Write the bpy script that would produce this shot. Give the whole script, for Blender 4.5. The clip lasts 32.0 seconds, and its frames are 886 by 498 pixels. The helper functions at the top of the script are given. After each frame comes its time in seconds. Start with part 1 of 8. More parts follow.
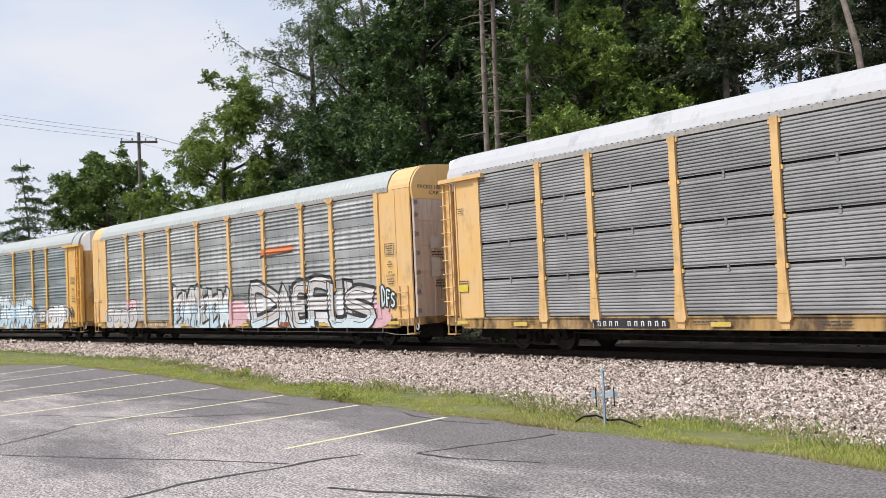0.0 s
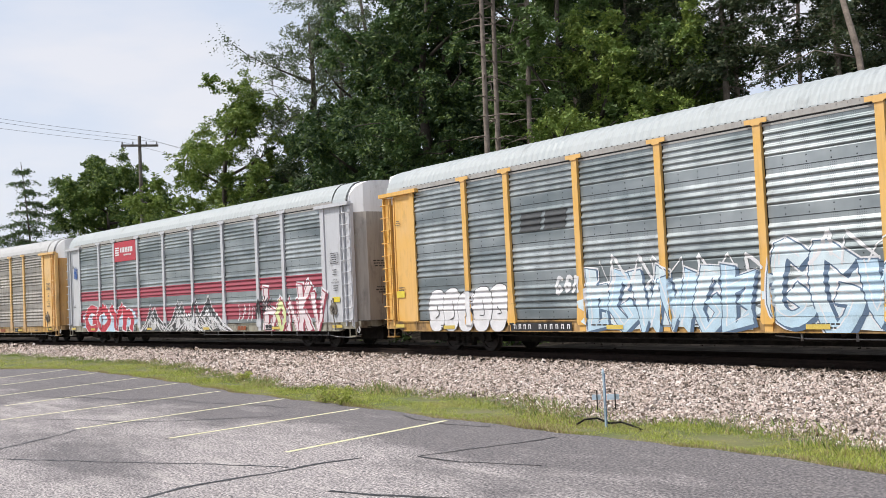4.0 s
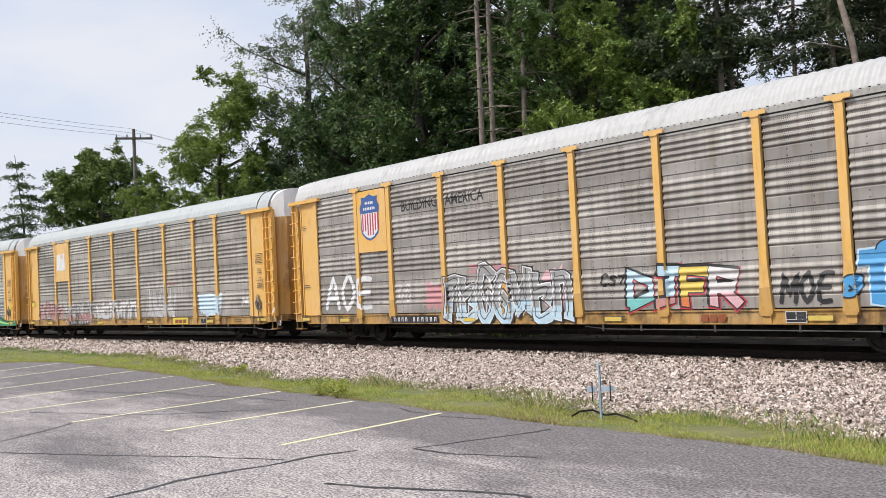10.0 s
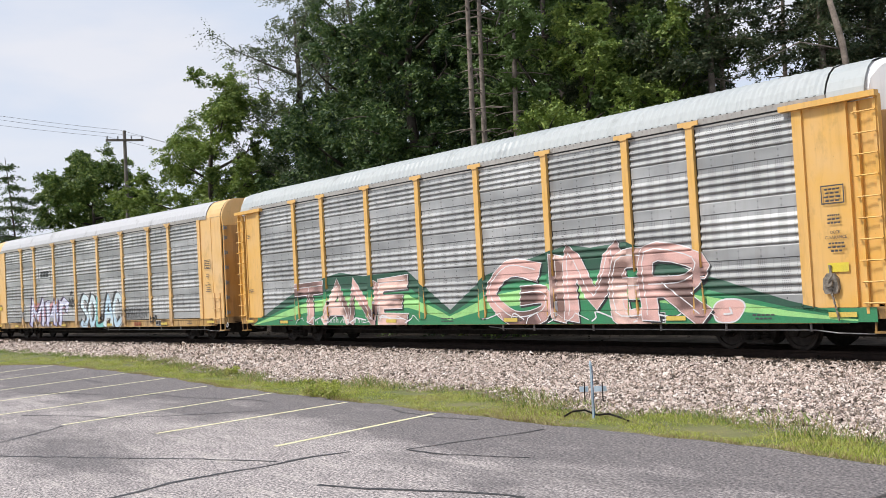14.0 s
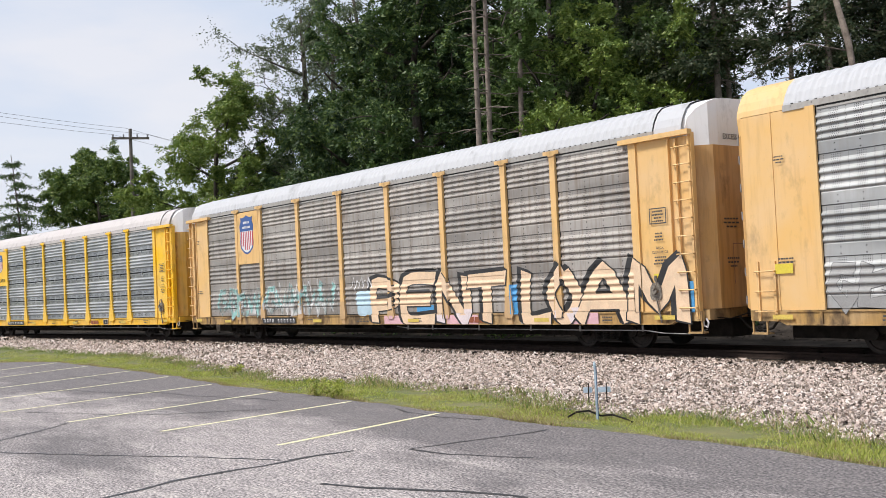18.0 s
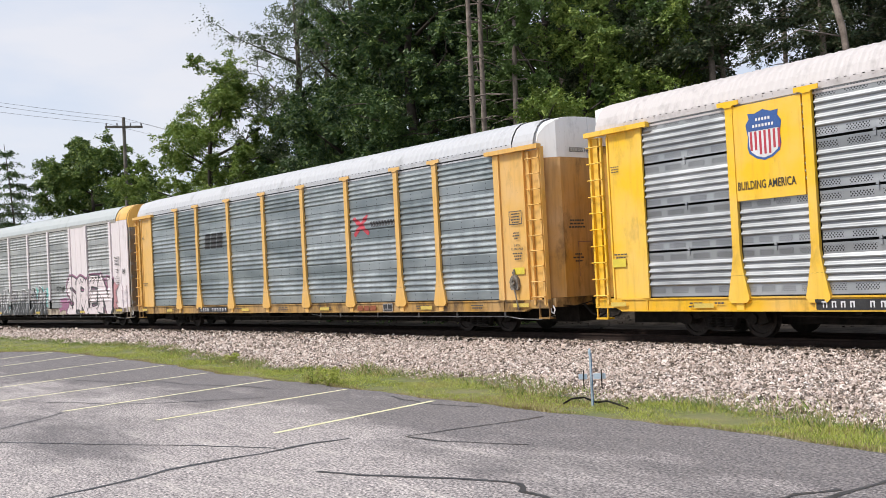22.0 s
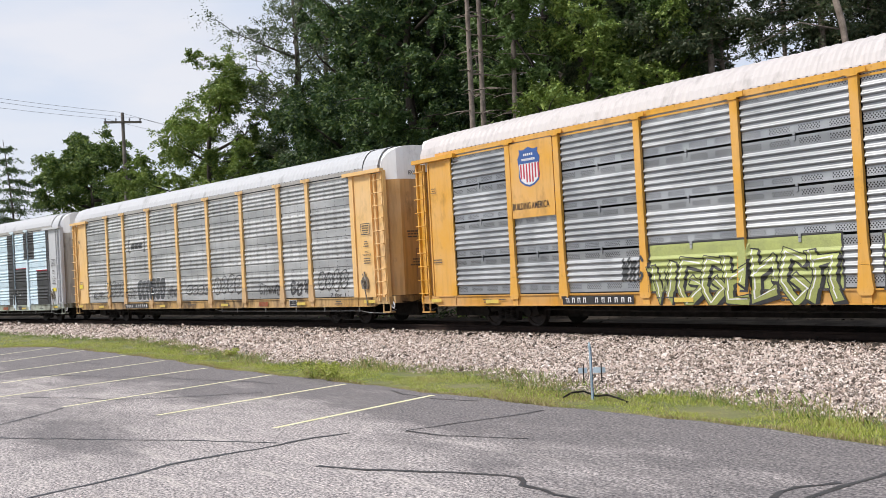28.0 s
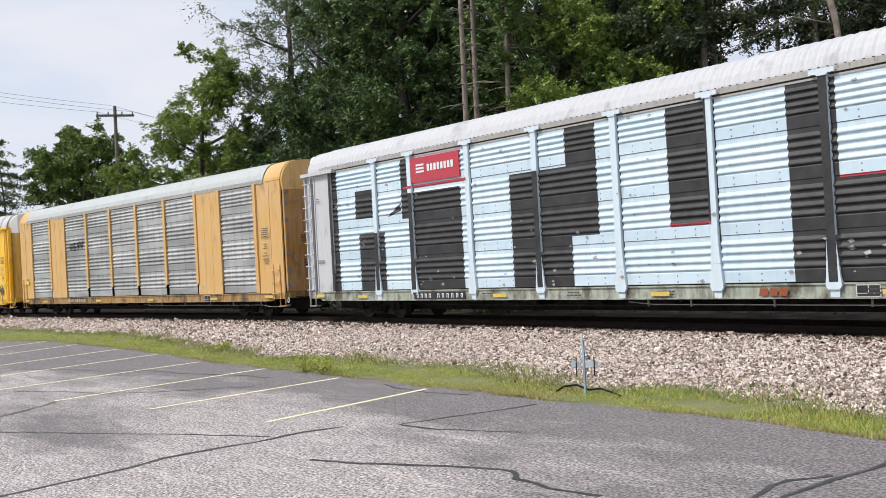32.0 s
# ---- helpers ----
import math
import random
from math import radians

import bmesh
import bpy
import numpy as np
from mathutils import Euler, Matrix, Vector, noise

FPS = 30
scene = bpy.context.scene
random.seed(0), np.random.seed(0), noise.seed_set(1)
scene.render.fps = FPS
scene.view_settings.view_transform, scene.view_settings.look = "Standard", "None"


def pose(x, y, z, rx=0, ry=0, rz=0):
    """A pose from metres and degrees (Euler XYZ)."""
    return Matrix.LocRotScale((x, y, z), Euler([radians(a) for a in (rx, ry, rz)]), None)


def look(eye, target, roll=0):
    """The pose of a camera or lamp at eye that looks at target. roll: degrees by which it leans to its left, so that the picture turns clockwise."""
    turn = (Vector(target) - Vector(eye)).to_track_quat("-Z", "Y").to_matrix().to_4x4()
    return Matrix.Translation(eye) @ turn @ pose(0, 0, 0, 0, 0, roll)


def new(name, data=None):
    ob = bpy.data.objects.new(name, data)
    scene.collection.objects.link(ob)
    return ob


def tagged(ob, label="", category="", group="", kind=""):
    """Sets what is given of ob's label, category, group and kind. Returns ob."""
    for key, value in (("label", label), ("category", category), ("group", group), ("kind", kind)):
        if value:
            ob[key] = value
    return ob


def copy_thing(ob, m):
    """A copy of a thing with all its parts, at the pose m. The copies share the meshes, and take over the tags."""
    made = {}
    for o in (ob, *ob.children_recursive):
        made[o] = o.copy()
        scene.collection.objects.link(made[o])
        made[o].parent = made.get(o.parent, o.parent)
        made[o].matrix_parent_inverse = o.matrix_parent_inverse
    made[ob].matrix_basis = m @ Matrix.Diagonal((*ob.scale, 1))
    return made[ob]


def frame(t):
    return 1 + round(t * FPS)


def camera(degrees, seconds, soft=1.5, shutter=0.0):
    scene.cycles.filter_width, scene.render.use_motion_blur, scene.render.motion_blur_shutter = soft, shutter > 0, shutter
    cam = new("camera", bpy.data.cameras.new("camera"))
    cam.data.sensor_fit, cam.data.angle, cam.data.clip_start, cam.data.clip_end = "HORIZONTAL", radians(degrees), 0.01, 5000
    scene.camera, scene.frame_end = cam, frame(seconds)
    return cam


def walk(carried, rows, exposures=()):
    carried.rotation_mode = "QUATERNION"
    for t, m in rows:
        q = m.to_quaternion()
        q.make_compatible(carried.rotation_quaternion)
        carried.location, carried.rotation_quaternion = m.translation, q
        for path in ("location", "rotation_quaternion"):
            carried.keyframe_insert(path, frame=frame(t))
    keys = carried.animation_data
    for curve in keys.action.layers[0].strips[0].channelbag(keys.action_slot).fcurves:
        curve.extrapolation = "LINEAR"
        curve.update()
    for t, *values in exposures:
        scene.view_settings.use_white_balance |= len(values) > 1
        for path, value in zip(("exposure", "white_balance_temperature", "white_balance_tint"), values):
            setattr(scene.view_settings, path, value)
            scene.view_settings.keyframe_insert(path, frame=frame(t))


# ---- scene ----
cam = camera(46.38, 32.0, soft=0.8)
EYE = (0.0, 0.0, 2.10)
# seconds, then the turn of the camera in degrees
PATH = [
    (0, 92.29, 2.54, 53.46), (0.5, 92.33, 2.59, 53.47), (1, 92.35, 2.66, 53.49), (1.5, 92.35, 2.74, 53.53),
    (2, 92.35, 2.78, 53.56), (2.5, 92.37, 2.79, 53.57), (3, 92.41, 2.75, 53.57), (3.5, 92.46, 2.67, 53.55),
    (5.5, 92.44, 2.67, 53.40), (6, 92.38, 2.70, 53.45), (6.5, 92.33, 2.75, 53.52), (7, 92.30, 2.80, 53.55),
    (7.5, 92.25, 2.83, 53.54), (8, 92.20, 2.83, 53.48), (8.5, 92.13, 2.84, 53.42), (9, 92.08, 2.83, 53.34),
    (9.5, 92.04, 2.81, 53.28), (10, 92.03, 2.78, 53.24), (10.5, 92.03, 2.75, 53.20), (11, 92.03, 2.76, 53.15),
    (11.5, 92.02, 2.79, 53.10), (12, 92.00, 2.82, 53.04), (12.5, 91.99, 2.86, 52.98), (13, 92.01, 2.92, 52.93),
    (13.5, 92.03, 2.98, 52.86), (14, 92.05, 3.01, 52.80), (14.5, 92.07, 3.03, 52.75), (16.5, 92.13, 2.81, 52.80),
    (17, 92.13, 2.75, 52.88), (17.5, 92.11, 2.70, 52.97), (18, 92.05, 2.67, 53.05), (18.5, 91.98, 2.63, 53.11),
    (19, 91.90, 2.65, 53.13), (19.5, 91.82, 2.71, 53.10), (20, 91.74, 2.77, 53.03), (20.5, 91.65, 2.81, 52.94),
    (21, 91.54, 2.85, 52.86), (21.5, 91.44, 2.88, 52.80), (22, 91.35, 2.93, 52.77), (22.5, 91.27, 2.97, 52.73),
    (23, 91.22, 3.00, 52.68), (23.5, 91.18, 3.00, 52.65), (24, 91.16, 2.99, 52.64), (24.5, 91.12, 2.97, 52.65),
    (25, 91.07, 2.99, 52.69), (25.5, 91.03, 3.02, 52.76), (27.5, 91.03, 3.02, 52.82), (28, 91.04, 3.10, 52.75),
    (28.5, 91.04, 3.12, 52.67), (29, 91.03, 3.08, 52.58), (29.5, 91.00, 2.99, 52.49), (30, 90.95, 2.91, 52.43),
    (30.5, 90.85, 2.88, 52.40), (31, 90.75, 2.90, 52.40), (31.5, 90.69, 2.98, 52.39), (32, 90.68, 3.08, 52.37),
]
walk(cam, [(t, pose(*EYE, rx, ry, rz)) for t, rx, ry, rz in PATH])

# ---- light: a bright veiled sky with a soft sun behind the camera ----
SUN_ELEV, SUN_AZ = 52.0, 205.0
world = bpy.data.worlds.new("sky")
scene.world = world
world.use_nodes = True
wn, wl = world.node_tree.nodes, world.node_tree.links
wn.clear()
sky = wn.new("ShaderNodeTexSky")
sky.sky_type, sky.sun_disc = "NISHITA", False
sky.sun_elevation, sky.sun_rotation = radians(SUN_ELEV), radians(SUN_AZ)
bg_sky, bg_cloud = wn.new("ShaderNodeBackground"), wn.new("ShaderNodeBackground")
bg_sky.inputs["Strength"].default_value = 0.12
wl.new(sky.outputs[0], bg_sky.inputs["Color"])
tc, mp, nz, rp = wn.new("ShaderNodeTexCoord"), wn.new("ShaderNodeMapping"), wn.new("ShaderNodeTexNoise"), wn.new("ShaderNodeValToRGB")
mp.inputs["Scale"].default_value = (1.0, 1.0, 3.2)
nz.inputs["Scale"].default_value, nz.inputs["Detail"].default_value = 2.6, 6.0
wl.new(tc.outputs["Generated"], mp.inputs[0]), wl.new(mp.outputs[0], nz.inputs["Vector"])
rp.color_ramp.elements[0].position, rp.color_ramp.elements[0].color = 0.36, (0.68, 0.78, 0.96, 1)
rp.color_ramp.elements[1].position, rp.color_ramp.elements[1].color = 0.60, (0.92, 0.92, 0.98, 1)
wl.new(nz.outputs["Fac"], rp.inputs[0]), wl.new(rp.outputs[0], bg_cloud.inputs["Color"])
bg_cloud.inputs["Strength"].default_value = 0.78
mixw, outw = wn.new("ShaderNodeMixShader"), wn.new("ShaderNodeOutputWorld")
mixw.inputs[0].default_value = 0.88
wl.new(bg_sky.outputs[0], mixw.inputs[1]), wl.new(bg_cloud.outputs[0], mixw.inputs[2]), wl.new(mixw.outputs[0], outw.inputs[0])
sun = new("sun", bpy.data.lights.new("sun", "SUN"))
sun.data.energy, sun.data.angle, sun.data.color = 3.0, radians(12), (1.0, 0.95, 0.88)
az = radians(SUN_AZ)
# the sun's azimuth is taken from +y towards +x, as the sky texture takes it
sun.matrix_world = look((math.sin(az) * 60, math.cos(az) * 60, 60 * math.tan(radians(SUN_ELEV))), (0, 0, 0))
scene.view_settings.exposure = 0.28

# ---- materials ----
MATS = {}


def nodes_of(name):
    m = bpy.data.materials.new(name)
    m.use_nodes = True
    n, l = m.node_tree.nodes, m.node_tree.links
    return m, n, l, n["Principled BSDF"]


def noise_node(n, l, coord, scale, detail=4.0, stretch=(1, 1, 1), rough=0.55):
    mp = n.new("ShaderNodeMapping")
    mp.inputs["Scale"].default_value = stretch
    l.new(coord, mp.inputs[0])
    t = n.new("ShaderNodeTexNoise")
    t.inputs["Scale"].default_value, t.inputs["Detail"].default_value, t.inputs["Roughness"].default_value = scale, detail, rough
    l.new(mp.outputs[0], t.inputs["Vector"])
    return t.outputs["Fac"]


def ramp(n, l, fac, a, b, ca=(0, 0, 0), cb=(1, 1, 1)):
    r = n.new("ShaderNodeValToRGB")
    r.color_ramp.elements[0].position, r.color_ramp.elements[1].position = a, b
    r.color_ramp.elements[0].color, r.color_ramp.elements[1].color = (*ca, 1), (*cb, 1)
    l.new(fac, r.inputs[0])
    return r.outputs[0]


def mixc(n, l, fac, a, b, mode="MIX"):
    m = n.new("ShaderNodeMix")
    m.data_type, m.blend_type = "RGBA", mode
    for socket, v in ((m.inputs[0], fac), (m.inputs[6], a), (m.inputs[7], b)):
        if isinstance(v, (int, float)):
            socket.default_value = v
        elif isinstance(v, tuple):
            socket.default_value = (*v, 1)
        else:
            l.new(v, socket)
    return m.outputs[2]


def bumped(n, l, bsdf, height, strength, distance=0.01):
    b = n.new("ShaderNodeBump")
    b.inputs["Strength"].default_value, b.inputs["Distance"].default_value = strength, distance
    l.new(height, b.inputs["Height"])
    l.new(b.outputs[0], bsdf.inputs["Normal"])


def dull(name, c1, c2, scale=8.0, rough=0.8, bump=0.3, metal=0.0, fine=60.0, gloss=0.5):
    """A plain surface with variation at two scales."""
    if name in MATS:
        return MATS[name]
    m, n, l, b = nodes_of(name)
    co = n.new("ShaderNodeTexCoord").outputs["Object"]
    big, small = noise_node(n, l, co, scale), noise_node(n, l, co, fine, 3)
    c = mixc(n, l, ramp(n, l, big, 0.32, 0.68), c1, c2)
    c = mixc(n, l, 0.25, c, ramp(n, l, small, 0.25, 0.75), "OVERLAY")
    l.new(c, b.inputs["Base Color"])
    b.inputs["Roughness"].default_value, b.inputs["Metallic"].default_value = rough, metal
    b.inputs["Specular IOR Level"].default_value = gloss
    bumped(n, l, b, small, bump)
    MATS[name] = m
    return m


def paint(name, base, dirt, amount=0.5, rough=0.5, seedz=0.0, grime=0.45):
    """Weathered paint on steel: vertical run-off streaks, patches, chips."""
    if name in MATS:
        return MATS[name]
    m, n, l, b = nodes_of(name)
    co = n.new("ShaderNodeTexCoord").outputs["Object"]
    off = n.new("ShaderNodeMapping")
    off.inputs["Location"].default_value = (seedz * 3.1, seedz, seedz * 1.7)
    l.new(co, off.inputs[0])
    co = off.outputs[0]
    streak = noise_node(n, l, co, 5.0, 5, (1.6, 1.6, 0.16))
    patch = noise_node(n, l, co, 0.9, 5)
    chips = noise_node(n, l, co, 30.0, 3)
    fade = tuple(min(1, x * 0.8 + 0.13) for x in base)
    c = mixc(n, l, ramp(n, l, patch, 0.35, 0.75), base, fade)
    k = mixc(n, l, 1.0, ramp(n, l, streak, 0.62 - 0.22 * amount, 0.86), (amount, amount, amount), "MULTIPLY")
    c = mixc(n, l, k, c, dirt)
    c = mixc(n, l, mixc(n, l, 1.0, ramp(n, l, chips, 0.70, 0.74), (0.4, 0.4, 0.4), "MULTIPLY"), c, tuple(x * 0.5 for x in dirt))
    soot = noise_node(n, l, co, 1.7, 7, (1.0, 1.0, 0.55), 0.65)
    c = mixc(n, l, mixc(n, l, 1.0, ramp(n, l, soot, 0.56 if grime < 0.8 else 0.46, 0.74 if grime < 0.8 else 0.62), (grime,) * 3, "MULTIPLY"), c, tuple(x * 0.35 + 0.01 for x in dirt))
    l.new(c, b.inputs["Base Color"])
    l.new(ramp(n, l, patch, 0.2, 0.8, (rough - 0.1,) * 3, (rough + 0.2,) * 3), b.inputs["Roughness"])
    bumped(n, l, b, chips, 0.12)
    MATS[name] = m
    return m


def sheet_metal(name, light, dark, tint=(0.30, 0.24, 0.17), amount=0.3, dots=0.35, rough=0.68, seedz=0.0, bolts=True, holes=False, metal=0.12):
    """Galvanised corrugated side sheet, dulled and dirty, with columns of small punched slots."""
    if name in MATS:
        return MATS[name]
    m, n, l, b = nodes_of(name)
    co = n.new("ShaderNodeTexCoord").outputs["Object"]
    rnd = n.new("ShaderNodeObjectInfo").outputs["Random"]
    off = n.new("ShaderNodeVectorMath")
    off.operation = "SCALE"
    add = n.new("ShaderNodeVectorMath")
    sep = n.new("ShaderNodeCombineXYZ")
    l.new(rnd, sep.inputs[0]), l.new(rnd, sep.inputs[2])
    l.new(sep.outputs[0], off.inputs[0])
    off.inputs["Scale"].default_value = 40.0
    l.new(co, add.inputs[0]), l.new(off.outputs[0], add.inputs[1])
    cv = add.outputs[0]
    sheets = noise_node(n, l, cv, 1.1, 2, (0.25, 1, 1.0))
    streak = noise_node(n, l, cv, 6.0, 5, (1.5, 1.5, 0.14))
    patch = noise_node(n, l, cv, 2.2, 6)
    c = mixc(n, l, ramp(n, l, sheets, 0.36, 0.64), dark, light)
    c = mixc(n, l, mixc(n, l, 1.0, ramp(n, l, streak, 0.48, 0.8), (amount,) * 3, "MULTIPLY"), c, tint)
    c = mixc(n, l, 0.22, c, ramp(n, l, patch, 0.3, 0.7, (0.3, 0.3, 0.3), (0.75, 0.75, 0.75)), "OVERLAY")
    # punched slots: short dashes in columns
    sx = n.new("ShaderNodeSeparateXYZ")
    l.new(co, sx.inputs[0])

    def cell(src, pitch, frac):
        d, f, g = n.new("ShaderNodeMath"), n.new("ShaderNodeMath"), n.new("ShaderNodeMath")
        d.operation, f.operation, g.operation = "DIVIDE", "FRACT", "LESS_THAN"
        d.inputs[1].default_value, g.inputs[1].default_value = pitch, frac
        l.new(src, d.inputs[0]), l.new(d.outputs[0], f.inputs[0]), l.new(f.outputs[0], g.inputs[0])
        return g.outputs[0]
    def calc(op, a, b=0.0, eps=0.0):
        q = n.new("ShaderNodeMath")
        q.operation = op
        for i, v in enumerate((a, b, eps)):
            if isinstance(v, (int, float)):
                q.inputs[i].default_value = v
            else:
                l.new(v, q.inputs[i])
        return q.outputs[0]

    def frac(src, pitch, start=0.0):
        return calc("FRACT", calc("DIVIDE", calc("SUBTRACT", src, start), pitch))
    ux, uz = sx.outputs[0], sx.outputs[2]
    level = frac(uz, 1.0175, 0.95)
    group = calc("MULTIPLY", calc("COMPARE", frac(ux, 0.56), 0.5, 0.13), cell(ux, 0.047, 0.42))
    lone = calc("MULTIPLY", cell(ux, 0.187, 0.10), 0.7)
    ribbed = calc("GREATER_THAN", level, 0.27) if bolts else 1.0
    dash = calc("MULTIPLY", calc("MULTIPLY", calc("MAXIMUM", group, lone), cell(uz, 0.045, 0.42)), calc("MULTIPLY", ribbed, dots))
    # rust that creeps in from the posts
    gx = n.new("ShaderNodeSeparateXYZ")
    l.new(n.new("ShaderNodeTexCoord").outputs["Generated"], gx.inputs[0])
    rim = calc("MULTIPLY_ADD", calc("ABSOLUTE", calc("SUBTRACT", gx.outputs[0], 0.5)), 6.0, -2.0)
    crept = calc("MULTIPLY", calc("MINIMUM", calc("MAXIMUM", rim, 0.0), 1.0), ramp(n, l, noise_node(n, l, cv, 3.2, 5, (1.2, 1, 0.5)), 0.46, 0.66))
    c = mixc(n, l, calc("MULTIPLY", crept, min(1.0, amount * 1.25)), c, (0.17, 0.115, 0.085))
    # seam at the foot of each sheet, and two rows of bolt heads on its flat band
    mark = calc("MULTIPLY", calc("LESS_THAN", level, 0.014), 0.75)
    if bolts:
        across = calc("COMPARE", frac(ux, 0.56), 0.5, 0.028)
        rows = calc("ADD", calc("COMPARE", level, 0.055, 0.015), calc("COMPARE", level, 0.185, 0.015))
        mark = calc("ADD", mark, calc("MULTIPLY", calc("MULTIPLY", across, rows), 0.85))
    if holes:
        zone = calc("ADD", calc("COMPARE", level, 0.145, 0.062), calc("COMPARE", level, 0.885, 0.062))
        shift = calc("MULTIPLY", calc("GREATER_THAN", frac(uz, 0.076), 0.5), 0.034)
        dx = calc("MULTIPLY", calc("SUBTRACT", frac(calc("ADD", ux, shift), 0.068), 0.5), 0.068)
        dz = calc("MULTIPLY", calc("SUBTRACT", frac(uz, 0.038), 0.5), 0.038)
        far = calc("ADD", calc("MULTIPLY", dx, dx), calc("MULTIPLY", dz, dz))
        grid = calc("MULTIPLY", calc("LESS_THAN", far, 0.00027), calc("COMPARE", frac(gx.outputs[0], 0.25), 0.5, 0.36))
        mark = calc("ADD", mark, calc("MULTIPLY", calc("MULTIPLY", zone, grid), 0.9))
    c = mixc(n, l, calc("MINIMUM", calc("MAXIMUM", dash, mark), 1.0), c, (0.022, 0.022, 0.022))
    l.new(c, b.inputs["Base Color"])
    b.inputs["Metallic"].default_value = metal
    b.inputs["Specular IOR Level"].default_value = 0.15 if metal < 0.3 else 0.5
    l.new(ramp(n, l, patch, 0.3, 0.7, (rough - 0.08,) * 3, (rough + 0.15,) * 3), b.inputs["Roughness"])
    MATS[name] = m
    return m


def flat_paint(name, col, rough=0.55):
    """Sprayed or stencilled paint, thinned and worn in places."""
    if name in MATS:
        return MATS[name]
    m, n, l, b = nodes_of(name)
    co = n.new("ShaderNodeTexCoord").outputs["Object"]
    cloud, fine = noise_node(n, l, co, 3.0, 5), noise_node(n, l, co, 40.0, 3)
    c = mixc(n, l, ramp(n, l, cloud, 0.3, 0.75), col, tuple(x * 0.72 + 0.03 for x in col))
    c = mixc(n, l, 0.15, c, ramp(n, l, fine, 0.3, 0.7), "OVERLAY")
    l.new(c, b.inputs["Base Color"])
    b.inputs["Roughness"].default_value = rough
    MATS[name] = m
    return m


def asphalt():
    """Old grey asphalt: coarse grain at several sizes, darker areas, pale scuffs."""
    m, n, l, b = nodes_of("asphalt")
    co = n.new("ShaderNodeTexCoord").outputs["Object"]
    big, scuff = noise_node(n, l, co, 0.22, 7, (0.7, 1.7, 1), 0.62), noise_node(n, l, co, 1.5, 8, (0.35, 2.0, 1), 0.7)
    grain, chips = noise_node(n, l, co, 34.0, 3, (1, 1, 1), 0.7), noise_node(n, l, co, 13.0, 4, (1, 1, 1), 0.75)
    mottle, pits = noise_node(n, l, co, 3.2, 7, (0.8, 1.2, 1), 0.75), noise_node(n, l, co, 22.0, 2)
    c = mixc(n, l, ramp(n, l, grain, 0.40, 0.60), (0.062, 0.058, 0.064), (0.48, 0.445, 0.445))
    c = mixc(n, l, mixc(n, l, 1.0, ramp(n, l, chips, 0.50, 0.60), (0.55, 0.55, 0.55), "MULTIPLY"), c, (0.46, 0.435, 0.43))
    c = mixc(n, l, mixc(n, l, 1.0, ramp(n, l, mottle, 0.48, 0.62), (0.30, 0.30, 0.30), "MULTIPLY"), c, (0.085, 0.080, 0.090))
    c = mixc(n, l, mixc(n, l, 1.0, ramp(n, l, scuff, 0.55, 0.62), (0.6, 0.6, 0.6), "MULTIPLY"), c, (0.40, 0.375, 0.365))
    c = mixc(n, l, mixc(n, l, 1.0, ramp(n, l, pits, 0.62, 0.68), (0.8, 0.8, 0.8), "MULTIPLY"), c, (0.030, 0.028, 0.032))
    # darker towards both ends of the lot and its far edge, broken up by noise
    sx, mr, ad = n.new("ShaderNodeSeparateXYZ"), n.new("ShaderNodeMapRange"), n.new("ShaderNodeMath")
    l.new(co, sx.inputs[0]), l.new(sx.outputs[0], mr.inputs[0])
    mr.inputs[1].default_value, mr.inputs[2].default_value, mr.inputs[3].default_value, mr.inputs[4].default_value = -8.0, -2.5, 0.0, 0.20
    edge, ae = n.new("ShaderNodeMapRange"), n.new("ShaderNodeMath")
    l.new(sx.outputs[1], edge.inputs[0])
    edge.inputs[1].default_value, edge.inputs[2].default_value, edge.inputs[3].default_value, edge.inputs[4].default_value = 6.6, 9.6, -0.05, 0.13
    stalls, am = n.new("ShaderNodeMapRange"), n.new("ShaderNodeMath")
    l.new(sx.outputs[0], stalls.inputs[0])
    stalls.inputs[1].default_value, stalls.inputs[2].default_value, stalls.inputs[3].default_value, stalls.inputs[4].default_value = -24.0, -10.0, 0.10, 0.0
    l.new(mr.outputs[0], am.inputs[0]), l.new(stalls.outputs[0], am.inputs[1])
    l.new(am.outputs[0], ae.inputs[0]), l.new(edge.outputs[0], ae.inputs[1])
    l.new(big, ad.inputs[0]), l.new(ae.outputs[0], ad.inputs[1])
    c = mixc(n, l, mixc(n, l, 1.0, ramp(n, l, ad.outputs[0], 0.49, 0.62), (0.66, 0.66, 0.66), "MULTIPLY"), c, (0.060, 0.057, 0.064))
    c = mixc(n, l, 1.0, c, ramp(n, l, noise_node(n, l, co, 27.0, 2), 0.34, 0.66, (0.60, 0.595, 0.60), (1.84, 1.78, 1.72)), "MULTIPLY")
    l.new(c, b.inputs["Base Color"])
    b.inputs["Roughness"].default_value = 0.9
    bumped(n, l, b, chips, 0.9, 0.02)
    return m


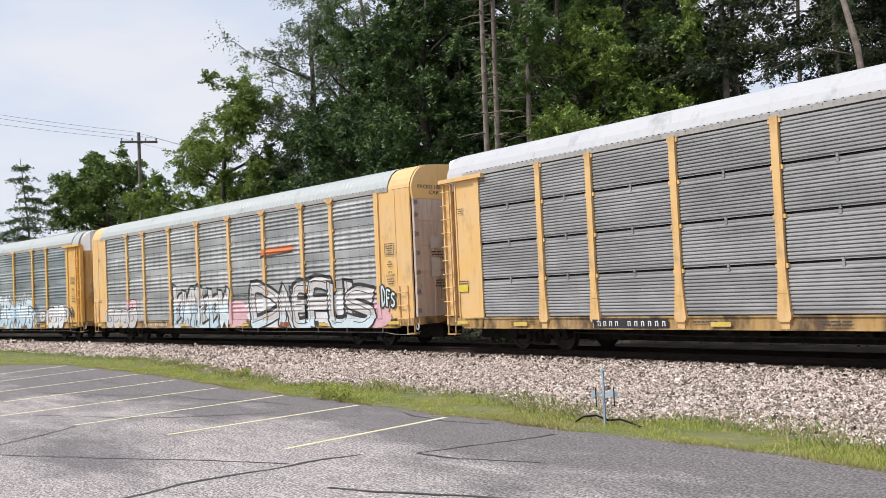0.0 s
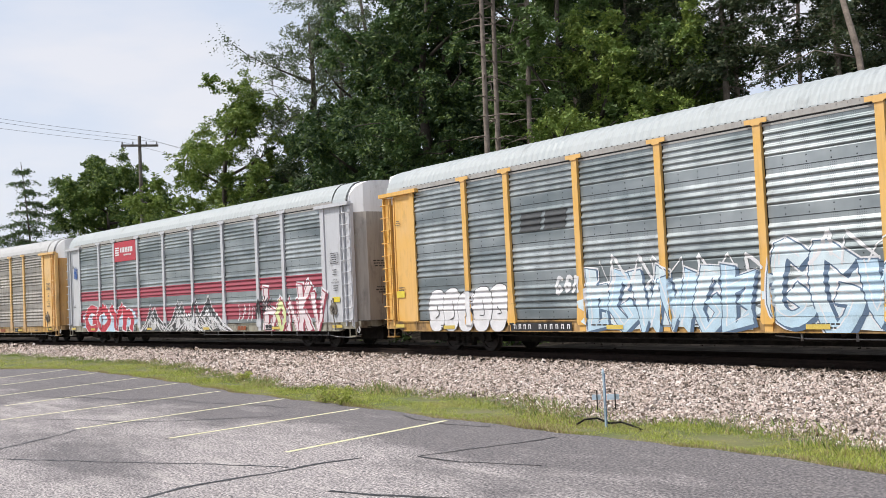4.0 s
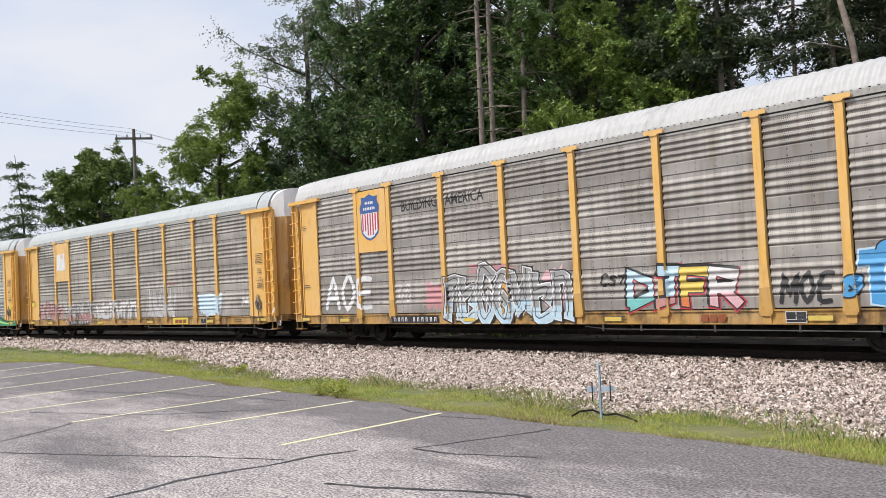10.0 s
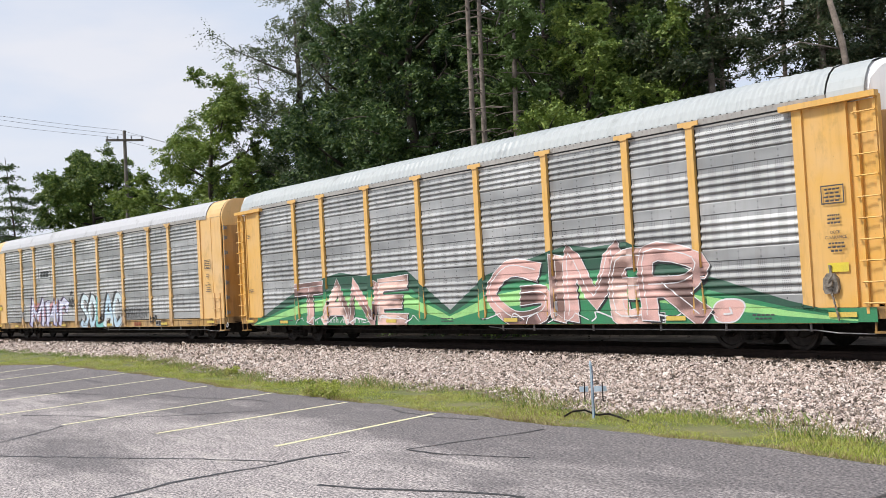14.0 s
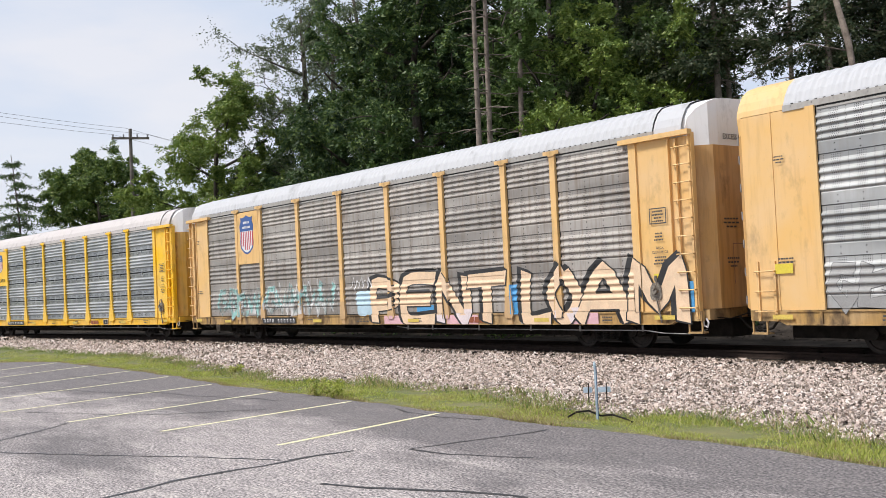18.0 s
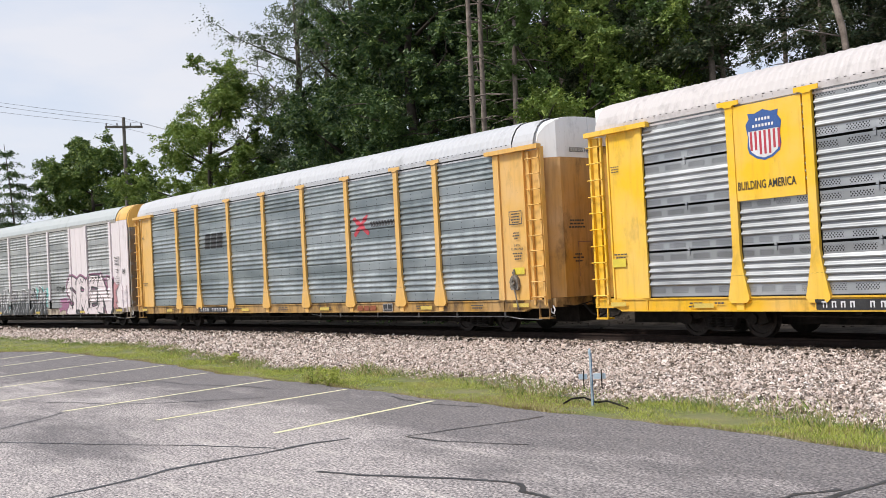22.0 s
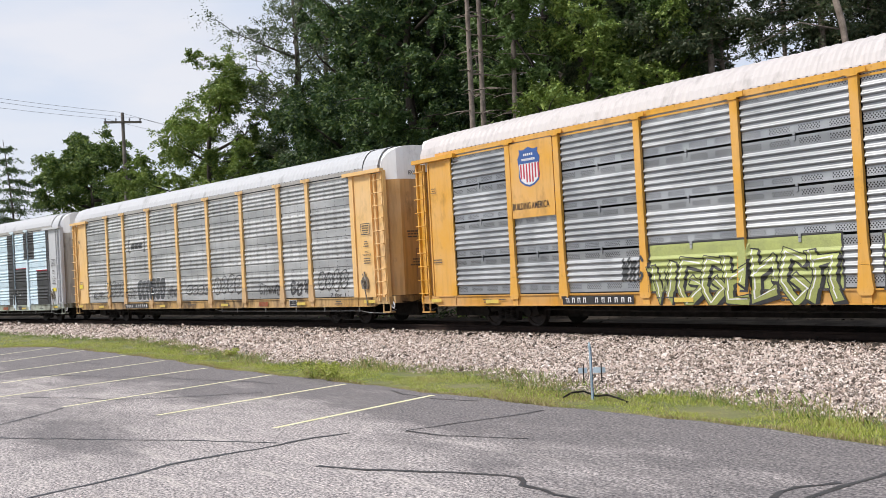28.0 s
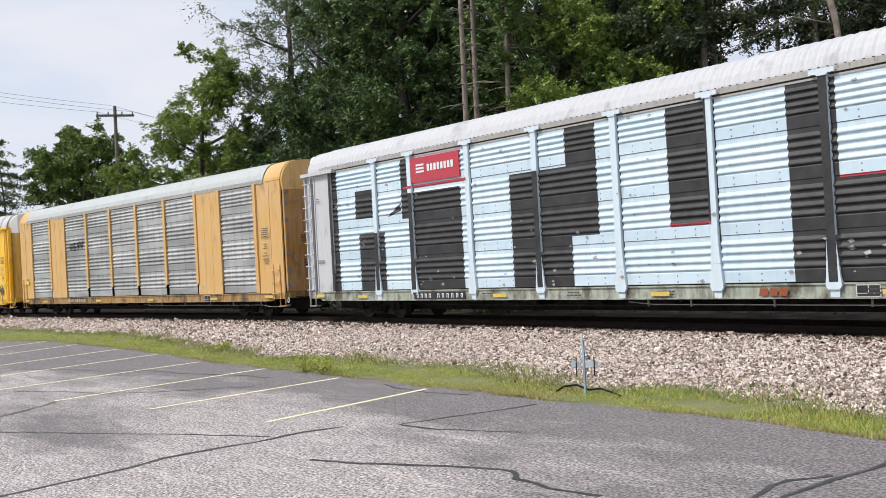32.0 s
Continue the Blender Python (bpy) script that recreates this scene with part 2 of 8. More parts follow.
def gravel_bed():
    """Fine crushed stone packed between the loose ones: one tone a stone, dark joints."""
    m, n, l, b = nodes_of("gravel_bed")
    co = n.new("ShaderNodeTexCoord").outputs["Object"]
    v, e = n.new("ShaderNodeTexVoronoi"), n.new("ShaderNodeTexVoronoi")
    e.feature = "DISTANCE_TO_EDGE"
    for t in (v, e):
        t.inputs["Scale"].default_value = 26.0
        l.new(co, t.inputs["Vector"])
    sep = n.new("ShaderNodeSeparateColor")
    l.new(v.outputs["Color"], sep.inputs[0])
    c = ramp(n, l, sep.outputs[0], 0.1, 0.95, (0.14, 0.115, 0.098), (0.54, 0.455, 0.415))
    c = mixc(n, l, ramp(n, l, e.outputs["Distance"], 0.02, 0.14), (0.035, 0.028, 0.024), c)
    l.new(c, b.inputs["Base Color"])
    b.inputs["Roughness"].default_value = 0.95
    bumped(n, l, b, e.outputs["Distance"], 1.0, 0.03)
    return m


def stones_mat():
    m, n, l, b = nodes_of("ballast_stone")
    rnd = n.new("ShaderNodeNewGeometry").outputs["Random Per Island"]
    r = n.new("ShaderNodeValToRGB")
    cr = r.color_ramp
    cr.elements[0].position, cr.elements[0].color = 0.0, (0.10, 0.08, 0.072, 1)
    cr.elements[1].position, cr.elements[1].color = 1.0, (0.82, 0.76, 0.73, 1)
    for p, c in ((0.14, (0.16, 0.13, 0.10)), (0.3, (0.45, 0.365, 0.32)), (0.55, (0.66, 0.55, 0.50)), (0.7, (0.53, 0.41, 0.355)), (0.85, (0.82, 0.72, 0.66))):
        e = cr.elements.new(p)
        e.color = (*c, 1)
    l.new(rnd, r.inputs[0])
    co = n.new("ShaderNodeTexCoord").outputs["Object"]
    fine, tone = noise_node(n, l, co, 45.0, 4), noise_node(n, l, co, 0.5, 4)
    c = mixc(n, l, 0.4, r.outputs[0], ramp(n, l, fine, 0.25, 0.75), "OVERLAY")
    c = mixc(n, l, mixc(n, l, 1.0, ramp(n, l, tone, 0.45, 0.7), (0.35, 0.35, 0.35), "MULTIPLY"), c, (0.31, 0.245, 0.20))
    l.new(c, b.inputs["Base Color"])
    b.inputs["Roughness"].default_value = 0.9
    return m


def leaf_mat(name, a, b_, c_, back=0.16):
    m, n, l, b = nodes_of(name)
    rnd = n.new("ShaderNodeNewGeometry").outputs["Random Per Island"]
    co = n.new("ShaderNodeTexCoord").outputs["Object"]
    big = noise_node(n, l, co, 0.45, 3)
    c = mixc(n, l, ramp(n, l, big, 0.36, 0.66), a, b_)
    c = mixc(n, l, ramp(n, l, rnd, 0.55, 1.0), c, c_)
    l.new(c, b.inputs["Base Color"])
    b.inputs["Roughness"].default_value = 0.55
    tr, mx = n.new("ShaderNodeBsdfTranslucent"), n.new("ShaderNodeMixShader")
    l.new(c, tr.inputs["Color"])
    mx.inputs[0].default_value = back
    l.new(b.outputs[0], mx.inputs[1]), l.new(tr.outputs[0], mx.inputs[2])
    l.new(mx.outputs[0], n["Material Output"].inputs[0])
    return m


def grass_mat(name, a, b_, dry, share=0.5, back=0.4):
    """Blades that run from fresh green to straw in patches."""
    m, n, l, b = nodes_of(name)
    rnd = n.new("ShaderNodeNewGeometry").outputs["Random Per Island"]
    co = n.new("ShaderNodeTexCoord").outputs["Object"]
    c = mixc(n, l, ramp(n, l, noise_node(n, l, co, 2.4, 4), 0.38, 0.62), a, b_)
    c = mixc(n, l, ramp(n, l, noise_node(n, l, co, 1.1, 5, (0.6, 1.6, 1), 0.65), 0.66 - 0.22 * share, 0.76 - 0.14 * share), c, dry)
    c = mixc(n, l, ramp(n, l, rnd, 0.2, 1.0), c, tuple(min(1, x * 1.5 + 0.03) for x in b_))
    l.new(c, b.inputs["Base Color"])
    b.inputs["Roughness"].default_value = 0.55
    tr, mx = n.new("ShaderNodeBsdfTranslucent"), n.new("ShaderNodeMixShader")
    l.new(c, tr.inputs["Color"])
    mx.inputs[0].default_value = back
    l.new(b.outputs[0], mx.inputs[1]), l.new(tr.outputs[0], mx.inputs[2])
    l.new(mx.outputs[0], n["Material Output"].inputs[0])
    return m


def fade_paint(name, a, b_, scale=0.55):
    """Two sprayed colours faded into each other."""
    m, n, l, b = nodes_of(name)
    co = n.new("ShaderNodeTexCoord").outputs["Object"]
    t = noise_node(n, l, co, scale, 2, (1.0, 1.0, 2.2))
    fine = noise_node(n, l, co, 40.0, 3)
    c = mixc(n, l, ramp(n, l, t, 0.42, 0.58), a, b_)
    c = mixc(n, l, 0.15, c, ramp(n, l, fine, 0.3, 0.7), "OVERLAY")
    l.new(c, b.inputs["Base Color"])
    b.inputs["Roughness"].default_value = 0.5
    return m


M_ASPHALT = asphalt()
# dark debris, its colour lowered further to stand for shade beyond the train
M_RUBBLE = dull("shade_dark_rubble", (0.018, 0.015, 0.013), (0.075, 0.062, 0.052), 1.6, 0.95, 0.9, fine=16.0, gloss=0.15)
M_SHADEBED = dull("train_shade_ballast", (0.012, 0.010, 0.009), (0.045, 0.037, 0.031), 3.0, 0.9, 0.9, fine=22.0, gloss=0.1)
M_STONE = stones_mat()
M_RUSTY = dull("brake_dust_stone", (0.055, 0.042, 0.034), (0.24, 0.175, 0.13), 9.0, 0.95, 0.4)
M_SOIL = gravel_bed()
M_EARTH = dull("grassy_earth", (0.10, 0.13, 0.04), (0.19, 0.18, 0.08), 0.6, 0.95, 0.6)
M_LINE = dull("worn_line_paint", (0.66, 0.62, 0.36), (0.80, 0.76, 0.54), 3.0, 0.7, 0.2)
M_SEAL = dull("crack_sealer", (0.022, 0.022, 0.025), (0.05, 0.05, 0.054), 4.0, 0.55, 0.1)
M_RAIL = dull("rusty_rail", (0.022, 0.016, 0.014), (0.040, 0.027, 0.022), 5.0, 0.8, 0.3, gloss=0.15)
M_RAILTOP = dull("polished_rail_head", (0.35, 0.34, 0.33), (0.45, 0.44, 0.43), 5.0, 0.3, 0.05, 0.9)
M_TIE = dull("creosoted_wood", (0.035, 0.028, 0.022), (0.075, 0.06, 0.05), 4.0, 0.9, 0.5)
M_UNDER = dull("grimy_steel", (0.010, 0.009, 0.008), (0.028, 0.024, 0.021), 6.0, 0.8, 0.3, gloss=0.15)
M_WHEEL = dull("wheel_steel", (0.018, 0.015, 0.014), (0.042, 0.034, 0.029), 9.0, 0.6, 0.2, 0.2, gloss=0.25)
M_GALV = dull("galvanised_steel", (0.20, 0.20, 0.20), (0.34, 0.34, 0.35), 6.0, 0.5, 0.2, 0.5)
# black that stands for shade in slots and grooves
M_RECESS_SHADE = flat_paint("recess_shade", (0.012, 0.012, 0.014))
M_BRAKE = dull("grimy_brake_gear", (0.10, 0.085, 0.07), (0.30, 0.27, 0.23), 14.0, 0.7, 0.4)
M_WHITE = flat_paint("white_paint", (0.80, 0.80, 0.82))
M_BARK = dull("bark", (0.045, 0.035, 0.028), (0.10, 0.085, 0.07), 3.0, 0.95, 0.9, fine=18.0)
M_PINEBARK = dull("pine_bark", (0.15, 0.12, 0.10), (0.27, 0.225, 0.19), 3.0, 0.95, 0.9, fine=14.0)
M_POLE = dull("weathered_pole_wood", (0.12, 0.10, 0.085), (0.20, 0.18, 0.16), 3.0, 0.9, 0.4)
M_WIRE = dull("wire", (0.22, 0.22, 0.24), (0.28, 0.28, 0.30), 3.0, 0.6, 0.0)
M_LEAF = leaf_mat("broad_leaf", (0.045, 0.095, 0.020), (0.120, 0.190, 0.035), (0.27, 0.345, 0.07))
M_LEAFDARK = leaf_mat("dark_leaf", (0.020, 0.052, 0.016), (0.060, 0.118, 0.030), (0.165, 0.235, 0.055))
M_LEAFLIGHT = leaf_mat("light_leaf", (0.055, 0.105, 0.022), (0.095, 0.165, 0.035), (0.15, 0.22, 0.055))
M_LEAFMID = leaf_mat("fresh_leaf", (0.090, 0.155, 0.026), (0.185, 0.27, 0.045), (0.34, 0.41, 0.085))
M_LEAFGREY = leaf_mat("greyish_leaf", (0.060, 0.090, 0.045), (0.110, 0.145, 0.065), (0.19, 0.23, 0.11))
M_NEEDLE = leaf_mat("pine_needles", (0.032, 0.058, 0.024), (0.070, 0.102, 0.040), (0.15, 0.155, 0.075), 0.15)
M_GRASS = grass_mat("grass_blade", (0.20, 0.26, 0.04), (0.38, 0.41, 0.09), (0.44, 0.37, 0.18), 0.75)
M_TUFT = grass_mat("tuft_blade", (0.085, 0.13, 0.03), (0.20, 0.26, 0.06), (0.28, 0.25, 0.12), 0.35, 0.25)
M_STRAW = leaf_mat("dry_grass", (0.30, 0.24, 0.11), (0.42, 0.35, 0.17), (0.55, 0.47, 0.27), 0.2)

# ---- small builders ----
def bm_box(bm, x0, x1, y0, y1, z0, z1):
    v = [bm.verts.new((x, y, z)) for x in (x0, x1) for y in (y0, y1) for z in (z0, z1)]
    for a, b, c, d in ((0, 1, 3, 2), (4, 6, 7, 5), (0, 4, 5, 1), (2, 3, 7, 6), (0, 2, 6, 4), (1, 5, 7, 3)):
        bm.faces.new((v[a], v[b], v[c], v[d]))


def bm_tube(bm, pts, radii, n=8, cap=True):
    """A tapered tube along points."""
    rings, prev = [], None
    for i, p in enumerate(pts):
        p = Vector(p)
        d = (Vector(pts[min(i + 1, len(pts) - 1)]) - Vector(pts[max(i - 1, 0)])).normalized()
        side = d.cross(Vector((0, 0, 1)))
        side = Vector((1, 0, 0)) if side.length < 0.05 else side.normalized()
        if prev and side.dot(prev) < 0:
            side = -side
        prev = side
        up = side.cross(d)
        r = radii[i] if isinstance(radii, (list, tuple)) else radii
        rings.append([bm.verts.new(p + side * (r * math.cos(2 * math.pi * k / n)) + up * (r * math.sin(2 * math.pi * k / n))) for k in range(n)])
    for a, b in zip(rings, rings[1:]):
        for k in range(n):
            bm.faces.new((a[k], a[(k + 1) % n], b[(k + 1) % n], b[k]))
    if cap:
        bm.faces.new(rings[0][::-1]), bm.faces.new(rings[-1])


def bm_prism(bm, outline, y0, y1):
    """An outline in x, z pushed from y0 to y1."""
    a = [bm.verts.new((x, y0, z)) for x, z in outline]
    b = [bm.verts.new((x, y1, z)) for x, z in outline]
    k = len(a)
    bm.faces.new(a), bm.faces.new(b[::-1])
    for i in range(k):
        bm.faces.new((a[i], b[i], b[(i + 1) % k], a[(i + 1) % k]))


def mesh_of(name, bm, material, smooth=False):
    bmesh.ops.recalc_face_normals(bm, faces=bm.faces)
    me = bpy.data.meshes.new(name)
    bm.to_mesh(me)
    bm.free()
    me.materials.append(material)
    if smooth:
        me.polygons.foreach_set("use_smooth", [True] * len(me.polygons))
    return me


def part(name, bm, material, parent, label="", smooth=False):
    me = bm if isinstance(bm, bpy.types.Mesh) else mesh_of(name, bm, material, smooth)
    ob = new(name, me)
    ob.parent = parent
    return tagged(ob, label)


def raw_mesh(name, co, faces, material, smooth=False):
    """A mesh from arrays; all faces have the same number of corners."""
    me = bpy.data.meshes.new(name)
    co, faces = np.asarray(co, dtype=np.float32), np.asarray(faces, dtype=np.int32)
    k = faces.shape[1]
    me.vertices.add(len(co))
    me.vertices.foreach_set("co", co.ravel())
    me.loops.add(faces.size)
    me.loops.foreach_set("vertex_index", faces.ravel())
    me.polygons.add(len(faces))
    me.polygons.foreach_set("loop_start", np.arange(0, faces.size, k, dtype=np.int32))
    me.polygons.foreach_set("loop_total", np.full(len(faces), k, dtype=np.int32))
    if smooth:
        me.polygons.foreach_set("use_smooth", np.ones(len(faces), dtype=bool))
    me.update(calc_edges=True)
    me.validate()
    me.materials.append(material)
    return me


def leaf_cloud(centres, radii, per, size, rng, flat=0.75, twigs=9):
    """Small leaves strung along drooping twigs that fan out of clump centres: arrays of corners and faces."""
    k, n = len(centres), len(centres) * per
    way = rng.normal(size=(k, twigs, 3))
    way[:, :, 2] = way[:, :, 2] * flat + 0.15
    way /= np.linalg.norm(way, axis=2)[:, :, None]
    way *= rng.uniform(0.65, 1.35, (k, twigs, 1))
    c = np.repeat(np.asarray(centres), per, axis=0)
    r = np.repeat(np.asarray(radii), per)[:, None]
    who = rng.integers(0, twigs, n)
    d = way[np.repeat(np.arange(k), per), who]
    u = rng.uniform(0.05, 1.0, (n, 1)) ** 0.8
    p = c + d * r * u + rng.normal(0, 0.11, (n, 3)) * r
    p[:, 2] -= (0.28 * r * u * u)[:, 0]
    a = rng.normal(size=(n, 3)) + d * 0.9
    a[:, 2] = a[:, 2] * 0.5 - 0.25
    a /= np.linalg.norm(a, axis=1)[:, None]
    w = rng.normal(size=(n, 3)) * np.array([1, 1, 0.6])
    w = np.cross(a, w)
    w /= np.linalg.norm(w, axis=1)[:, None] + 1e-6
    s = rng.uniform(0.55, 1.35, (n, 1)) * size
    droop = np.array([0, 0, -0.25]) * s
    q = np.stack([p - a * s - w * s * 0.42, p - a * s * 0.6 + w * s * 0.55, p + a * s + droop], axis=1).reshape(-1, 3)
    return q, np.arange(3 * n).reshape(-1, 3)


# ---- the line of the track: a gentle curve, straight beyond it ----
RAIL_Z = 0.35
TRACK_Y, BEND, BEND_FROM, BEND_TO = 19.99, -0.00247, -78.0, 12.0


def track_y(x):
    u = min(max(x, BEND_FROM), BEND_TO)
    return TRACK_Y + BEND / 2 * (u + 20) ** 2 + BEND * (u + 20) * (x - u)


def track_xs():
    xs, ss = np.arange(-620, 620.01, 0.5), [0.0]
    for a, b in zip(xs, xs[1:]):
        ss.append(ss[-1] + math.hypot(b - a, track_y(b) - track_y(a)))
    ss = np.array(ss)
    return xs, ss - np.interp(-20.0, xs, ss)


TRACK_X, TRACK_S = track_xs()


def on_track(s):
    x = float(np.interp(s, TRACK_S, TRACK_X))
    return Vector((x, track_y(x), RAIL_Z))


EDGE = [(-120, -20), (-60, 2.0), (-41.7, 9.9), (-38.6, 11.3), (-32.2, 11.25), (-26.9, 11.0), (-22.9, 10.55), (-17, 10.48), (-14.2, 10.37), (-10.4, 10.3), (-8.6, 10.4), (-6.1, 10.16), (5, 9.6), (60, 8)]
VERGE = [(-120, 8.0), (-75, 13.0), (-41, 13.6), (-38.5, 14.2), (-34, 13.8), (-29.7, 13.0), (-26, 12.3), (-21.8, 11.95), (-20, 12.5), (-17, 12.6), (-15.7, 13.0), (-14.2, 12.2), (-12.2, 11.85),
         (-10.8, 11.7), (-10.3, 12.4), (-9, 12.2), (-8.3, 11.8), (-6.9, 11.6), (0, 11.3), (60, 10)]


def edge_y(x):
    """The far edge of the parking lot."""
    return float(np.interp(x, *zip(*EDGE))) + 0.05 * math.sin(x * 2.3) + 0.03 * math.sin(x * 5.9 + 1)


def verge_y(x):
    """Where the grass ends and the ballast begins."""
    return float(np.interp(x, *zip(*VERGE))) + 0.08 * math.sin(x * 3.1 + 2)


def ground_z(x, y):
    """Height of grass and ballast between the lot and the far side."""
    a, b = verge_y(x), track_y(x) - 2.3
    if y < a:
        return 0.0
    if y < b:
        u = (y - a) / (b - a)
        return 0.175 * u ** 0.8
    if y < track_y(x) + 2.2:
        return 0.175
    d = y - track_y(x)
    return 0.175 - 0.1 * (d - 2.2) if d < 4 else min(1.05, -0.005 + 1.05 * ((d - 4) / 5.0) ** 1.2)


def bm_strip(xs, ys_of, nrow):
    """A sheet between two lines over x: ys_of(x) gives near and far y."""
    bm = bmesh.new()
    prev = None
    for x in xs:
        a, b = ys_of(x)
        row = [bm.verts.new((x, a + (b - a) * k / nrow, ground_z(x, a + (b - a) * k / nrow))) for k in range(nrow + 1)]
        if prev:
            for k in range(nrow):
                bm.faces.new((prev[k], row[k], row[k + 1], prev[k + 1]))
        prev = row
    return bm


# ---- ground, lot, verge, ballast bed ----
bm = bmesh.new()
v = [bm.verts.new(p) for p in ((-2500, -2500, -0.42), (2500, -2500, -0.42), (2500, 2500, -0.42), (-2500, 2500, -0.42))]
bm.faces.new(v)
tagged(new("ground", mesh_of("ground", bm, M_EARTH)), "flat grassy ground reaching to the horizon", "ground", kind="structure")
xs_all = [x * 0.5 for x in range(-240, 121)]
bm = bmesh.new()
prev = None
for x in xs_all:
    row = [bm.verts.new((x, min(-60, edge_y(x) - 20), 0.0)), bm.verts.new((x, edge_y(x), 0.0)), bm.verts.new((x, edge_y(x), -0.3))]
    if prev:
        bm.faces.new((prev[0], row[0], row[1], prev[1])), bm.faces.new((prev[1], row[1], row[2], prev[2]))
    prev = row
lot = tagged(new("parking_lot", mesh_of("parking_lot", bm, M_ASPHALT)), "worn grey asphalt parking lot with sealed cracks", "parking lot", kind="structure")
tagged(new("verge", mesh_of("verge", bm_strip(xs_all, lambda x: (edge_y(x) + 0.005, verge_y(x) + 0.4), 4), M_EARTH)),
       "narrow strip of earth under grass beside the lot", "ground", kind="structure")
tagged(new("ballast_bed", mesh_of("ballast_bed", bm_strip(xs_all, lambda x: (verge_y(x) - 0.3, track_y(x) + 2.7), 14), M_SOIL)),
       "bank of pale crushed stone under the railway", "ballast", kind="structure")
# near-black strip over the ballast, painting in the shade under the train
tagged(new("track_bed", mesh_of("track_bed", bm_strip(xs_all, lambda x: (track_y(x) - 1.05, track_y(x) + 2.6), 4), M_SHADEBED)),
       "ballast between and behind the rails, coloured dark for the train's shade", "ballast", kind="structure").location.z = 0.02
# bank of dark debris behind the track, under the trees, shade put into its colour
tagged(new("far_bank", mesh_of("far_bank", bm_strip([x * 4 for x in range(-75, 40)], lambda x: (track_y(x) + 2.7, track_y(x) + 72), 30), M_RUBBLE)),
       "dark ground under the trees, its shade put into the colour", "ground", kind="structure")

# ---- rails and ties ----
RAIL_PROFILE = [(-0.075, -0.17), (0.075, -0.17), (0.075, -0.155), (0.012, -0.13), (0.012, -0.05), (0.037, -0.035), (0.037, 0.0), (-0.037, 0.0),
                (-0.037, -0.035), (-0.012, -0.05), (-0.012, -0.13), (-0.075, -0.155)]
railway = tagged(new("railway_track"), "railway track of rusty rails on wooden ties", "track", kind="structure")
rail_xs = [-600, -300, -150] + [x * 2.0 for x in range(-60, 31)] + [150, 300, 600]
for side in (-0.755, 0.755):
    bm = bmesh.new()
    prev = None
    for x in rail_xs:
        row = [bm.verts.new((x, track_y(x) + side + dy, RAIL_Z + dz)) for dy, dz in RAIL_PROFILE]
        if prev:
            for k in range(len(row)):
                bm.faces.new((prev[k], row[k], row[(k + 1) % len(row)], prev[(k + 1) % len(row)]))
        prev = row
    rail = part("rail", bm, M_RAIL, railway, "steel rail with rusty web and shiny head")
    rail.data.materials.append(M_RAILTOP)
    for f in rail.data.polygons:
        if f.normal.z > 0.9 and f.center.z > RAIL_Z - 0.01:
            f.material_index = 1
bm = bmesh.new()
bm_box(bm, -0.115, 0.115, -1.3, 1.3, -0.17, 0.012)
tie_mesh = mesh_of("tie", bm, M_TIE)
for k in range(170):
    x = -74 + k * 0.5
    tie = part("tie", tie_mesh, None, railway)
    tie.location = (x, track_y(x), RAIL_Z - 0.19)
    tie.rotation_euler = (0, 0, math.atan(BEND * (min(max(x, BEND_FROM), BEND_TO) + 20)) + random.uniform(-0.02, 0.02))


# ---- parking lines and sealed cracks ----
def flat_ribbon(pts, w, z, seed=None):
    """A painted or poured strip on the lot."""
    rng, bm, prev = random.Random(seed), bmesh.new(), None
    fine = []
    for (x0, y0), (x1, y1) in zip(pts, pts[1:]):
        n = max(2, int(math.dist((x0, y0), (x1, y1)) / 0.25))
        for i in range(n):
            fine.append((x0 + (x1 - x0) * i / n, y0 + (y1 - y0) * i / n))
    fine.append(pts[-1])
    for i, (x, y) in enumerate(fine):
        a, b = fine[max(i - 1, 0)], fine[min(i + 1, len(fine) - 1)]
        d = Vector((b[0] - a[0], b[1] - a[1])).normalized()
        j = rng.uniform(-0.03, 0.03) if seed is not None else 0
        ww = w * (rng.uniform(0.55, 1.35) if seed is not None else rng.uniform(0.94, 1.05))
        row = [bm.verts.new((x - d.y * (s * ww + j), y + d.x * (s * ww + j), z)) for s in (-1, 1)]
        if prev:
            bm.faces.new((prev[0], row[0], row[1], prev[1]))
        prev = row
    return bm


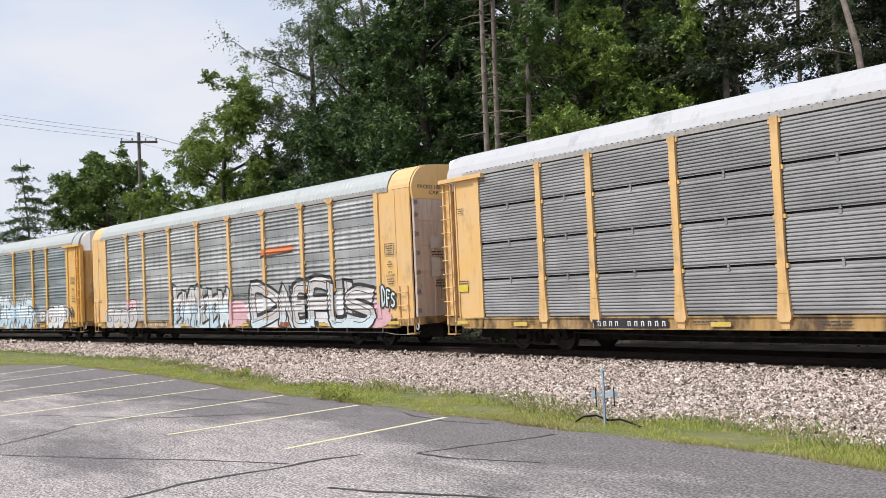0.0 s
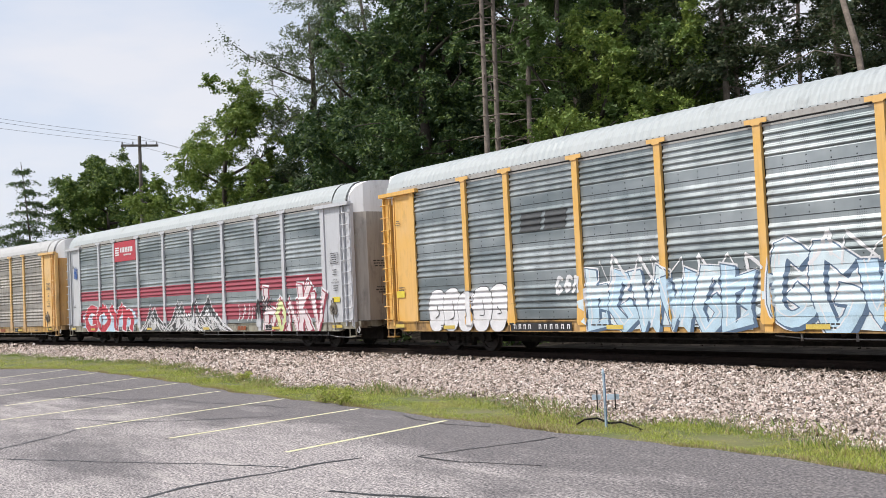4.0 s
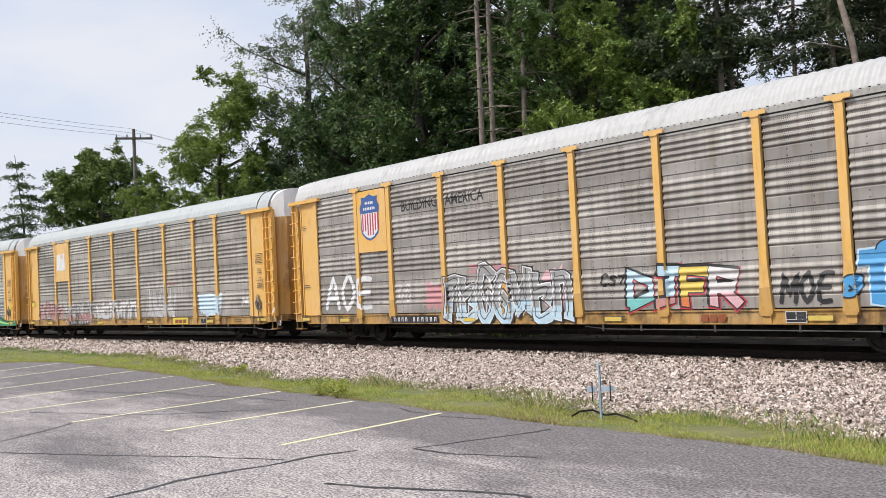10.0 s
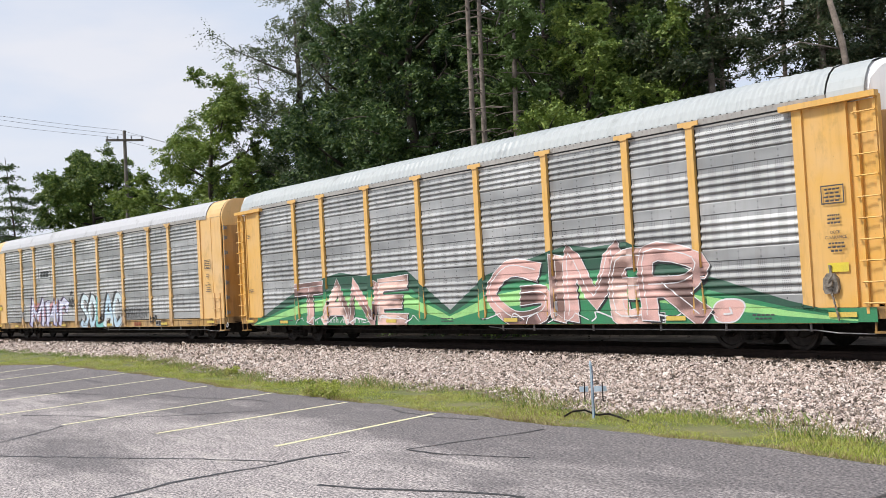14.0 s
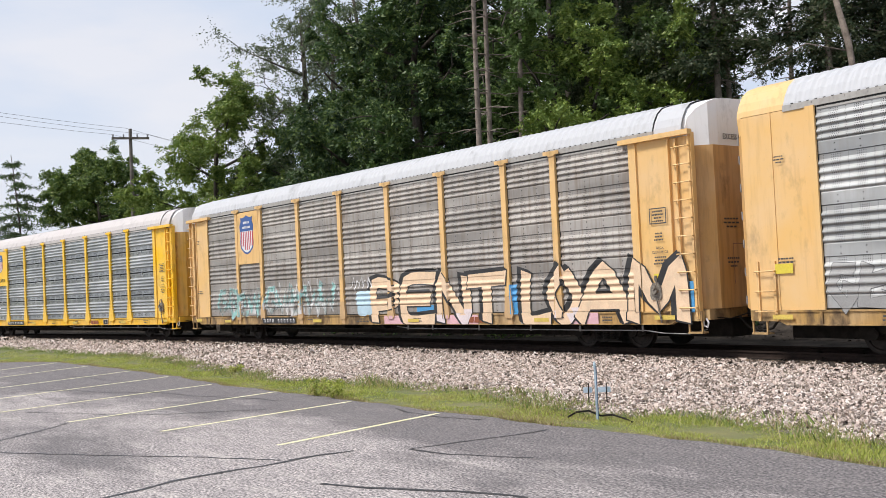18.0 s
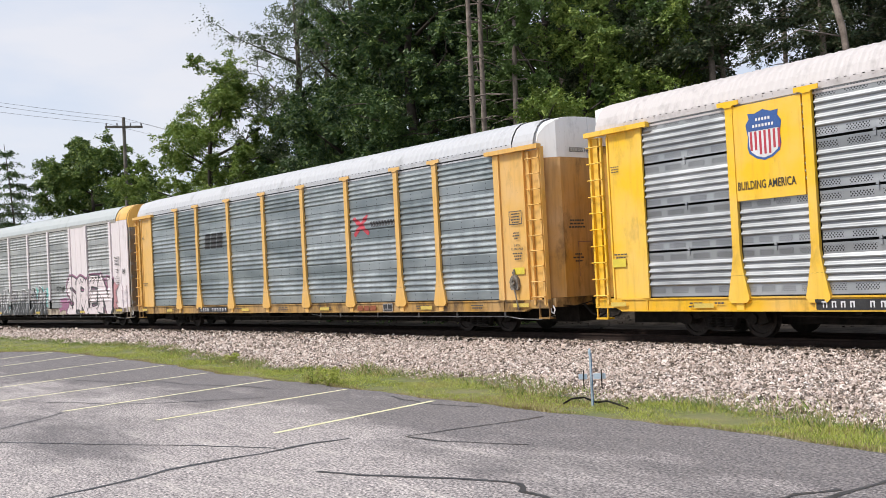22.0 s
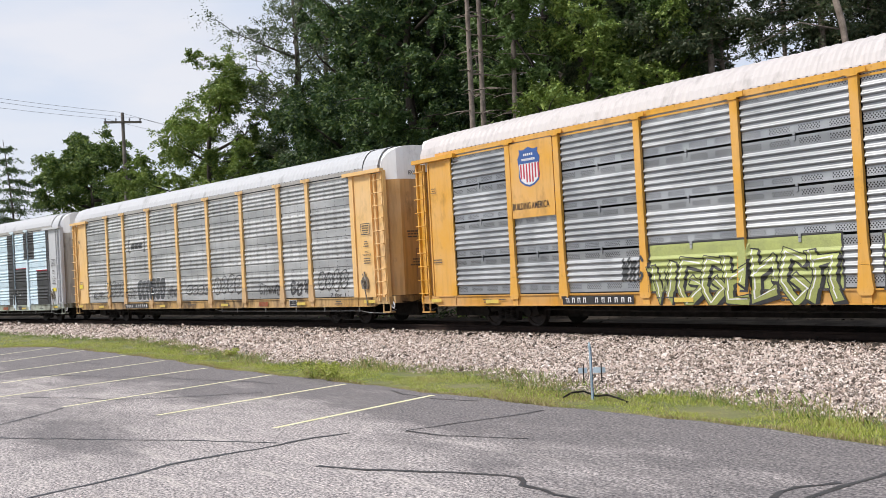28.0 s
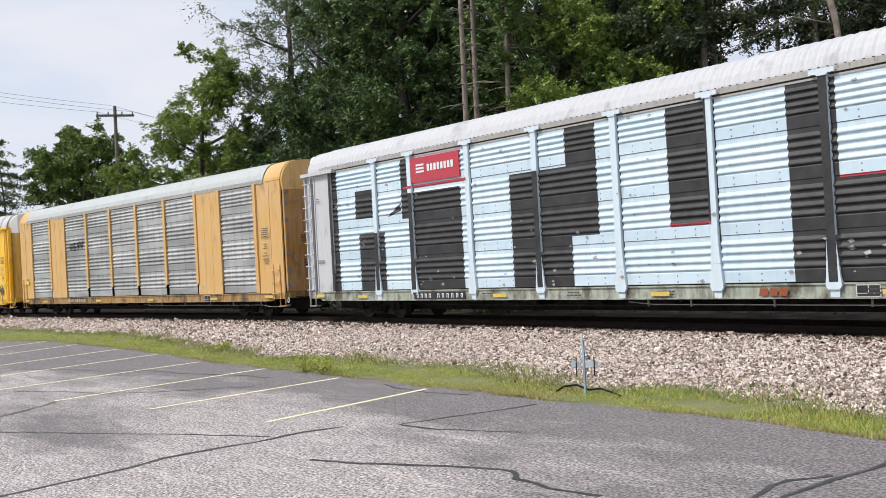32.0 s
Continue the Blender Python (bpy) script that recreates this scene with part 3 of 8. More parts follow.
for ends in ([(-12.97, 6.77), (-13.83, 10.18)], [(-15.96, 6.26), (-16.8, 10.32)], [(-18.77, 5.66), (-20.02, 10.45)], [(-21.7, 4.6), (-23.31, 10.45)], [(-25.1, 6.0), (-26.95, 10.85)],
             [(-27.6, 5.2), (-30.45, 11.1)], [(-31.6, 6.3), (-34.6, 11.2)], [(-35.0, 7.0), (-38.0, 11.2)]):
    part("parking_line", flat_ribbon(ends, 0.052, 0.005), M_LINE, lot, "worn pale yellow parking line")
CRACKS = [[(-10.9, 2.6), (-11.21, 3.94), (-11.5, 4.66), (-11.59, 5.27), (-11.57, 5.82), (-11.72, 6.68), (-11.65, 7.18)], [(-17.5, 2.9), (-16.0, 3.75), (-15.05, 4.3), (-13.72, 5.11), (-12.63, 5.75), (-11.78, 6.15)],
          [(-16.6, 3.2), (-17.2, 4.03), (-17.82, 4.84), (-18.6, 5.6)], [(-21.32, 5.67), (-20.18, 6.21), (-18.99, 6.61), (-18.12, 7.38), (-17.66, 8.07), (-17.14, 8.79)],
          [(-11.17, 7.73), (-11.11, 8.12), (-11.0, 8.8), (-10.95, 9.34), (-10.91, 9.96)], [(-11.13, 7.7), (-10.59, 7.73), (-9.87, 7.98), (-9.34, 8.25)],
          [(-9.97, 5.69), (-9.38, 5.94), (-8.49, 6.4), (-7.99, 6.64), (-7.71, 6.65), (-7.43, 6.48), (-6.89, 6.4), (-6.33, 6.43)], [(-5.0, 6.7), (-5.32, 7.25), (-5.49, 7.68), (-5.47, 7.93), (-5.27, 8.32)],
          [(-4.9, 6.6), (-5.12, 7.41), (-5.2, 8.22), (-5.17, 9.04), (-5.4, 9.9)], [(-15.1, 10.2), (-14.4, 10.0), (-13.4, 9.9), (-12.6, 10.1)], [(-22.4, 8.9), (-21.0, 9.0), (-19.4, 9.5), (-18.2, 9.6)],
          [(-26.5, 7.2), (-25.2, 7.9), (-24.0, 8.1), (-22.6, 8.9)], [(-31.0, 9.3), (-29.2, 9.5), (-27.4, 9.4)]]
for i, c in enumerate(CRACKS):
    part("sealed_crack", flat_ribbon(c, 0.034 if i in (0, 6, 7, 8) else 0.022, 0.0045, i), M_SEAL, lot, "dark sealer poured along a crack")


# ---- ballast stones ----
def stone_field(n, x0, x1, size, seed, far=False):
    rng = np.random.default_rng(seed)
    x = rng.uniform(x0, x1, n)
    lo = np.array([verge_y(a) for a in x]) - rng.exponential(0.22, n) * 0.35
    hi = np.array([track_y(a) for a in x]) + (7.0 if far else -1.0)
    y = lo + (hi - lo) * rng.uniform(0, 1, n) if not far else hi - rng.uniform(0, 9.5, n)
    z = np.array([ground_z(a, b) for a, b in zip(x, y)])
    base = np.array([[1, 0.8, -0.5], [-1, 0.9, -0.5], [-0.9, -0.9, -0.5], [0.9, -0.8, -0.5], [0.45, 0.05, 0.85], [-0.5, -0.05, 0.85]], dtype=float)
    tri = np.array([[0, 1, 5], [0, 5, 4], [2, 3, 4], [2, 4, 5], [1, 2, 5], [3, 0, 4]])
    s = size * rng.lognormal(0, 0.33, (n, 1, 1))
    v = base[None] * rng.uniform(0.6, 1.2, (n, 6, 1)) * s * np.array([1.05, 0.8, 0.9]) + rng.normal(0, 0.2, (n, 6, 3)) * s
    q = rng.normal(size=(n, 4)) * np.array([1.4, 0.45, 0.45, 2.0])
    q /= np.linalg.norm(q, axis=1)[:, None]
    w, a, b, c = q.T
    rot = np.stack([np.stack([1 - 2 * (b * b + c * c), 2 * (a * b - c * w), 2 * (a * c + b * w)], -1), np.stack([2 * (a * b + c * w), 1 - 2 * (a * a + c * c), 2 * (b * c - a * w)], -1),
                    np.stack([2 * (a * c - b * w), 2 * (b * c + a * w), 1 - 2 * (a * a + b * b)], -1)], -2)
    v = np.einsum("nij,nkj->nki", rot, v)
    v += np.stack([x, y, z + rng.uniform(-0.2, 0.75, n) * s[:, 0, 0]], -1)[:, None]
    f = (tri[None] + (np.arange(n) * 6)[:, None, None]).reshape(-1, 3)
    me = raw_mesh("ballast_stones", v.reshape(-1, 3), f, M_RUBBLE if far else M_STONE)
    if not far:
        # stones browned by brake dust, the more the nearer to the rail
        me.materials.append(M_RUSTY)
        brown = rng.uniform(0, 1, n) < 0.06 + 0.62 * np.exp(-np.maximum(hi - 0.15 - y, 0) / 0.55)
        me.polygons.foreach_set("material_index", np.repeat(brown.astype(np.int32), 6))
    return me


STONE_LABEL = "loose pale grey and pinkish crushed stones"
tagged(new("ballast_stones", stone_field(120000, -27, -3.0, 0.0185, 5)), STONE_LABEL, "ballast", kind="stuff")
tagged(new("ballast_stones", stone_field(42000, -62, -27, 0.029, 6)), STONE_LABEL, "ballast", kind="stuff")
tagged(new("ballast_stones", stone_field(9000, -115, -62, 0.075, 7)), STONE_LABEL, "ballast", kind="stuff")
tagged(new("ballast_stones", stone_field(13000, -70, 4, 0.036, 8, True)), "dark rubble behind the rails, coloured darker for shade", "ballast", kind="stuff")


# ---- grass on the verge ----
def grass_field(n, x0, x1, mat, seed, tall, place):
    rng = np.random.default_rng(seed)
    x = rng.uniform(x0, x1, n)
    e, g = np.array([edge_y(a) for a in x]), np.array([verge_y(a) for a in x])
    y = place(rng, e, g, n)
    lump = 0.5 + 0.6 * np.sin(x * 1.7 + np.sin(y * 3)) * np.sin(y * 2.3 + x * 0.6) + 0.35 * np.sin(x * 4.3 + y * 1.7) * np.sin(y * 5.1 - x * 2.9)
    lump = np.maximum(lump, -0.3)
    h = tall * rng.uniform(0.35, 1.0, n) * (0.55 + lump)
    a = rng.uniform(0, 6.283, n)
    wd = np.stack([np.cos(a), np.sin(a), np.zeros(n)], -1) * (0.006 + 0.05 * h[:, None] * rng.uniform(0.5, 1, (n, 1)))
    lean = np.stack([rng.normal(0, 0.5, n), rng.normal(0, 0.5, n), np.ones(n)], -1) * h[:, None]
    p = np.stack([x, y, np.array([ground_z(a_, b_) for a_, b_ in zip(x, y)]) - 0.01], -1)
    t = p + lean
    co = np.stack([p - wd, p + wd, t], 1).reshape(-1, 3)
    f = np.arange(3 * n).reshape(-1, 3)
    return raw_mesh("grass", co, f, mat)


inside = lambda rng, e, g, n: e + 0.04 + (g - e + 0.1) * rng.beta(1.0, 1.25, n)
fringe = lambda rng, e, g, n: g + rng.normal(-0.1, 0.28, n)
border = lambda rng, e, g, n: e + rng.exponential(0.05, n)
tagged(new("grass", grass_field(62000, -26, -3, M_GRASS, 9, 0.050, inside)), "short bright green grass beside the asphalt", "grass", kind="stuff")
tagged(new("grass", grass_field(36000, -62, -26, M_GRASS, 10, 0.075, inside)), "short bright green grass beside the asphalt", "grass", kind="stuff")
tagged(new("grass", grass_field(14000, -60, -3, M_TUFT, 11, 0.125, fringe)), "ragged grass tufts growing into the stones", "grass", kind="stuff")
tagged(new("dry_grass", grass_field(9000, -45, -3, M_STRAW, 12, 0.06, border)), "dry straw along the asphalt edge", "grass", kind="stuff")
tagged(new("dry_grass", grass_field(9000, -42, -3, M_STRAW, 15, 0.042, inside)), "dry blades among the green grass", "grass", kind="stuff")
tagged(new("dry_grass", grass_field(2200, -13.5, -10.9, M_STRAW, 13, 0.06, inside)), "patch of dry yellow grass by the post", "grass", kind="stuff")
tagged(new("dry_grass", grass_field(5000, -40, -3, M_STRAW, 14, 0.13, fringe)), "dry stalks between grass and stones", "grass", kind="stuff")


def weed(x, y, seed, h=0.45):
    rng = np.random.default_rng(seed)
    root = tagged(new("weed"), "bushy green weed at the edge of the stones", "weed", "weeds on the verge")
    bm = bmesh.new()
    cs = []
    for i in range(14):
        a, r = rng.uniform(0, 6.28), rng.uniform(0.1, 0.36)
        tip = (math.cos(a) * r, math.sin(a) * r, h * rng.uniform(0.4, 1))
        bm_tube(bm, [(0, 0, -0.03), (tip[0] * 0.4, tip[1] * 0.4, tip[2] * 0.6), tip], [0.008, 0.006, 0.003], 4, False)
        cs += [tip, tuple(0.65 * c for c in tip)]
    part("stem", bm, M_GRASS, root)
    co, f = leaf_cloud(cs, [0.09] * len(cs), 14, 0.035, rng)
    part("foliage", raw_mesh("foliage", co, f, M_GRASS), None, root)
    root.matrix_basis = pose(x, y, ground_z(x, y))


# ---- the train: covered car carriers ----
SIDE = 1.60            # half width
SILL_LO, SILL_HI = 0.62, 0.93
WALL_LO, WALL_HI = 0.95, 5.02
END_X = 13.30
POSTS = [-11.56, -8.86, -6.93, -4.165, -1.39, 1.39, 4.165, 6.93, 8.86, 11.56]
WIDE_EDGES = POSTS


def side_profile(style):
    """Heights and outward depths of the corrugated side sheets, bottom to top."""
    out, sheets = [], 4
    h = (WALL_HI - WALL_LO) / sheets
    for i in range(sheets):
        z = WALL_LO + i * h
        if style in ("slot", "perf"):
            if i:
                out += [(z + 0.001, -0.12), (z + 0.052, -0.12), (z + 0.053, 0.012)]
            else:
                out.append((z, 0.012))
            a, b, n, depth = (z + 0.10, z + h - 0.06, 11, 0.034) if style == "slot" else (z + 0.24, z + h - 0.18, 4, 0.050)
        else:
            out += [(z, 0.0), (z + 0.008, 0.014), (z + 0.25, 0.014)]
            a, b, n, depth = z + 0.28, z + h - (0.06 if i < 3 else 0.16), 4, 0.042
        p = (b - a) / n
        for k in range(n):
            c = a + k * p
            if style == "slot":
                out += [(c, 0.0), (c + 0.10 * p, depth), (c + 0.48 * p, depth * 0.92), (c + 0.90 * p, 0.0)]
            else:
                out += [(c, 0.0), (c + 0.09 * p, depth * 0.55), (c + 0.19 * p, depth * 0.94), (c + 0.30 * p, depth), (c + 0.43 * p, depth * 0.80), (c + 0.60 * p, depth * 0.28), (c + 0.76 * p, 0.0)]
        if style in ("slot", "perf"):
            out += [(z + h - 0.04, 0.012), (z + h, 0.012)] if i < 3 or style == "perf" else [(z + h - 0.10, 0.012), (z + h - 0.098, -0.12), (z + h, -0.12)]
        else:
            out += [(z + h - 0.002, 0.0)]
    return out


PROFILES = {k: side_profile(k) for k in ("slot", "perf", "band")}


def panel_mesh(width, style, material):
    key = ("panel", width, style, material.name)
    if key not in MATS:
        bm = bmesh.new()
        prev = None
        for z, d in PROFILES[style]:
            row = [bm.verts.new((x, -SIDE - d, z)) for x in (0.128 - width / 2, width / 2 - 0.128)]
            if prev:
                bm.faces.new((prev[0], prev[1], row[1], row[0]))
            prev = row
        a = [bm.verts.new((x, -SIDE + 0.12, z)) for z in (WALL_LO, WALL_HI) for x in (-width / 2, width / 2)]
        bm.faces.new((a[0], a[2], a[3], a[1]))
        if style in ("slot", "perf"):
            for z in (1.97, 2.985, 4.005):
                bm_box(bm, -0.03, 0.03, -SIDE - 0.035, -SIDE, z - 0.09, z + 0.08)
        me = mesh_of("panel", bm, material)
        # backing and slot faces coloured black in place of the shade in the gaps
        me.materials.append(M_RECESS_SHADE)
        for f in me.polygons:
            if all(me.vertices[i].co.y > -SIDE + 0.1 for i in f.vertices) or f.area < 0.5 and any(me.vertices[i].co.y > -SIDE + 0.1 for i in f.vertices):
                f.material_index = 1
        MATS[key] = me
    return MATS[key]


ROOF_ARC = [(-1.62, 5.03), (-1.60, 5.15), (-1.53, 5.33), (-1.40, 5.53), (-1.22, 5.67), (-0.95, 5.75), (-0.5, 5.785), (0.0, 5.795)]
ROOF_ARC = ROOF_ARC + [(-y, z) for y, z in ROOF_ARC[-2::-1]]


def post_mesh(flare, cap, material):
    key = ("post", flare, cap, material.name)
    if key not in MATS:
        bm = bmesh.new()
        w = 0.095
        q = w + (flare - w) * 0.45
        bm_prism(bm, [(-q, 1.385), (q, 1.385), (w + (flare - w) * 0.25, 1.55), (w, 1.85), (w, WALL_HI), (-w, WALL_HI), (-w, 1.85), (-w - (flare - w) * 0.25, 1.55)], -SIDE - 0.085, -SIDE)
        if cap == "bracket":
            bm_prism(bm, [(-0.10, 4.95), (0.10, 4.95), (0.13, 4.985), (0.28, 4.99), (0.28, 5.085), (-0.28, 5.085), (-0.28, 4.99), (-0.13, 4.985)], -SIDE - 0.11, -SIDE - 0.086)
        elif cap == "wing":
            bm_prism(bm, [(-0.10, 4.90), (0.10, 4.90), (0.29, 5.05), (0.29, 5.07), (-0.29, 5.07), (-0.29, 5.05)], -SIDE - 0.11, -SIDE - 0.086)
        if cap in ("wing", "clips"):
            for z in (1.94, 2.95, 3.96, 4.92):
                for s in (-1, 1):
                    bm_box(bm, s * 0.125 - 0.03, s * 0.125 + 0.03, -SIDE - 0.06, -SIDE - 0.01, z - 0.04, z + 0.05)
        MATS[key] = mesh_of("post", bm, material)
    return MATS[key]


def foot_mesh(flare, material):
    """The splayed foot of a post, lapped over the sill."""
    bm = bmesh.new()
    q = 0.095 + (flare - 0.095) * 0.45
    bm_prism(bm, [(-flare * 0.72, 0.80), (flare * 0.72, 0.80), (flare, 0.87), (flare, 0.95), (flare * 0.92, 1.02), (q, 1.38), (-q, 1.38), (-flare * 0.92, 1.02), (-flare, 0.95), (-flare, 0.87)],
             -SIDE - 0.085, -SIDE)
    bm_box(bm, -0.10, 0.10, -SIDE - 0.049, -SIDE - 0.02, SILL_LO, 0.80)
    return mesh_of("post_foot", bm, material)


def pipe_mesh():
    """Thin air pipe slung on hangers under the near edge of the car."""
    bm = bmesh.new()
    bm_tube(bm, [(1.4, -1.46, 0.56), (2.2, -1.52, 0.50), (9.6, -1.53, 0.48), (11.6, -1.53, 0.48), (12.1, -1.53, 0.42), (12.8, -1.45, 0.40), (13.2, -1.3, 0.5)], 0.014, 6)
    for x in (2.09, 3.33, 5.48, 7.62, 9.44, 11.5):
        bm_box(bm, x - 0.022, x + 0.022, -1.545, -1.515, 0.455, 0.625)
    return mesh_of("air_pipe", bm, M_GALV, True)


def roof_mesh(x0, x1, ribbed, material):
    key = ("roof", x0, x1, ribbed, material.name)
    if key not in MATS:
        bm = bmesh.new()
        xs, x, k = [], x0, 0
        step = 0.0625 if ribbed else (x1 - x0) / 4
        while x < x1 + 1e-6:
            xs.append((x, 0.021 if ribbed and k % 4 in (1, 2) else 0.0))
            x, k = x + step, k + 1
        prev = None
        for x, d in xs:
            row = [bm.verts.new((x, y * (1 + d / 2), z + d * min(1, max(0, (z - 5.1) * 4)))) for y, z in ROOF_ARC]
            if prev:
                for i in range(len(row) - 1):
                    bm.faces.new((prev[i], row[i], row[i + 1], prev[i + 1]))
            prev = row
        MATS[key] = mesh_of("roof", bm, material)
        MATS[key].polygons.foreach_set("use_smooth", [False] * len(MATS[key].polygons))
    return MATS[key]


def eave_mesh(material):
    bm = bmesh.new()
    for s in (-1, 1):
        y0, y1 = sorted((s * 1.645, s * 1.55))
        bm_box(bm, -12.2, 12.2, y0, y1, 4.985, 5.110)
        y2, y3 = sorted((s * 1.618, s * 1.57))
        bm_box(bm, -11.4, 11.4, y2, y3, 4.905, 4.950)
        for k in range(97):
            x = -12.0 + k * 0.25
            bm_box(bm, x - 0.012, x + 0.012, min(s * 1.645, s * 1.655), max(s * 1.645, s * 1.655), 5.062, 5.086)
    # added strip, coloured black further down, for the shadow line under the channel
    for s in (-1, 1):
        y0, y1 = sorted((s * 1.606, s * 1.57))
        bm_box(bm, -11.4, 11.4, y0, y1, 4.950, 4.985)
    me = mesh_of("eave_trim", bm, material)
    me.materials.append(M_RECESS_SHADE)
    for f in me.polygons[-12:]:
        f.material_index = 1
    return me


def dash_mesh():
    bm = bmesh.new()
    x = -12.0
    while x < 12.0:
        for s in (-1, 1):
            bm_box(bm, x, x + 0.05, min(s * 1.63, s * 1.60), max(s * 1.63, s * 1.60), 5.116, 5.128)
        x += 0.19
    return mesh_of("eave_slots", bm, M_UNDER)


def door_mesh(z0, z1, half, inset, material):
    """One end door, folded round the corner, seen from above as a bent plate."""
    bm = bmesh.new()
    plan = [(12.55, -1.36), (12.85, -1.40), (13.06, -1.50), (END_X + 0.18 - inset, -1.12), (END_X + 0.18 - inset, -0.012), (END_X + 0.12 - inset, -0.012), (END_X + 0.12 - inset, -1.08), (13.0, -1.44), (12.85, -1.32), (12.55, -1.28)]
    lo = [bm.verts.new((x, y * half, z0)) for x, y in plan]
    hi = [bm.verts.new((x, y * half, z1)) for x, y in plan]
    for i in range(len(plan)):
        j = (i + 1) % len(plan)
        bm.faces.new((lo[i], lo[j], hi[j], hi[i]))
    bm.faces.new(lo[::-1]), bm.faces.new(hi)
    return mesh_of("end_door", bm, material)


def flat_door_mesh(material):
    """One leaf of a flat end door with a raised frame."""
    bm = bmesh.new()
    bm_box(bm, 13.33, 13.40, -1.55, -0.012, 0.96, 4.66)
    for y in (-1.52, -0.80, -0.06):
        bm_box(bm, 13.40, 13.43, y - 0.03, y + 0.03, 0.98, 4.64)
    for z in (1.6, 2.4, 3.2, 4.0):
        bm_box(bm, 13.40, 13.415, -1.49, -0.09, z - 0.02, z + 0.02)
    return mesh_of("end_door", bm, material)


def flat_top_mesh(material):
    """The flat top of a flush end, following the roof."""
    bm = bmesh.new()
    arc = [(y * 0.985, z - 0.01) for y, z in ROOF_ARC[:8]] + [(-0.012, 5.785), (-0.012, 4.66), (-1.55, 4.66)]
    front = [bm.verts.new((13.41, y, z)) for y, z in arc]
    back = [bm.verts.new((13.30, y, z)) for y, z in arc]
    bm.faces.new(front)
    for i in range(len(arc)):
        j = (i + 1) % len(arc)
        bm.faces.new((front[i], front[j], back[j], back[i]))
    return mesh_of("door_top", bm, material)


def door_top_mesh(half, material):
    """The rounded top of an end door, following the roof."""
    bm = bmesh.new()
    arc = [(-1.52, 4.66), (-1.52, 5.10), (-1.47, 5.31), (-1.34, 5.51), (-1.17, 5.64), (-0.92, 5.72), (-0.5, 5.755), (-0.012, 5.765), (-0.012, 4.66)]

    def bulge(y):
        return 13.05 + 0.43 * min(1, max(0, (1.50 - abs(y)) / 0.38))
    a = [bm.verts.new((bulge(y), y * half, z)) for y, z in arc]
    b = [bm.verts.new((12.6, y * half, z)) for y, z in arc]
    foot = [bm.verts.new((bulge(y), y * half, 4.66)) for y, z in arc[:-1]]
    for i in range(1, len(arc) - 2):
        bm.faces.new((a[i], a[i + 1], foot[i + 1], foot[i]))
    for i in range(len(arc) - 1):
        bm.faces.new((a[i], b[i], b[i + 1], a[i + 1]))
    return mesh_of("door_top", bm, material)


def rod_mesh():
    bm = bmesh.new()
    bm_tube(bm, [(13.46, -0.30, 1.0), (13.46, -0.30, 4.6)], 0.022, 6)
    for z in (1.2, 1.9, 2.9, 3.9, 4.5):
        bm_box(bm, 13.40, 13.49, -0.36, -0.24, z - 0.05, z + 0.05)
    return mesh_of("lock_rod", bm, M_UNDER)


def hinge_mesh():
    bm = bmesh.new()
    for z in (1.15, 1.75, 2.35, 2.95, 3.55, 4.15, 4.55):
        bm_box(bm, 13.42, 13.445, -1.53, -1.40, z - 0.06, z + 0.06)
        bm_tube(bm, [(13.44, -1.54, z - 0.09), (13.44, -1.54, z + 0.09)], 0.025, 6)
    return mesh_of("hinge_row", bm, M_GALV)


def end_panel_mesh(full, material):
    bm = bmesh.new()
    x1 = 13.30 if full else 12.62
    bm_prism(bm, [(11.56, SILL_HI), (x1, SILL_HI), (x1, WALL_HI), (11.56, WALL_HI)], -SIDE - 0.02, -SIDE + 0.03)
    return mesh_of("end_panel", bm, material)


def end_trim_mesh(full, material):
    """The upright stiffener along the end panel."""
    bm = bmesh.new()
    bm_box(bm, 11.44, 11.66, -SIDE - 0.07, -SIDE - 0.02, SILL_HI, WALL_HI - 0.02)
    return mesh_of("stiffener", bm, material)


def seam_mesh(full, material):
    bm = bmesh.new()
    if full:
        bm_box(bm, 12.52, 12.545, -SIDE - 0.035, -SIDE - 0.02, SILL_HI, WALL_HI)
    else:
        bm_box(bm, 12.57, 12.62, -SIDE - 0.05, -SIDE - 0.02, SILL_HI, 4.84)
    return mesh_of("seam_strip", bm, material)


def header_mesh(material):
    bm = bmesh.new()
    bm_prism(bm, [(11.20, 4.90), (13.28, 4.90), (13.28, 5.015), (11.20, 5.015)], -SIDE - 0.16, -SIDE)
    return mesh_of("header_plate", bm, material)


def ladder_mesh(x0, x1, z0, z1, rungs, material, face_y=-1.66):
    bm = bmesh.new()
    for x in (x0, x1):
        bm_box(bm, x - 0.03, x + 0.03, face_y, face_y + 0.07, z0, z1)
    for k in range(rungs):
        z = z0 + (z1 - z0) * (k + 0.5) / rungs
        bm_tube(bm, [(x0 - 0.05, face_y - 0.06, z), (x1 + 0.05, face_y - 0.06, z)], 0.016, 5)
        for x in (x0 - 0.03, x1 + 0.03):
            bm_box(bm, x - 0.012, x + 0.012, face_y - 0.075, face_y, z - 0.014, z + 0.014)
    return mesh_of("ladder", bm, material)


def corner_mesh(material):
    """The upright corner plate that carries the ladder."""
    bm = bmesh.new()
    bm_box(bm, 12.99, 13.22, -1.59, -1.54, 0.98, 4.88)
    bm_box(bm, 13.18, 13.26, -1.63, -1.50, 0.75, 4.95)
    return mesh_of("corner_post", bm, material)


def filler_mesh(material):
    """The plate between the end panel and the ladder."""
    bm = bmesh.new()
    bm_box(bm, 12.60, 13.0, -1.575, -1.54, SILL_HI, 4.88)
    return mesh_of("corner_plate", bm, material)


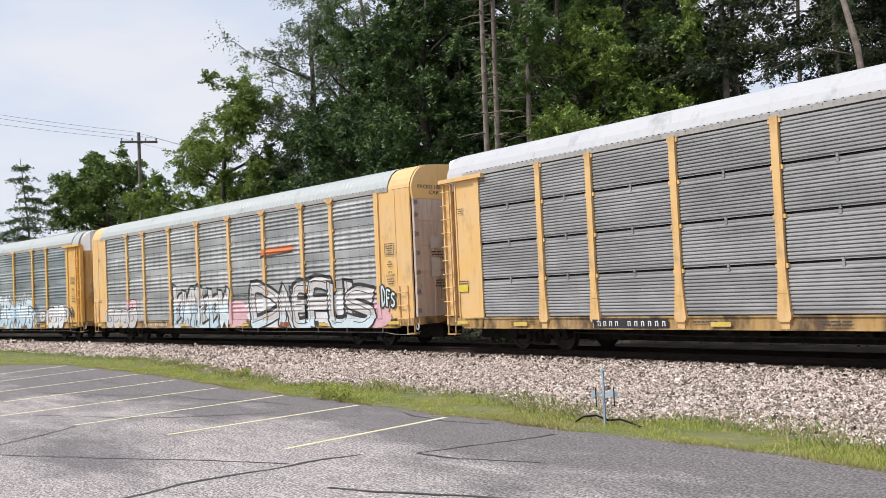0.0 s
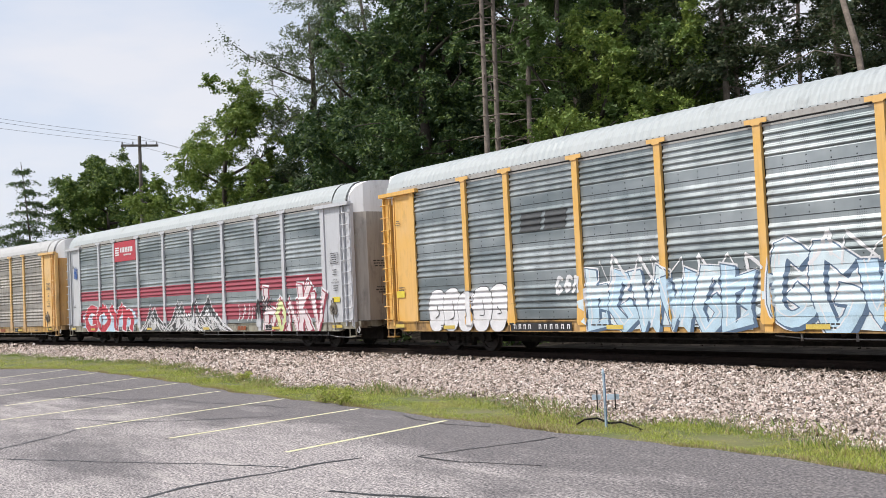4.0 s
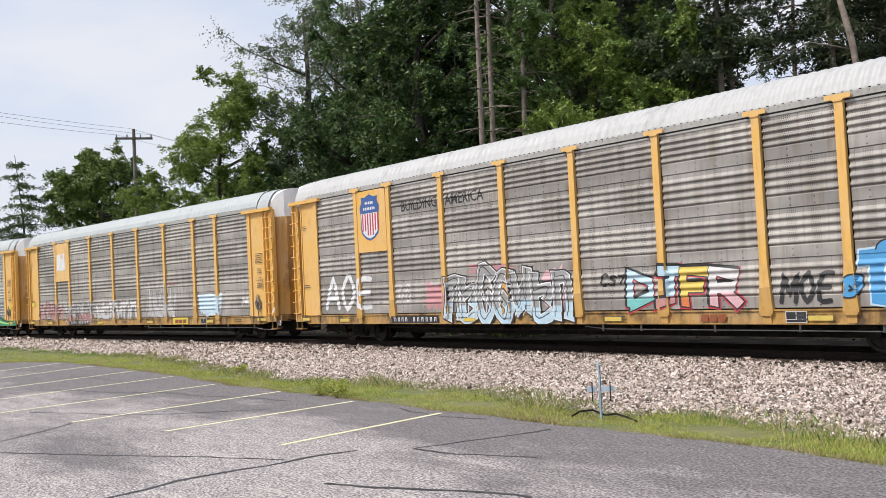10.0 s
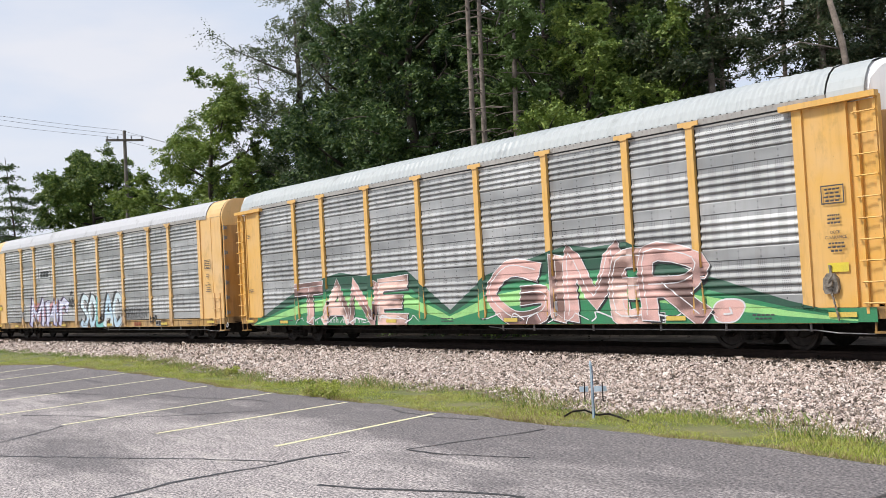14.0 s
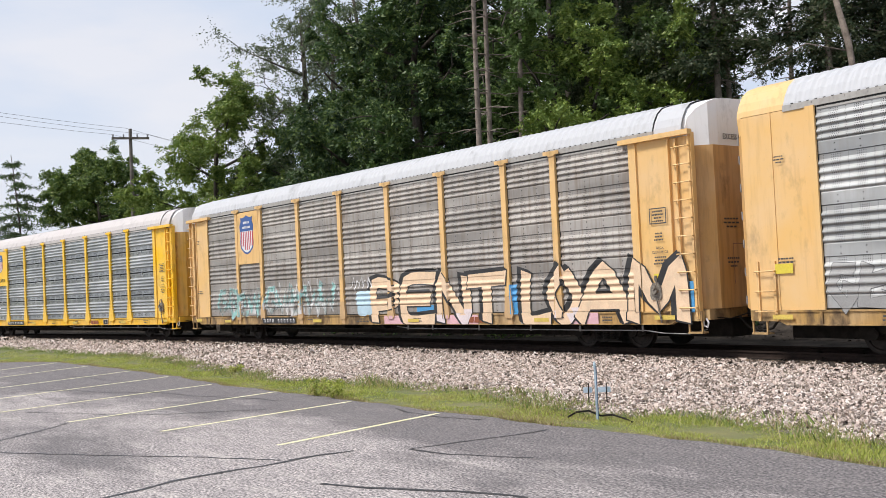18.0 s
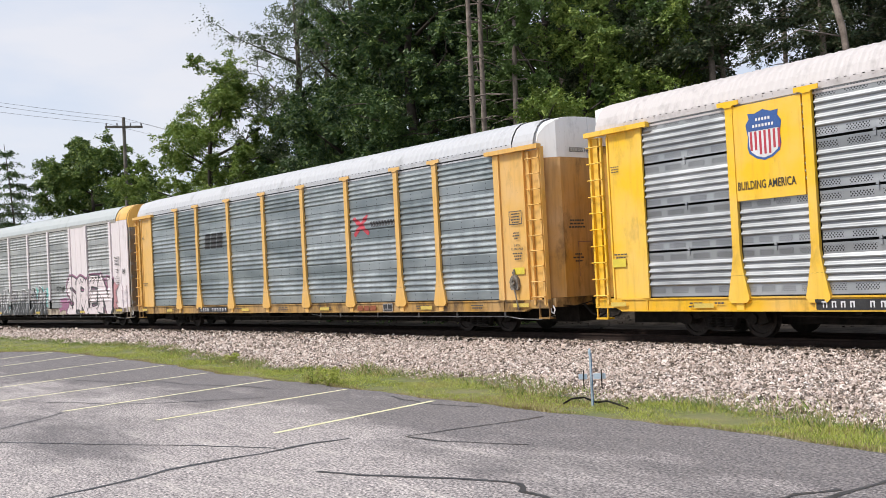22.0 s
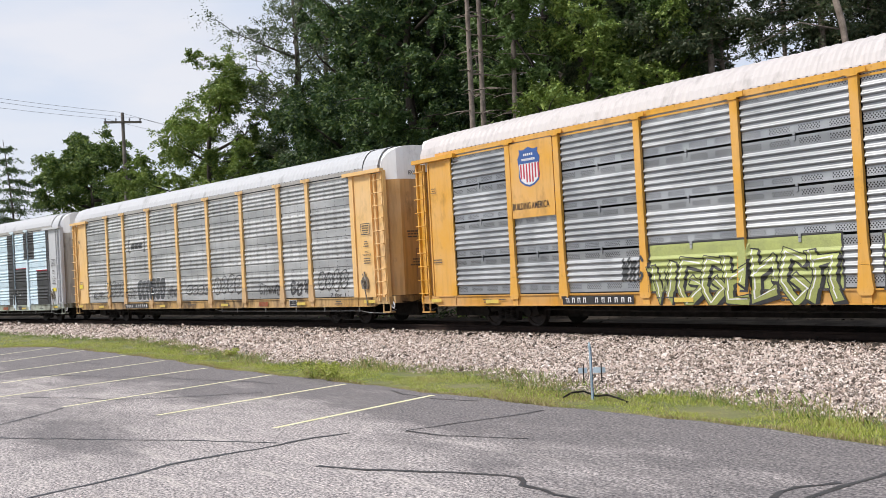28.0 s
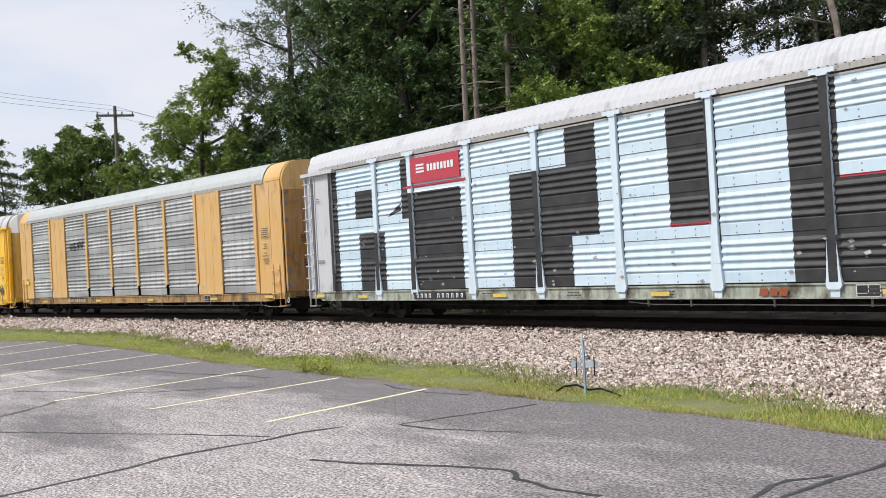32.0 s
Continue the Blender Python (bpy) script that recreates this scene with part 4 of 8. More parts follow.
def sill_mesh(material):
    bm = bmesh.new()
    outline = [(-END_X, 0.70), (-12.6, 0.70), (-12.4, SILL_LO), (12.4, SILL_LO), (12.6, 0.70), (END_X, 0.70), (END_X, SILL_HI), (-END_X, SILL_HI)]
    bm_prism(bm, outline, -SIDE - 0.02, -SIDE + 0.10)
    bm_box(bm, -12.4, 12.4, -SIDE - 0.05, -SIDE - 0.02, SILL_HI - 0.035, SILL_HI)
    bm_box(bm, -12.4, 12.4, -SIDE - 0.05, -SIDE - 0.02, SILL_LO, SILL_LO + 0.03)
    for x in POSTS:
        bm_box(bm, x - 0.03, x + 0.03, -SIDE - 0.045, -SIDE - 0.02, SILL_LO, SILL_HI)
    return mesh_of("side_sill", bm, material)


def under_mesh():
    bm = bmesh.new()
    bm_box(bm, -13.2, 13.2, -0.40, 0.40, 0.27, 0.90)
    bm_box(bm, -13.25, 13.25, -1.48, 1.48, 0.86, 0.92)
    for x in (-6.2, -3.0, 0.0, 3.0, 6.2):
        bm_box(bm, x - 0.06, x + 0.06, -1.48, 1.48, 0.55, 0.86)
    bm_box(bm, 1.2, 2.6, -1.2, -0.5, 0.42, 0.78)
    bm_box(bm, -3.6, -2.2, -1.1, -0.5, 0.45, 0.8)
    bm_tube(bm, [(-1.0, -1.0, 0.62), (0.2, -1.0, 0.62)], 0.17, 12)
    bm_tube(bm, [(-8.0, -1.38, 0.52), (-4.0, -1.42, 0.47), (4.0, -1.42, 0.47), (8.0, -1.38, 0.52)], 0.02, 6)
    return mesh_of("underframe", bm, M_UNDER)


def end_beam_mesh(material):
    bm = bmesh.new()
    bm_box(bm, 13.05, 13.42, -1.48, 1.48, 0.72, 0.95)
    bm_box(bm, 12.9, 13.30, -1.62, -1.40, 0.42, 0.46)
    for x in (12.92, 13.28):
        bm_box(bm, x - 0.015, x + 0.015, -1.60, -1.56, 0.44, 0.74)
    return mesh_of("end_beam", bm, material)


def coupler_mesh():
    bm = bmesh.new()
    bm_box(bm, 13.2, 13.86, -0.10, 0.10, 0.73, 0.93)
    bm_prism(bm, [(13.80, 0.68), (14.10, 0.70), (14.12, 0.96), (13.80, 0.98)], -0.16, 0.10)
    bm_tube(bm, [(13.35, -1.35, 0.78), (13.55, -0.9, 0.72), (13.62, -0.3, 0.82)], 0.016, 6)
    bm_tube(bm, [(13.45, -0.45, 0.75), (13.70, -0.42, 0.48), (13.95, -0.40, 0.42), (14.12, -0.38, 0.50)], 0.032, 6)
    return mesh_of("coupler", bm, M_UNDER)


def hook_mesh():
    bm = bmesh.new()
    bm_tube(bm, [(13.25, -1.50, 0.72), (13.27, -1.52, 0.60), (13.37, -1.52, 0.56), (13.40, -1.51, 0.66), (13.33, -1.50, 0.76)], 0.022, 6)
    return mesh_of("pull_hook", bm, M_WHITE)


def sideframe_mesh():
    bm = bmesh.new()
    bm_prism(bm, [(-1.28, 0.36), (-1.20, 0.62), (-0.72, 0.60), (-0.40, 0.70), (0.40, 0.70), (0.72, 0.60), (1.20, 0.62), (1.28, 0.36), (1.05, 0.28), (0.74, 0.42), (0.46, 0.44),
                  (0.40, 0.20), (-0.40, 0.20), (-0.46, 0.44), (-0.74, 0.42), (-1.05, 0.28)], -1.06, -0.92)
    for x in (-0.9, 0.9):
        bm_tube(bm, [(x, -1.12, 0.42), (x, -0.90, 0.42)], 0.125, 12)
    for k in (-0.24, 0.0, 0.24):
        for z in (0.24, 0.30, 0.36, 0.42, 0.48):
            bm_tube(bm, [(k, -1.085, z), (k, -1.085, z + 0.035)], 0.085, 8)
    bm_box(bm, -0.34, 0.34, -1.14, -0.95, 0.54, 0.66)
    bm_box(bm, -0.42, 0.42, -1.14, -0.95, 0.18, 0.24)
    return mesh_of("side_frame", bm, M_UNDER)


def wheelset_mesh():
    bm = bmesh.new()
    for s in (-1, 1):
        pts = [(s * 0.69, 0.445), (s * 0.72, 0.42), (s * 0.82, 0.415), (s * 0.82, 0.34), (s * 0.79, 0.32), (s * 0.78, 0.15), (s * 0.86, 0.13), (s * 0.86, 0.02)]
        rings = [[bm.verts.new((r * math.cos(a), y, r * math.sin(a))) for a in (2 * math.pi * k / 28 for k in range(28))] for y, r in pts]
        for a, b in zip(rings, rings[1:]):
            for k in range(28):
                bm.faces.new((a[k], a[(k + 1) % 28], b[(k + 1) % 28], b[k]))
        bm.faces.new(rings[-1]), bm.faces.new(rings[0])
    bm_tube(bm, [(0, -0.95, 0), (0, 0.95, 0)], 0.075, 12)
    for s in (-1, 1):
        for k in range(3):
            a = 2 * math.pi * k / 3
            bm_box(bm, 0.075 * math.cos(a) - 0.02, 0.075 * math.cos(a) + 0.02, s * 0.955 - 0.02, s * 0.955 + 0.02, 0.075 * math.sin(a) - 0.02, 0.075 * math.sin(a) + 0.02)
    return mesh_of("wheelset", bm, M_WHEEL)


def brake_mesh():
    """Hand brake gear: housing with a hub and crank, a chain hanging to the sill."""
    bm = bmesh.new()
    bm_prism(bm, [(11.96, 1.20), (12.22, 1.20), (12.26, 1.30), (12.24, 1.50), (12.16, 1.60), (12.02, 1.60), (11.94, 1.50), (11.92, 1.30)], -1.70, -1.62)
    bm_tube(bm, [(12.09, -1.70, 1.42), (12.09, -1.78, 1.42)], 0.09, 12)
    bm_tube(bm, [(12.09, -1.79, 1.42), (12.20, -1.80, 1.56), (12.16, -1.80, 1.70)], 0.018, 6)
    bm_tube(bm, [(12.09, -1.66, 1.60), (12.09, -1.68, 1.76)], 0.03, 8)
    for k in range(13):
        z = 1.24 - 0.045 * k
        x, y = 12.12 + 0.010 * k, -1.72
        if k % 2:
            bm_box(bm, x - 0.022, x + 0.022, y - 0.006, y + 0.006, z - 0.03, z + 0.03)
        else:
            bm_box(bm, x - 0.006, x + 0.006, y - 0.022, y + 0.022, z - 0.03, z + 0.03)
    return mesh_of("hand_brake", bm, M_BRAKE)


DASHES, UNDER, COUPLER, HOOK, SIDEFRAME, WHEELSET = dash_mesh(), under_mesh(), coupler_mesh(), hook_mesh(), sideframe_mesh(), wheelset_mesh()


def cached(key, make):
    if key not in MATS:
        MATS[key] = make()
    return MATS[key]


WHEELSETS = []


def car_carrier(cfg):
    car = tagged(new("car_carrier"), cfg["label"], "rail car", "cars of the train")
    body, post, sill, roof, cap = cfg["panel"], cfg["post"], cfg["sill"], cfg["roof"], cfg["cap"]
    style, full, wide = cfg["style"], cfg.get("full", False), cfg.get("wide", False)
    flare, end = cfg.get("flare", 0.17), cfg.get("end", post)
    for s in (1, -1):
        if wide:
            for i, (a, b) in enumerate(zip(WIDE_EDGES, WIDE_EDGES[1:])):
                if i in (1, 7):
                    bm = bmesh.new()
                    bm_box(bm, -(b - a) / 2, (b - a) / 2, -SIDE - 0.035, -SIDE + 0.03, WALL_LO - 0.01, WALL_HI)
                    for x in (-0.3, 0.3):
                        bm_box(bm, x - 0.01, x + 0.01, -SIDE - 0.042, -SIDE - 0.035, WALL_LO, WALL_HI)
                    o = part("plain_panel", bm, post, car, "plain painted steel panel")
                else:
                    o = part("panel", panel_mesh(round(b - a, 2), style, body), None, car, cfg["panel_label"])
                o.location.x = (a + b) / 2 * s
                o.rotation_euler.z = 0 if s == 1 else math.pi
            for x in WIDE_EDGES:
                o = part("post", post_mesh(0.11, "none", post), None, car)
                o.location.x, o.rotation_euler.z = x * s, 0 if s == 1 else math.pi
        else:
            for a, b in zip(POSTS, POSTS[1:]):
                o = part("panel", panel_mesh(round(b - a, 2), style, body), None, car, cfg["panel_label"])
                o.location.x, o.rotation_euler.z = (a + b) / 2 * s, 0 if s == 1 else math.pi
            for x in POSTS[1:-1]:
                o = part("post", post_mesh(flare, cfg.get("cap_style", "bracket"), post), None, car, cfg.get("post_label", ""))
                o.location.x, o.rotation_euler.z = x * s, 0 if s == 1 else math.pi
                o = part("post_foot", cached(("foot", flare, cfg["foot"].name), lambda: foot_mesh(flare, cfg["foot"])), None, car, cfg.get("post_label", ""))
                o.location.x, o.rotation_euler.z = x * s, 0 if s == 1 else math.pi
        part("air_pipe", cached("air_pipe", pipe_mesh), None, car, "thin pipe on hangers under the sill").rotation_euler.z = 0 if s == 1 else math.pi
        o = part("side_sill", cached(("sill", sill.name), lambda: sill_mesh(sill)), None, car, cfg.get("sill_label", ""))
        o.rotation_euler.z = 0 if s == 1 else math.pi
        for e in (1, -1):
            # corner pieces: built for one corner, turned or mirrored to the others
            def corner(name, me, label=""):
                o = part(name, me, None, car, label)
                o.scale = (e, s, 1)
                return o
            corner("end_panel", cached(("endp", full, end.name), lambda: end_panel_mesh(full, end)), "painted steel side panel at the car's end")
            corner("stiffener", cached(("etrim", end.name), lambda: end_trim_mesh(full, end)))
            corner("seam_strip", cached(("eseam", full, end.name), lambda: seam_mesh(full, end)))
            if not full:
                if e == 1:
                    corner("corner_plate", cached(("cplate", end.name), lambda: filler_mesh(end)))
                corner("corner_post", cached(("corner", end.name), lambda: corner_mesh(end)))
                corner("ladder", cached(("ladder", end.name), lambda: ladder_mesh(12.82, 13.2, 0.80, 4.85, 10, end)), "steel ladder up the corner")
                corner("header_plate", cached(("header", end.name), lambda: header_mesh(end)))
            else:
                corner("ladder", cached(("sladder", end.name), lambda: ladder_mesh(12.62, 13.05, 0.70, 1.95, 3, end, -1.66)), "short steel ladder at the corner")
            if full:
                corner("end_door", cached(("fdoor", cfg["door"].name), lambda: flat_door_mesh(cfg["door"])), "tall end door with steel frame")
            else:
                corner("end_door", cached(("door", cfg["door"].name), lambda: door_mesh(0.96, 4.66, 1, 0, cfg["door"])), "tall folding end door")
            if full:
                corner("lock_rod", cached("lock_rod", rod_mesh), "upright lock rod on the end door")
                tagged(corner("hinge_row", cached("hinge_row", hinge_mesh), "row of steel hinges"), kind="stuff")
            corner("door_top", cached(("dtop", full, cap.name), lambda: flat_top_mesh(cap) if full else door_top_mesh(1, cap)), "painted top of the end door")
    for e in (1, -1):
        def endpart(name, me, label=""):
            o = part(name, me, None, car, label)
            o.scale = (e, 1, 1)
            return o
        rc = roof if cap is CAP_WHITE else cap
        endpart("roof_cap", cached(("rcap", full, rc.name), lambda: roof_mesh(12.2, 13.32 if full else 13.0, False, rc)), "smooth roof end")
        endpart("end_beam", cached(("beam", sill.name), lambda: end_beam_mesh(sill)))
        endpart("coupler", COUPLER, "grimy cast coupler with air hose")
        truck = tagged(new("truck"), "two-axle truck with black side frames")
        truck.parent = car
        truck.location = (9.9 * e, 0, 0)
        for s in (1, -1):
            o = part("side_frame", SIDEFRAME, None, truck)
            o.scale = (1, s, 1)
        for x in (-0.9, 0.9):
            w = part("wheelset", WHEELSET, None, truck, "steel wheels on an axle")
            w.location = (x, 0, 0.42)
            WHEELSETS.append((w, x, cfg["k"]))
    part("roof", cached(("roof", roof.name, cfg["ribs"]), lambda: roof_mesh(-12.2, 12.2, cfg["ribs"], roof)), None, car, cfg["roof_label"])
    part("eave_trim", cached(("eave", cfg["eave"].name), lambda: eave_mesh(cfg["eave"])), None, car)
    tagged(part("eave_slots", DASHES, None, car), "row of small dark slots along the eave", kind="stuff")
    part("underframe", UNDER, None, car, "black steel underframe")
    part("pull_hook", HOOK, None, car)
    if cfg.get("brake", True):
        part("hand_brake", cached("brake", brake_mesh), None, car, "grimy hand brake gear with a hanging chain")
    return car


# paints
YEL = dict(
    faded=((0.76, 0.47, 0.17), (0.40, 0.22, 0.09)), gold=((0.74, 0.42, 0.09), (0.36, 0.19, 0.06)), ochre=((0.64, 0.38, 0.12), (0.26, 0.15, 0.06)),
    bright=((0.90, 0.53, 0.009), (0.45, 0.27, 0.05)), deep=((0.68, 0.34, 0.03), (0.30, 0.16, 0.04)), white=((0.78, 0.70, 0.72), (0.45, 0.37, 0.34)),
    dirty=((0.30, 0.265, 0.23), (0.12, 0.09, 0.07)), grey=((0.52, 0.53, 0.56), (0.30, 0.28, 0.27)), pale=((0.60, 0.72, 0.80), (0.40, 0.42, 0.44)))


def yellow(kind, amount=0.45):
    b, d = YEL[kind]
    return paint("paint_" + kind, b, d, amount, 0.45, hash_of(kind))


def hash_of(s):
    return sum(ord(c) * (i + 3) for i, c in enumerate(s)) % 97 / 7.0


def shaded_door_paint(kind):
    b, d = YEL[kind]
    # base colour lowered for the end face's shade, with heavier brown dirt
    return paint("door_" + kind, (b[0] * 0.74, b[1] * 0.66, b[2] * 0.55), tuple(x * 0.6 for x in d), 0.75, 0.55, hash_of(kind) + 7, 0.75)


def sill_paint(kind):
    b, d = YEL[kind]
    worn = {"bright": 0.85, "deep": 0.8, "white": 0.7}.get(kind, 0.60)
    return paint("sill_" + kind, (b[0] * worn, b[1] * worn * 0.96, b[2] * worn * 0.72), (0.14, 0.075, 0.035), 0.45 if kind in ("bright", "deep") else 0.85, 0.6, hash_of(kind) + 3, 0.4 if kind in ("bright", "deep") else 0.85)


STEEL_OLD = sheet_metal("steel_old", (0.44, 0.415, 0.39), (0.27, 0.255, 0.24), (0.19, 0.135, 0.09), 0.65, 0.95, 0.62, metal=0.45)
STEEL = sheet_metal("steel", (0.49, 0.50, 0.505), (0.31, 0.32, 0.325), (0.28, 0.25, 0.22), 0.3, 0.95, 0.55, metal=0.5)
STEEL_GREEN = sheet_metal("steel_green", (0.41, 0.445, 0.455), (0.22, 0.255, 0.265), (0.30, 0.30, 0.28), 0.15, 0.45, 0.38, metal=0.8)
STEEL_BRIGHT = sheet_metal("steel_bright", (0.45, 0.465, 0.48), (0.31, 0.325, 0.34), (0.35, 0.33, 0.30), 0.12, 0.1, 0.46, bolts=False, holes=True, metal=0.8)
STEEL_SLOT = sheet_metal("steel_slot", (0.35, 0.35, 0.355), (0.26, 0.26, 0.265), (0.30, 0.27, 0.23), 0.2, 0.12, bolts=False)
STEEL_BLUE = sheet_metal("steel_painted", (0.60, 0.73, 0.82), (0.53, 0.66, 0.75), (0.52, 0.55, 0.58), 0.3, 0.3)
EAVE = paint("eave_channel", (0.36, 0.345, 0.325), (0.20, 0.17, 0.14), 0.6, 0.5, 6)
ROOF_WHITE = paint("roof_white", (0.47, 0.48, 0.51), (0.33, 0.32, 0.31), 0.4, 0.55, 2)
CAP_WHITE = paint("cap_white", (0.84, 0.84, 0.85), (0.45, 0.43, 0.41), 0.3, 0.5, 4)
ROOF_GREEN = paint("roof_galvanised", (0.40, 0.435, 0.445), (0.30, 0.31, 0.31), 0.45, 0.5, 5)
ROOF_PINK = paint("roof_offwhite", (0.54, 0.50, 0.495), (0.40, 0.36, 0.34), 0.3, 0.5, 8)
ROOF_GREY = paint("roof_grey", (0.46, 0.46, 0.46), (0.32, 0.30, 0.29), 0.5, 0.5, 11)


def cfg(k, kind, panel, style, roof, cap, ribs, label, **extra):
    d = dict(k=k, panel=panel, style=style, post=yellow(kind), sill=sill_paint(kind), roof=roof, cap=cap, ribs=ribs, label=label, door=shaded_door_paint(extra.pop("door", kind)),
             eave=extra.pop("eave", EAVE), panel_label="corrugated grey steel side sheets", roof_label="arched steel roof")
    d.update(extra)
    if "foot" not in d:
        b, c = YEL[kind]
        rusty = panel is STEEL_OLD or panel is STEEL
        d["foot"] = paint("foot_" + kind, tuple(x * y for x, y in zip(b, (0.72, 0.74, 0.95))), c, 0.7, 0.55, hash_of(kind) + 5, 0.6) if rusty and kind in ("faded", "gold") else d["post"]
    return d


ROSTER = [
    cfg(0, "faded", STEEL_SLOT, "slot", ROOF_WHITE, CAP_WHITE, False, "grey corrugated car carrier with faded yellow posts and white roof", cap_style="clips"),
    cfg(1, "faded", STEEL, "band", ROOF_GREEN, yellow("faded"), True, "grey car carrier with an orange stripe and white graffiti", full=True, cap_style="wing", flare=0.13, brake=False, door="white"),
    cfg(2, "gold", STEEL_GREEN, "band", ROOF_GREEN, CAP_WHITE, True, "grey car carrier with ochre ends and pale blue graffiti"),
    cfg(3, "grey", STEEL_GREEN, "band", ROOF_GREEN, CAP_WHITE, True, "silver car carrier with dark red stripes and a red sign"),
    cfg(4, "faded", STEEL_OLD, "band", ROOF_GREY, CAP_WHITE, True, "weathered brownish grey car carrier with faded yellow posts and gold letters"),
    cfg(5, "gold", STEEL_OLD, "band", ROOF_GREY, CAP_WHITE, True, "weathered grey car carrier with a shield sign and many graffiti"),
    cfg(6, "gold", STEEL_OLD, "band", ROOF_GREEN, CAP_WHITE, True, "weathered grey car carrier with a white sticker on yellow"),
    cfg(7, "gold", STEEL, "band", ROOF_GREEN, CAP_WHITE, True, "grey car carrier with green and pink graffiti along the bottom"),
    cfg(8, "faded", STEEL, "band", ROOF_WHITE, yellow("faded"), True, "grey car carrier with yellow ends and blue and violet graffiti", full=True, cap_style="wing", flare=0.13, brake=False),
    cfg(9, "faded", STEEL_OLD, "band", ROOF_WHITE, CAP_WHITE, True, "weathered grey car carrier with a shield sign and peach-coloured graffiti"),
    cfg(10, "bright", STEEL_BRIGHT, "perf", ROOF_PINK, CAP_WHITE, True, "clean silver car carrier with bright yellow posts and a shield sign", flare=0.27, eave=ROOF_PINK),
    cfg(11, "gold", STEEL_GREEN, "band", ROOF_WHITE, CAP_WHITE, True, "clean silver car carrier with golden yellow posts and black letters", flare=0.27, eave=ROOF_WHITE),
    cfg(12, "white", STEEL, "band", ROOF_GREEN, yellow("gold"), True, "white car carrier with grey panels and black and pink graffiti", wide=True, full=True, brake=False, door="dirty"),
    cfg(13, "deep", STEEL_BRIGHT, "perf", ROOF_PINK, CAP_WHITE, True, "silver car carrier with deep yellow posts and green graffiti", eave=yellow("deep")),
    cfg(14, "faded", STEEL, "band", ROOF_WHITE, CAP_WHITE, True, "grey car carrier with faded yellow posts and thin black graffiti"),
    cfg(15, "pale", STEEL_BLUE, "band", ROOF_WHITE, CAP_WHITE, True, "car carrier painted over in pale blue and black block letters", door="grey", end=yellow("grey")),
    cfg(16, "ochre", STEEL, "band", ROOF_GREEN, yellow("ochre"), True, "yellow car carrier with plain yellow panels between grey ones", wide=True, full=True, brake=False),
    cfg(17, "bright", STEEL, "band", ROOF_WHITE, CAP_WHITE, True, "grey car carrier with yellow posts and ends"),
]
CARS = [car_carrier(c) for c in ROSTER]

# ---- signs, stencils and graffiti on the cars' near sides ----
from mathutils.geometry import tessellate_polygon


def spray(name, col):
    return flat_paint("spray_" + name, col)


def faded(name, col, cover=0.5):
    """Old spray paint, weathered through so that the steel shows."""
    m, n, l, b = nodes_of("faded_" + name)
    co = n.new("ShaderNodeTexCoord").outputs["Object"]
    thin = mixc(n, l, 0.35, noise_node(n, l, co, 2.2, 5, (1, 1, 0.6), 0.6), noise_node(n, l, co, 16.0, 3, (1, 1, 0.22)))
    l.new(mixc(n, l, noise_node(n, l, co, 3.0, 4), col, tuple(x * 0.75 + 0.05 for x in col)), b.inputs["Base Color"])
    b.inputs["Roughness"].default_value = 0.7
    bare, mx = n.new("ShaderNodeBsdfTransparent"), n.new("ShaderNodeMixShader")
    l.new(ramp(n, l, thin, 0.58 - 0.22 * cover, 0.66 - 0.12 * cover), mx.inputs[0])
    l.new(bare.outputs[0], mx.inputs[1]), l.new(b.outputs[0], mx.inputs[2])
    l.new(mx.outputs[0], n["Material Output"].inputs[0])
    return m


C_BLACK, C_WHITE = spray("black", (0.014, 0.014, 0.016)), spray("white", (0.78, 0.78, 0.80))
C_PALE, C_TEAL, C_BLUE = spray("pale_blue", (0.50, 0.68, 0.80)), spray("teal", (0.20, 0.56, 0.54)), spray("blue", (0.07, 0.33, 0.66))
C_PINK, C_ROSE, C_RED = spray("pink", (0.74, 0.45, 0.50)), spray("rose", (0.55, 0.26, 0.28)), spray("red", (0.50, 0.035, 0.06))
C_PEACH, C_GREEN, C_LIME = spray("peach", (0.84, 0.62, 0.42)), spray("green", (0.03, 0.24, 0.10)), spray("lime", (0.33, 0.68, 0.24))
C_DKGREEN, C_BROWN, C_OLIVE = spray("dark_green", (0.016, 0.085, 0.05)), spray("brown", (0.26, 0.14, 0.10)), spray("olive", (0.30, 0.33, 0.09))
C_LILAC, C_YELLOW = spray("lilac", (0.52, 0.52, 0.80)), spray("yellow", (0.70, 0.52, 0.10))
C_ORANGE, C_STRIPE, C_CHARCOAL = spray("orange", (0.72, 0.20, 0.055)), spray("stripe_red", (0.33, 0.045, 0.075)), spray("charcoal", (0.045, 0.05, 0.055))
C_GOLD, C_SHIELD, C_GREYW = spray("gold", (0.62, 0.40, 0.04)), spray("shield_blue", (0.03, 0.10, 0.33)), spray("grey_white", (0.62, 0.60, 0.60))
C_STICKER, C_TTX, C_SKY = spray("sticker", (0.74, 0.60, 0.05)), spray("rust_red", (0.28, 0.07, 0.02)), spray("sky", (0.52, 0.70, 0.84))
C_ICE = spray("ice_blue", (0.66, 0.78, 0.84))
C_STEEL = spray("thin_grey", (0.33, 0.33, 0.33))
F_WHITE, F_TEAL, F_PINK, F_INK = faded("white", (0.66, 0.65, 0.65), 0.75), faded("teal", (0.30, 0.58, 0.56), 0.8), faded("pink", (0.56, 0.27, 0.26), 0.85), faded("ink", (0.05, 0.045, 0.045), 0.45)
C_INK = spray("ink", (0.05, 0.05, 0.055))


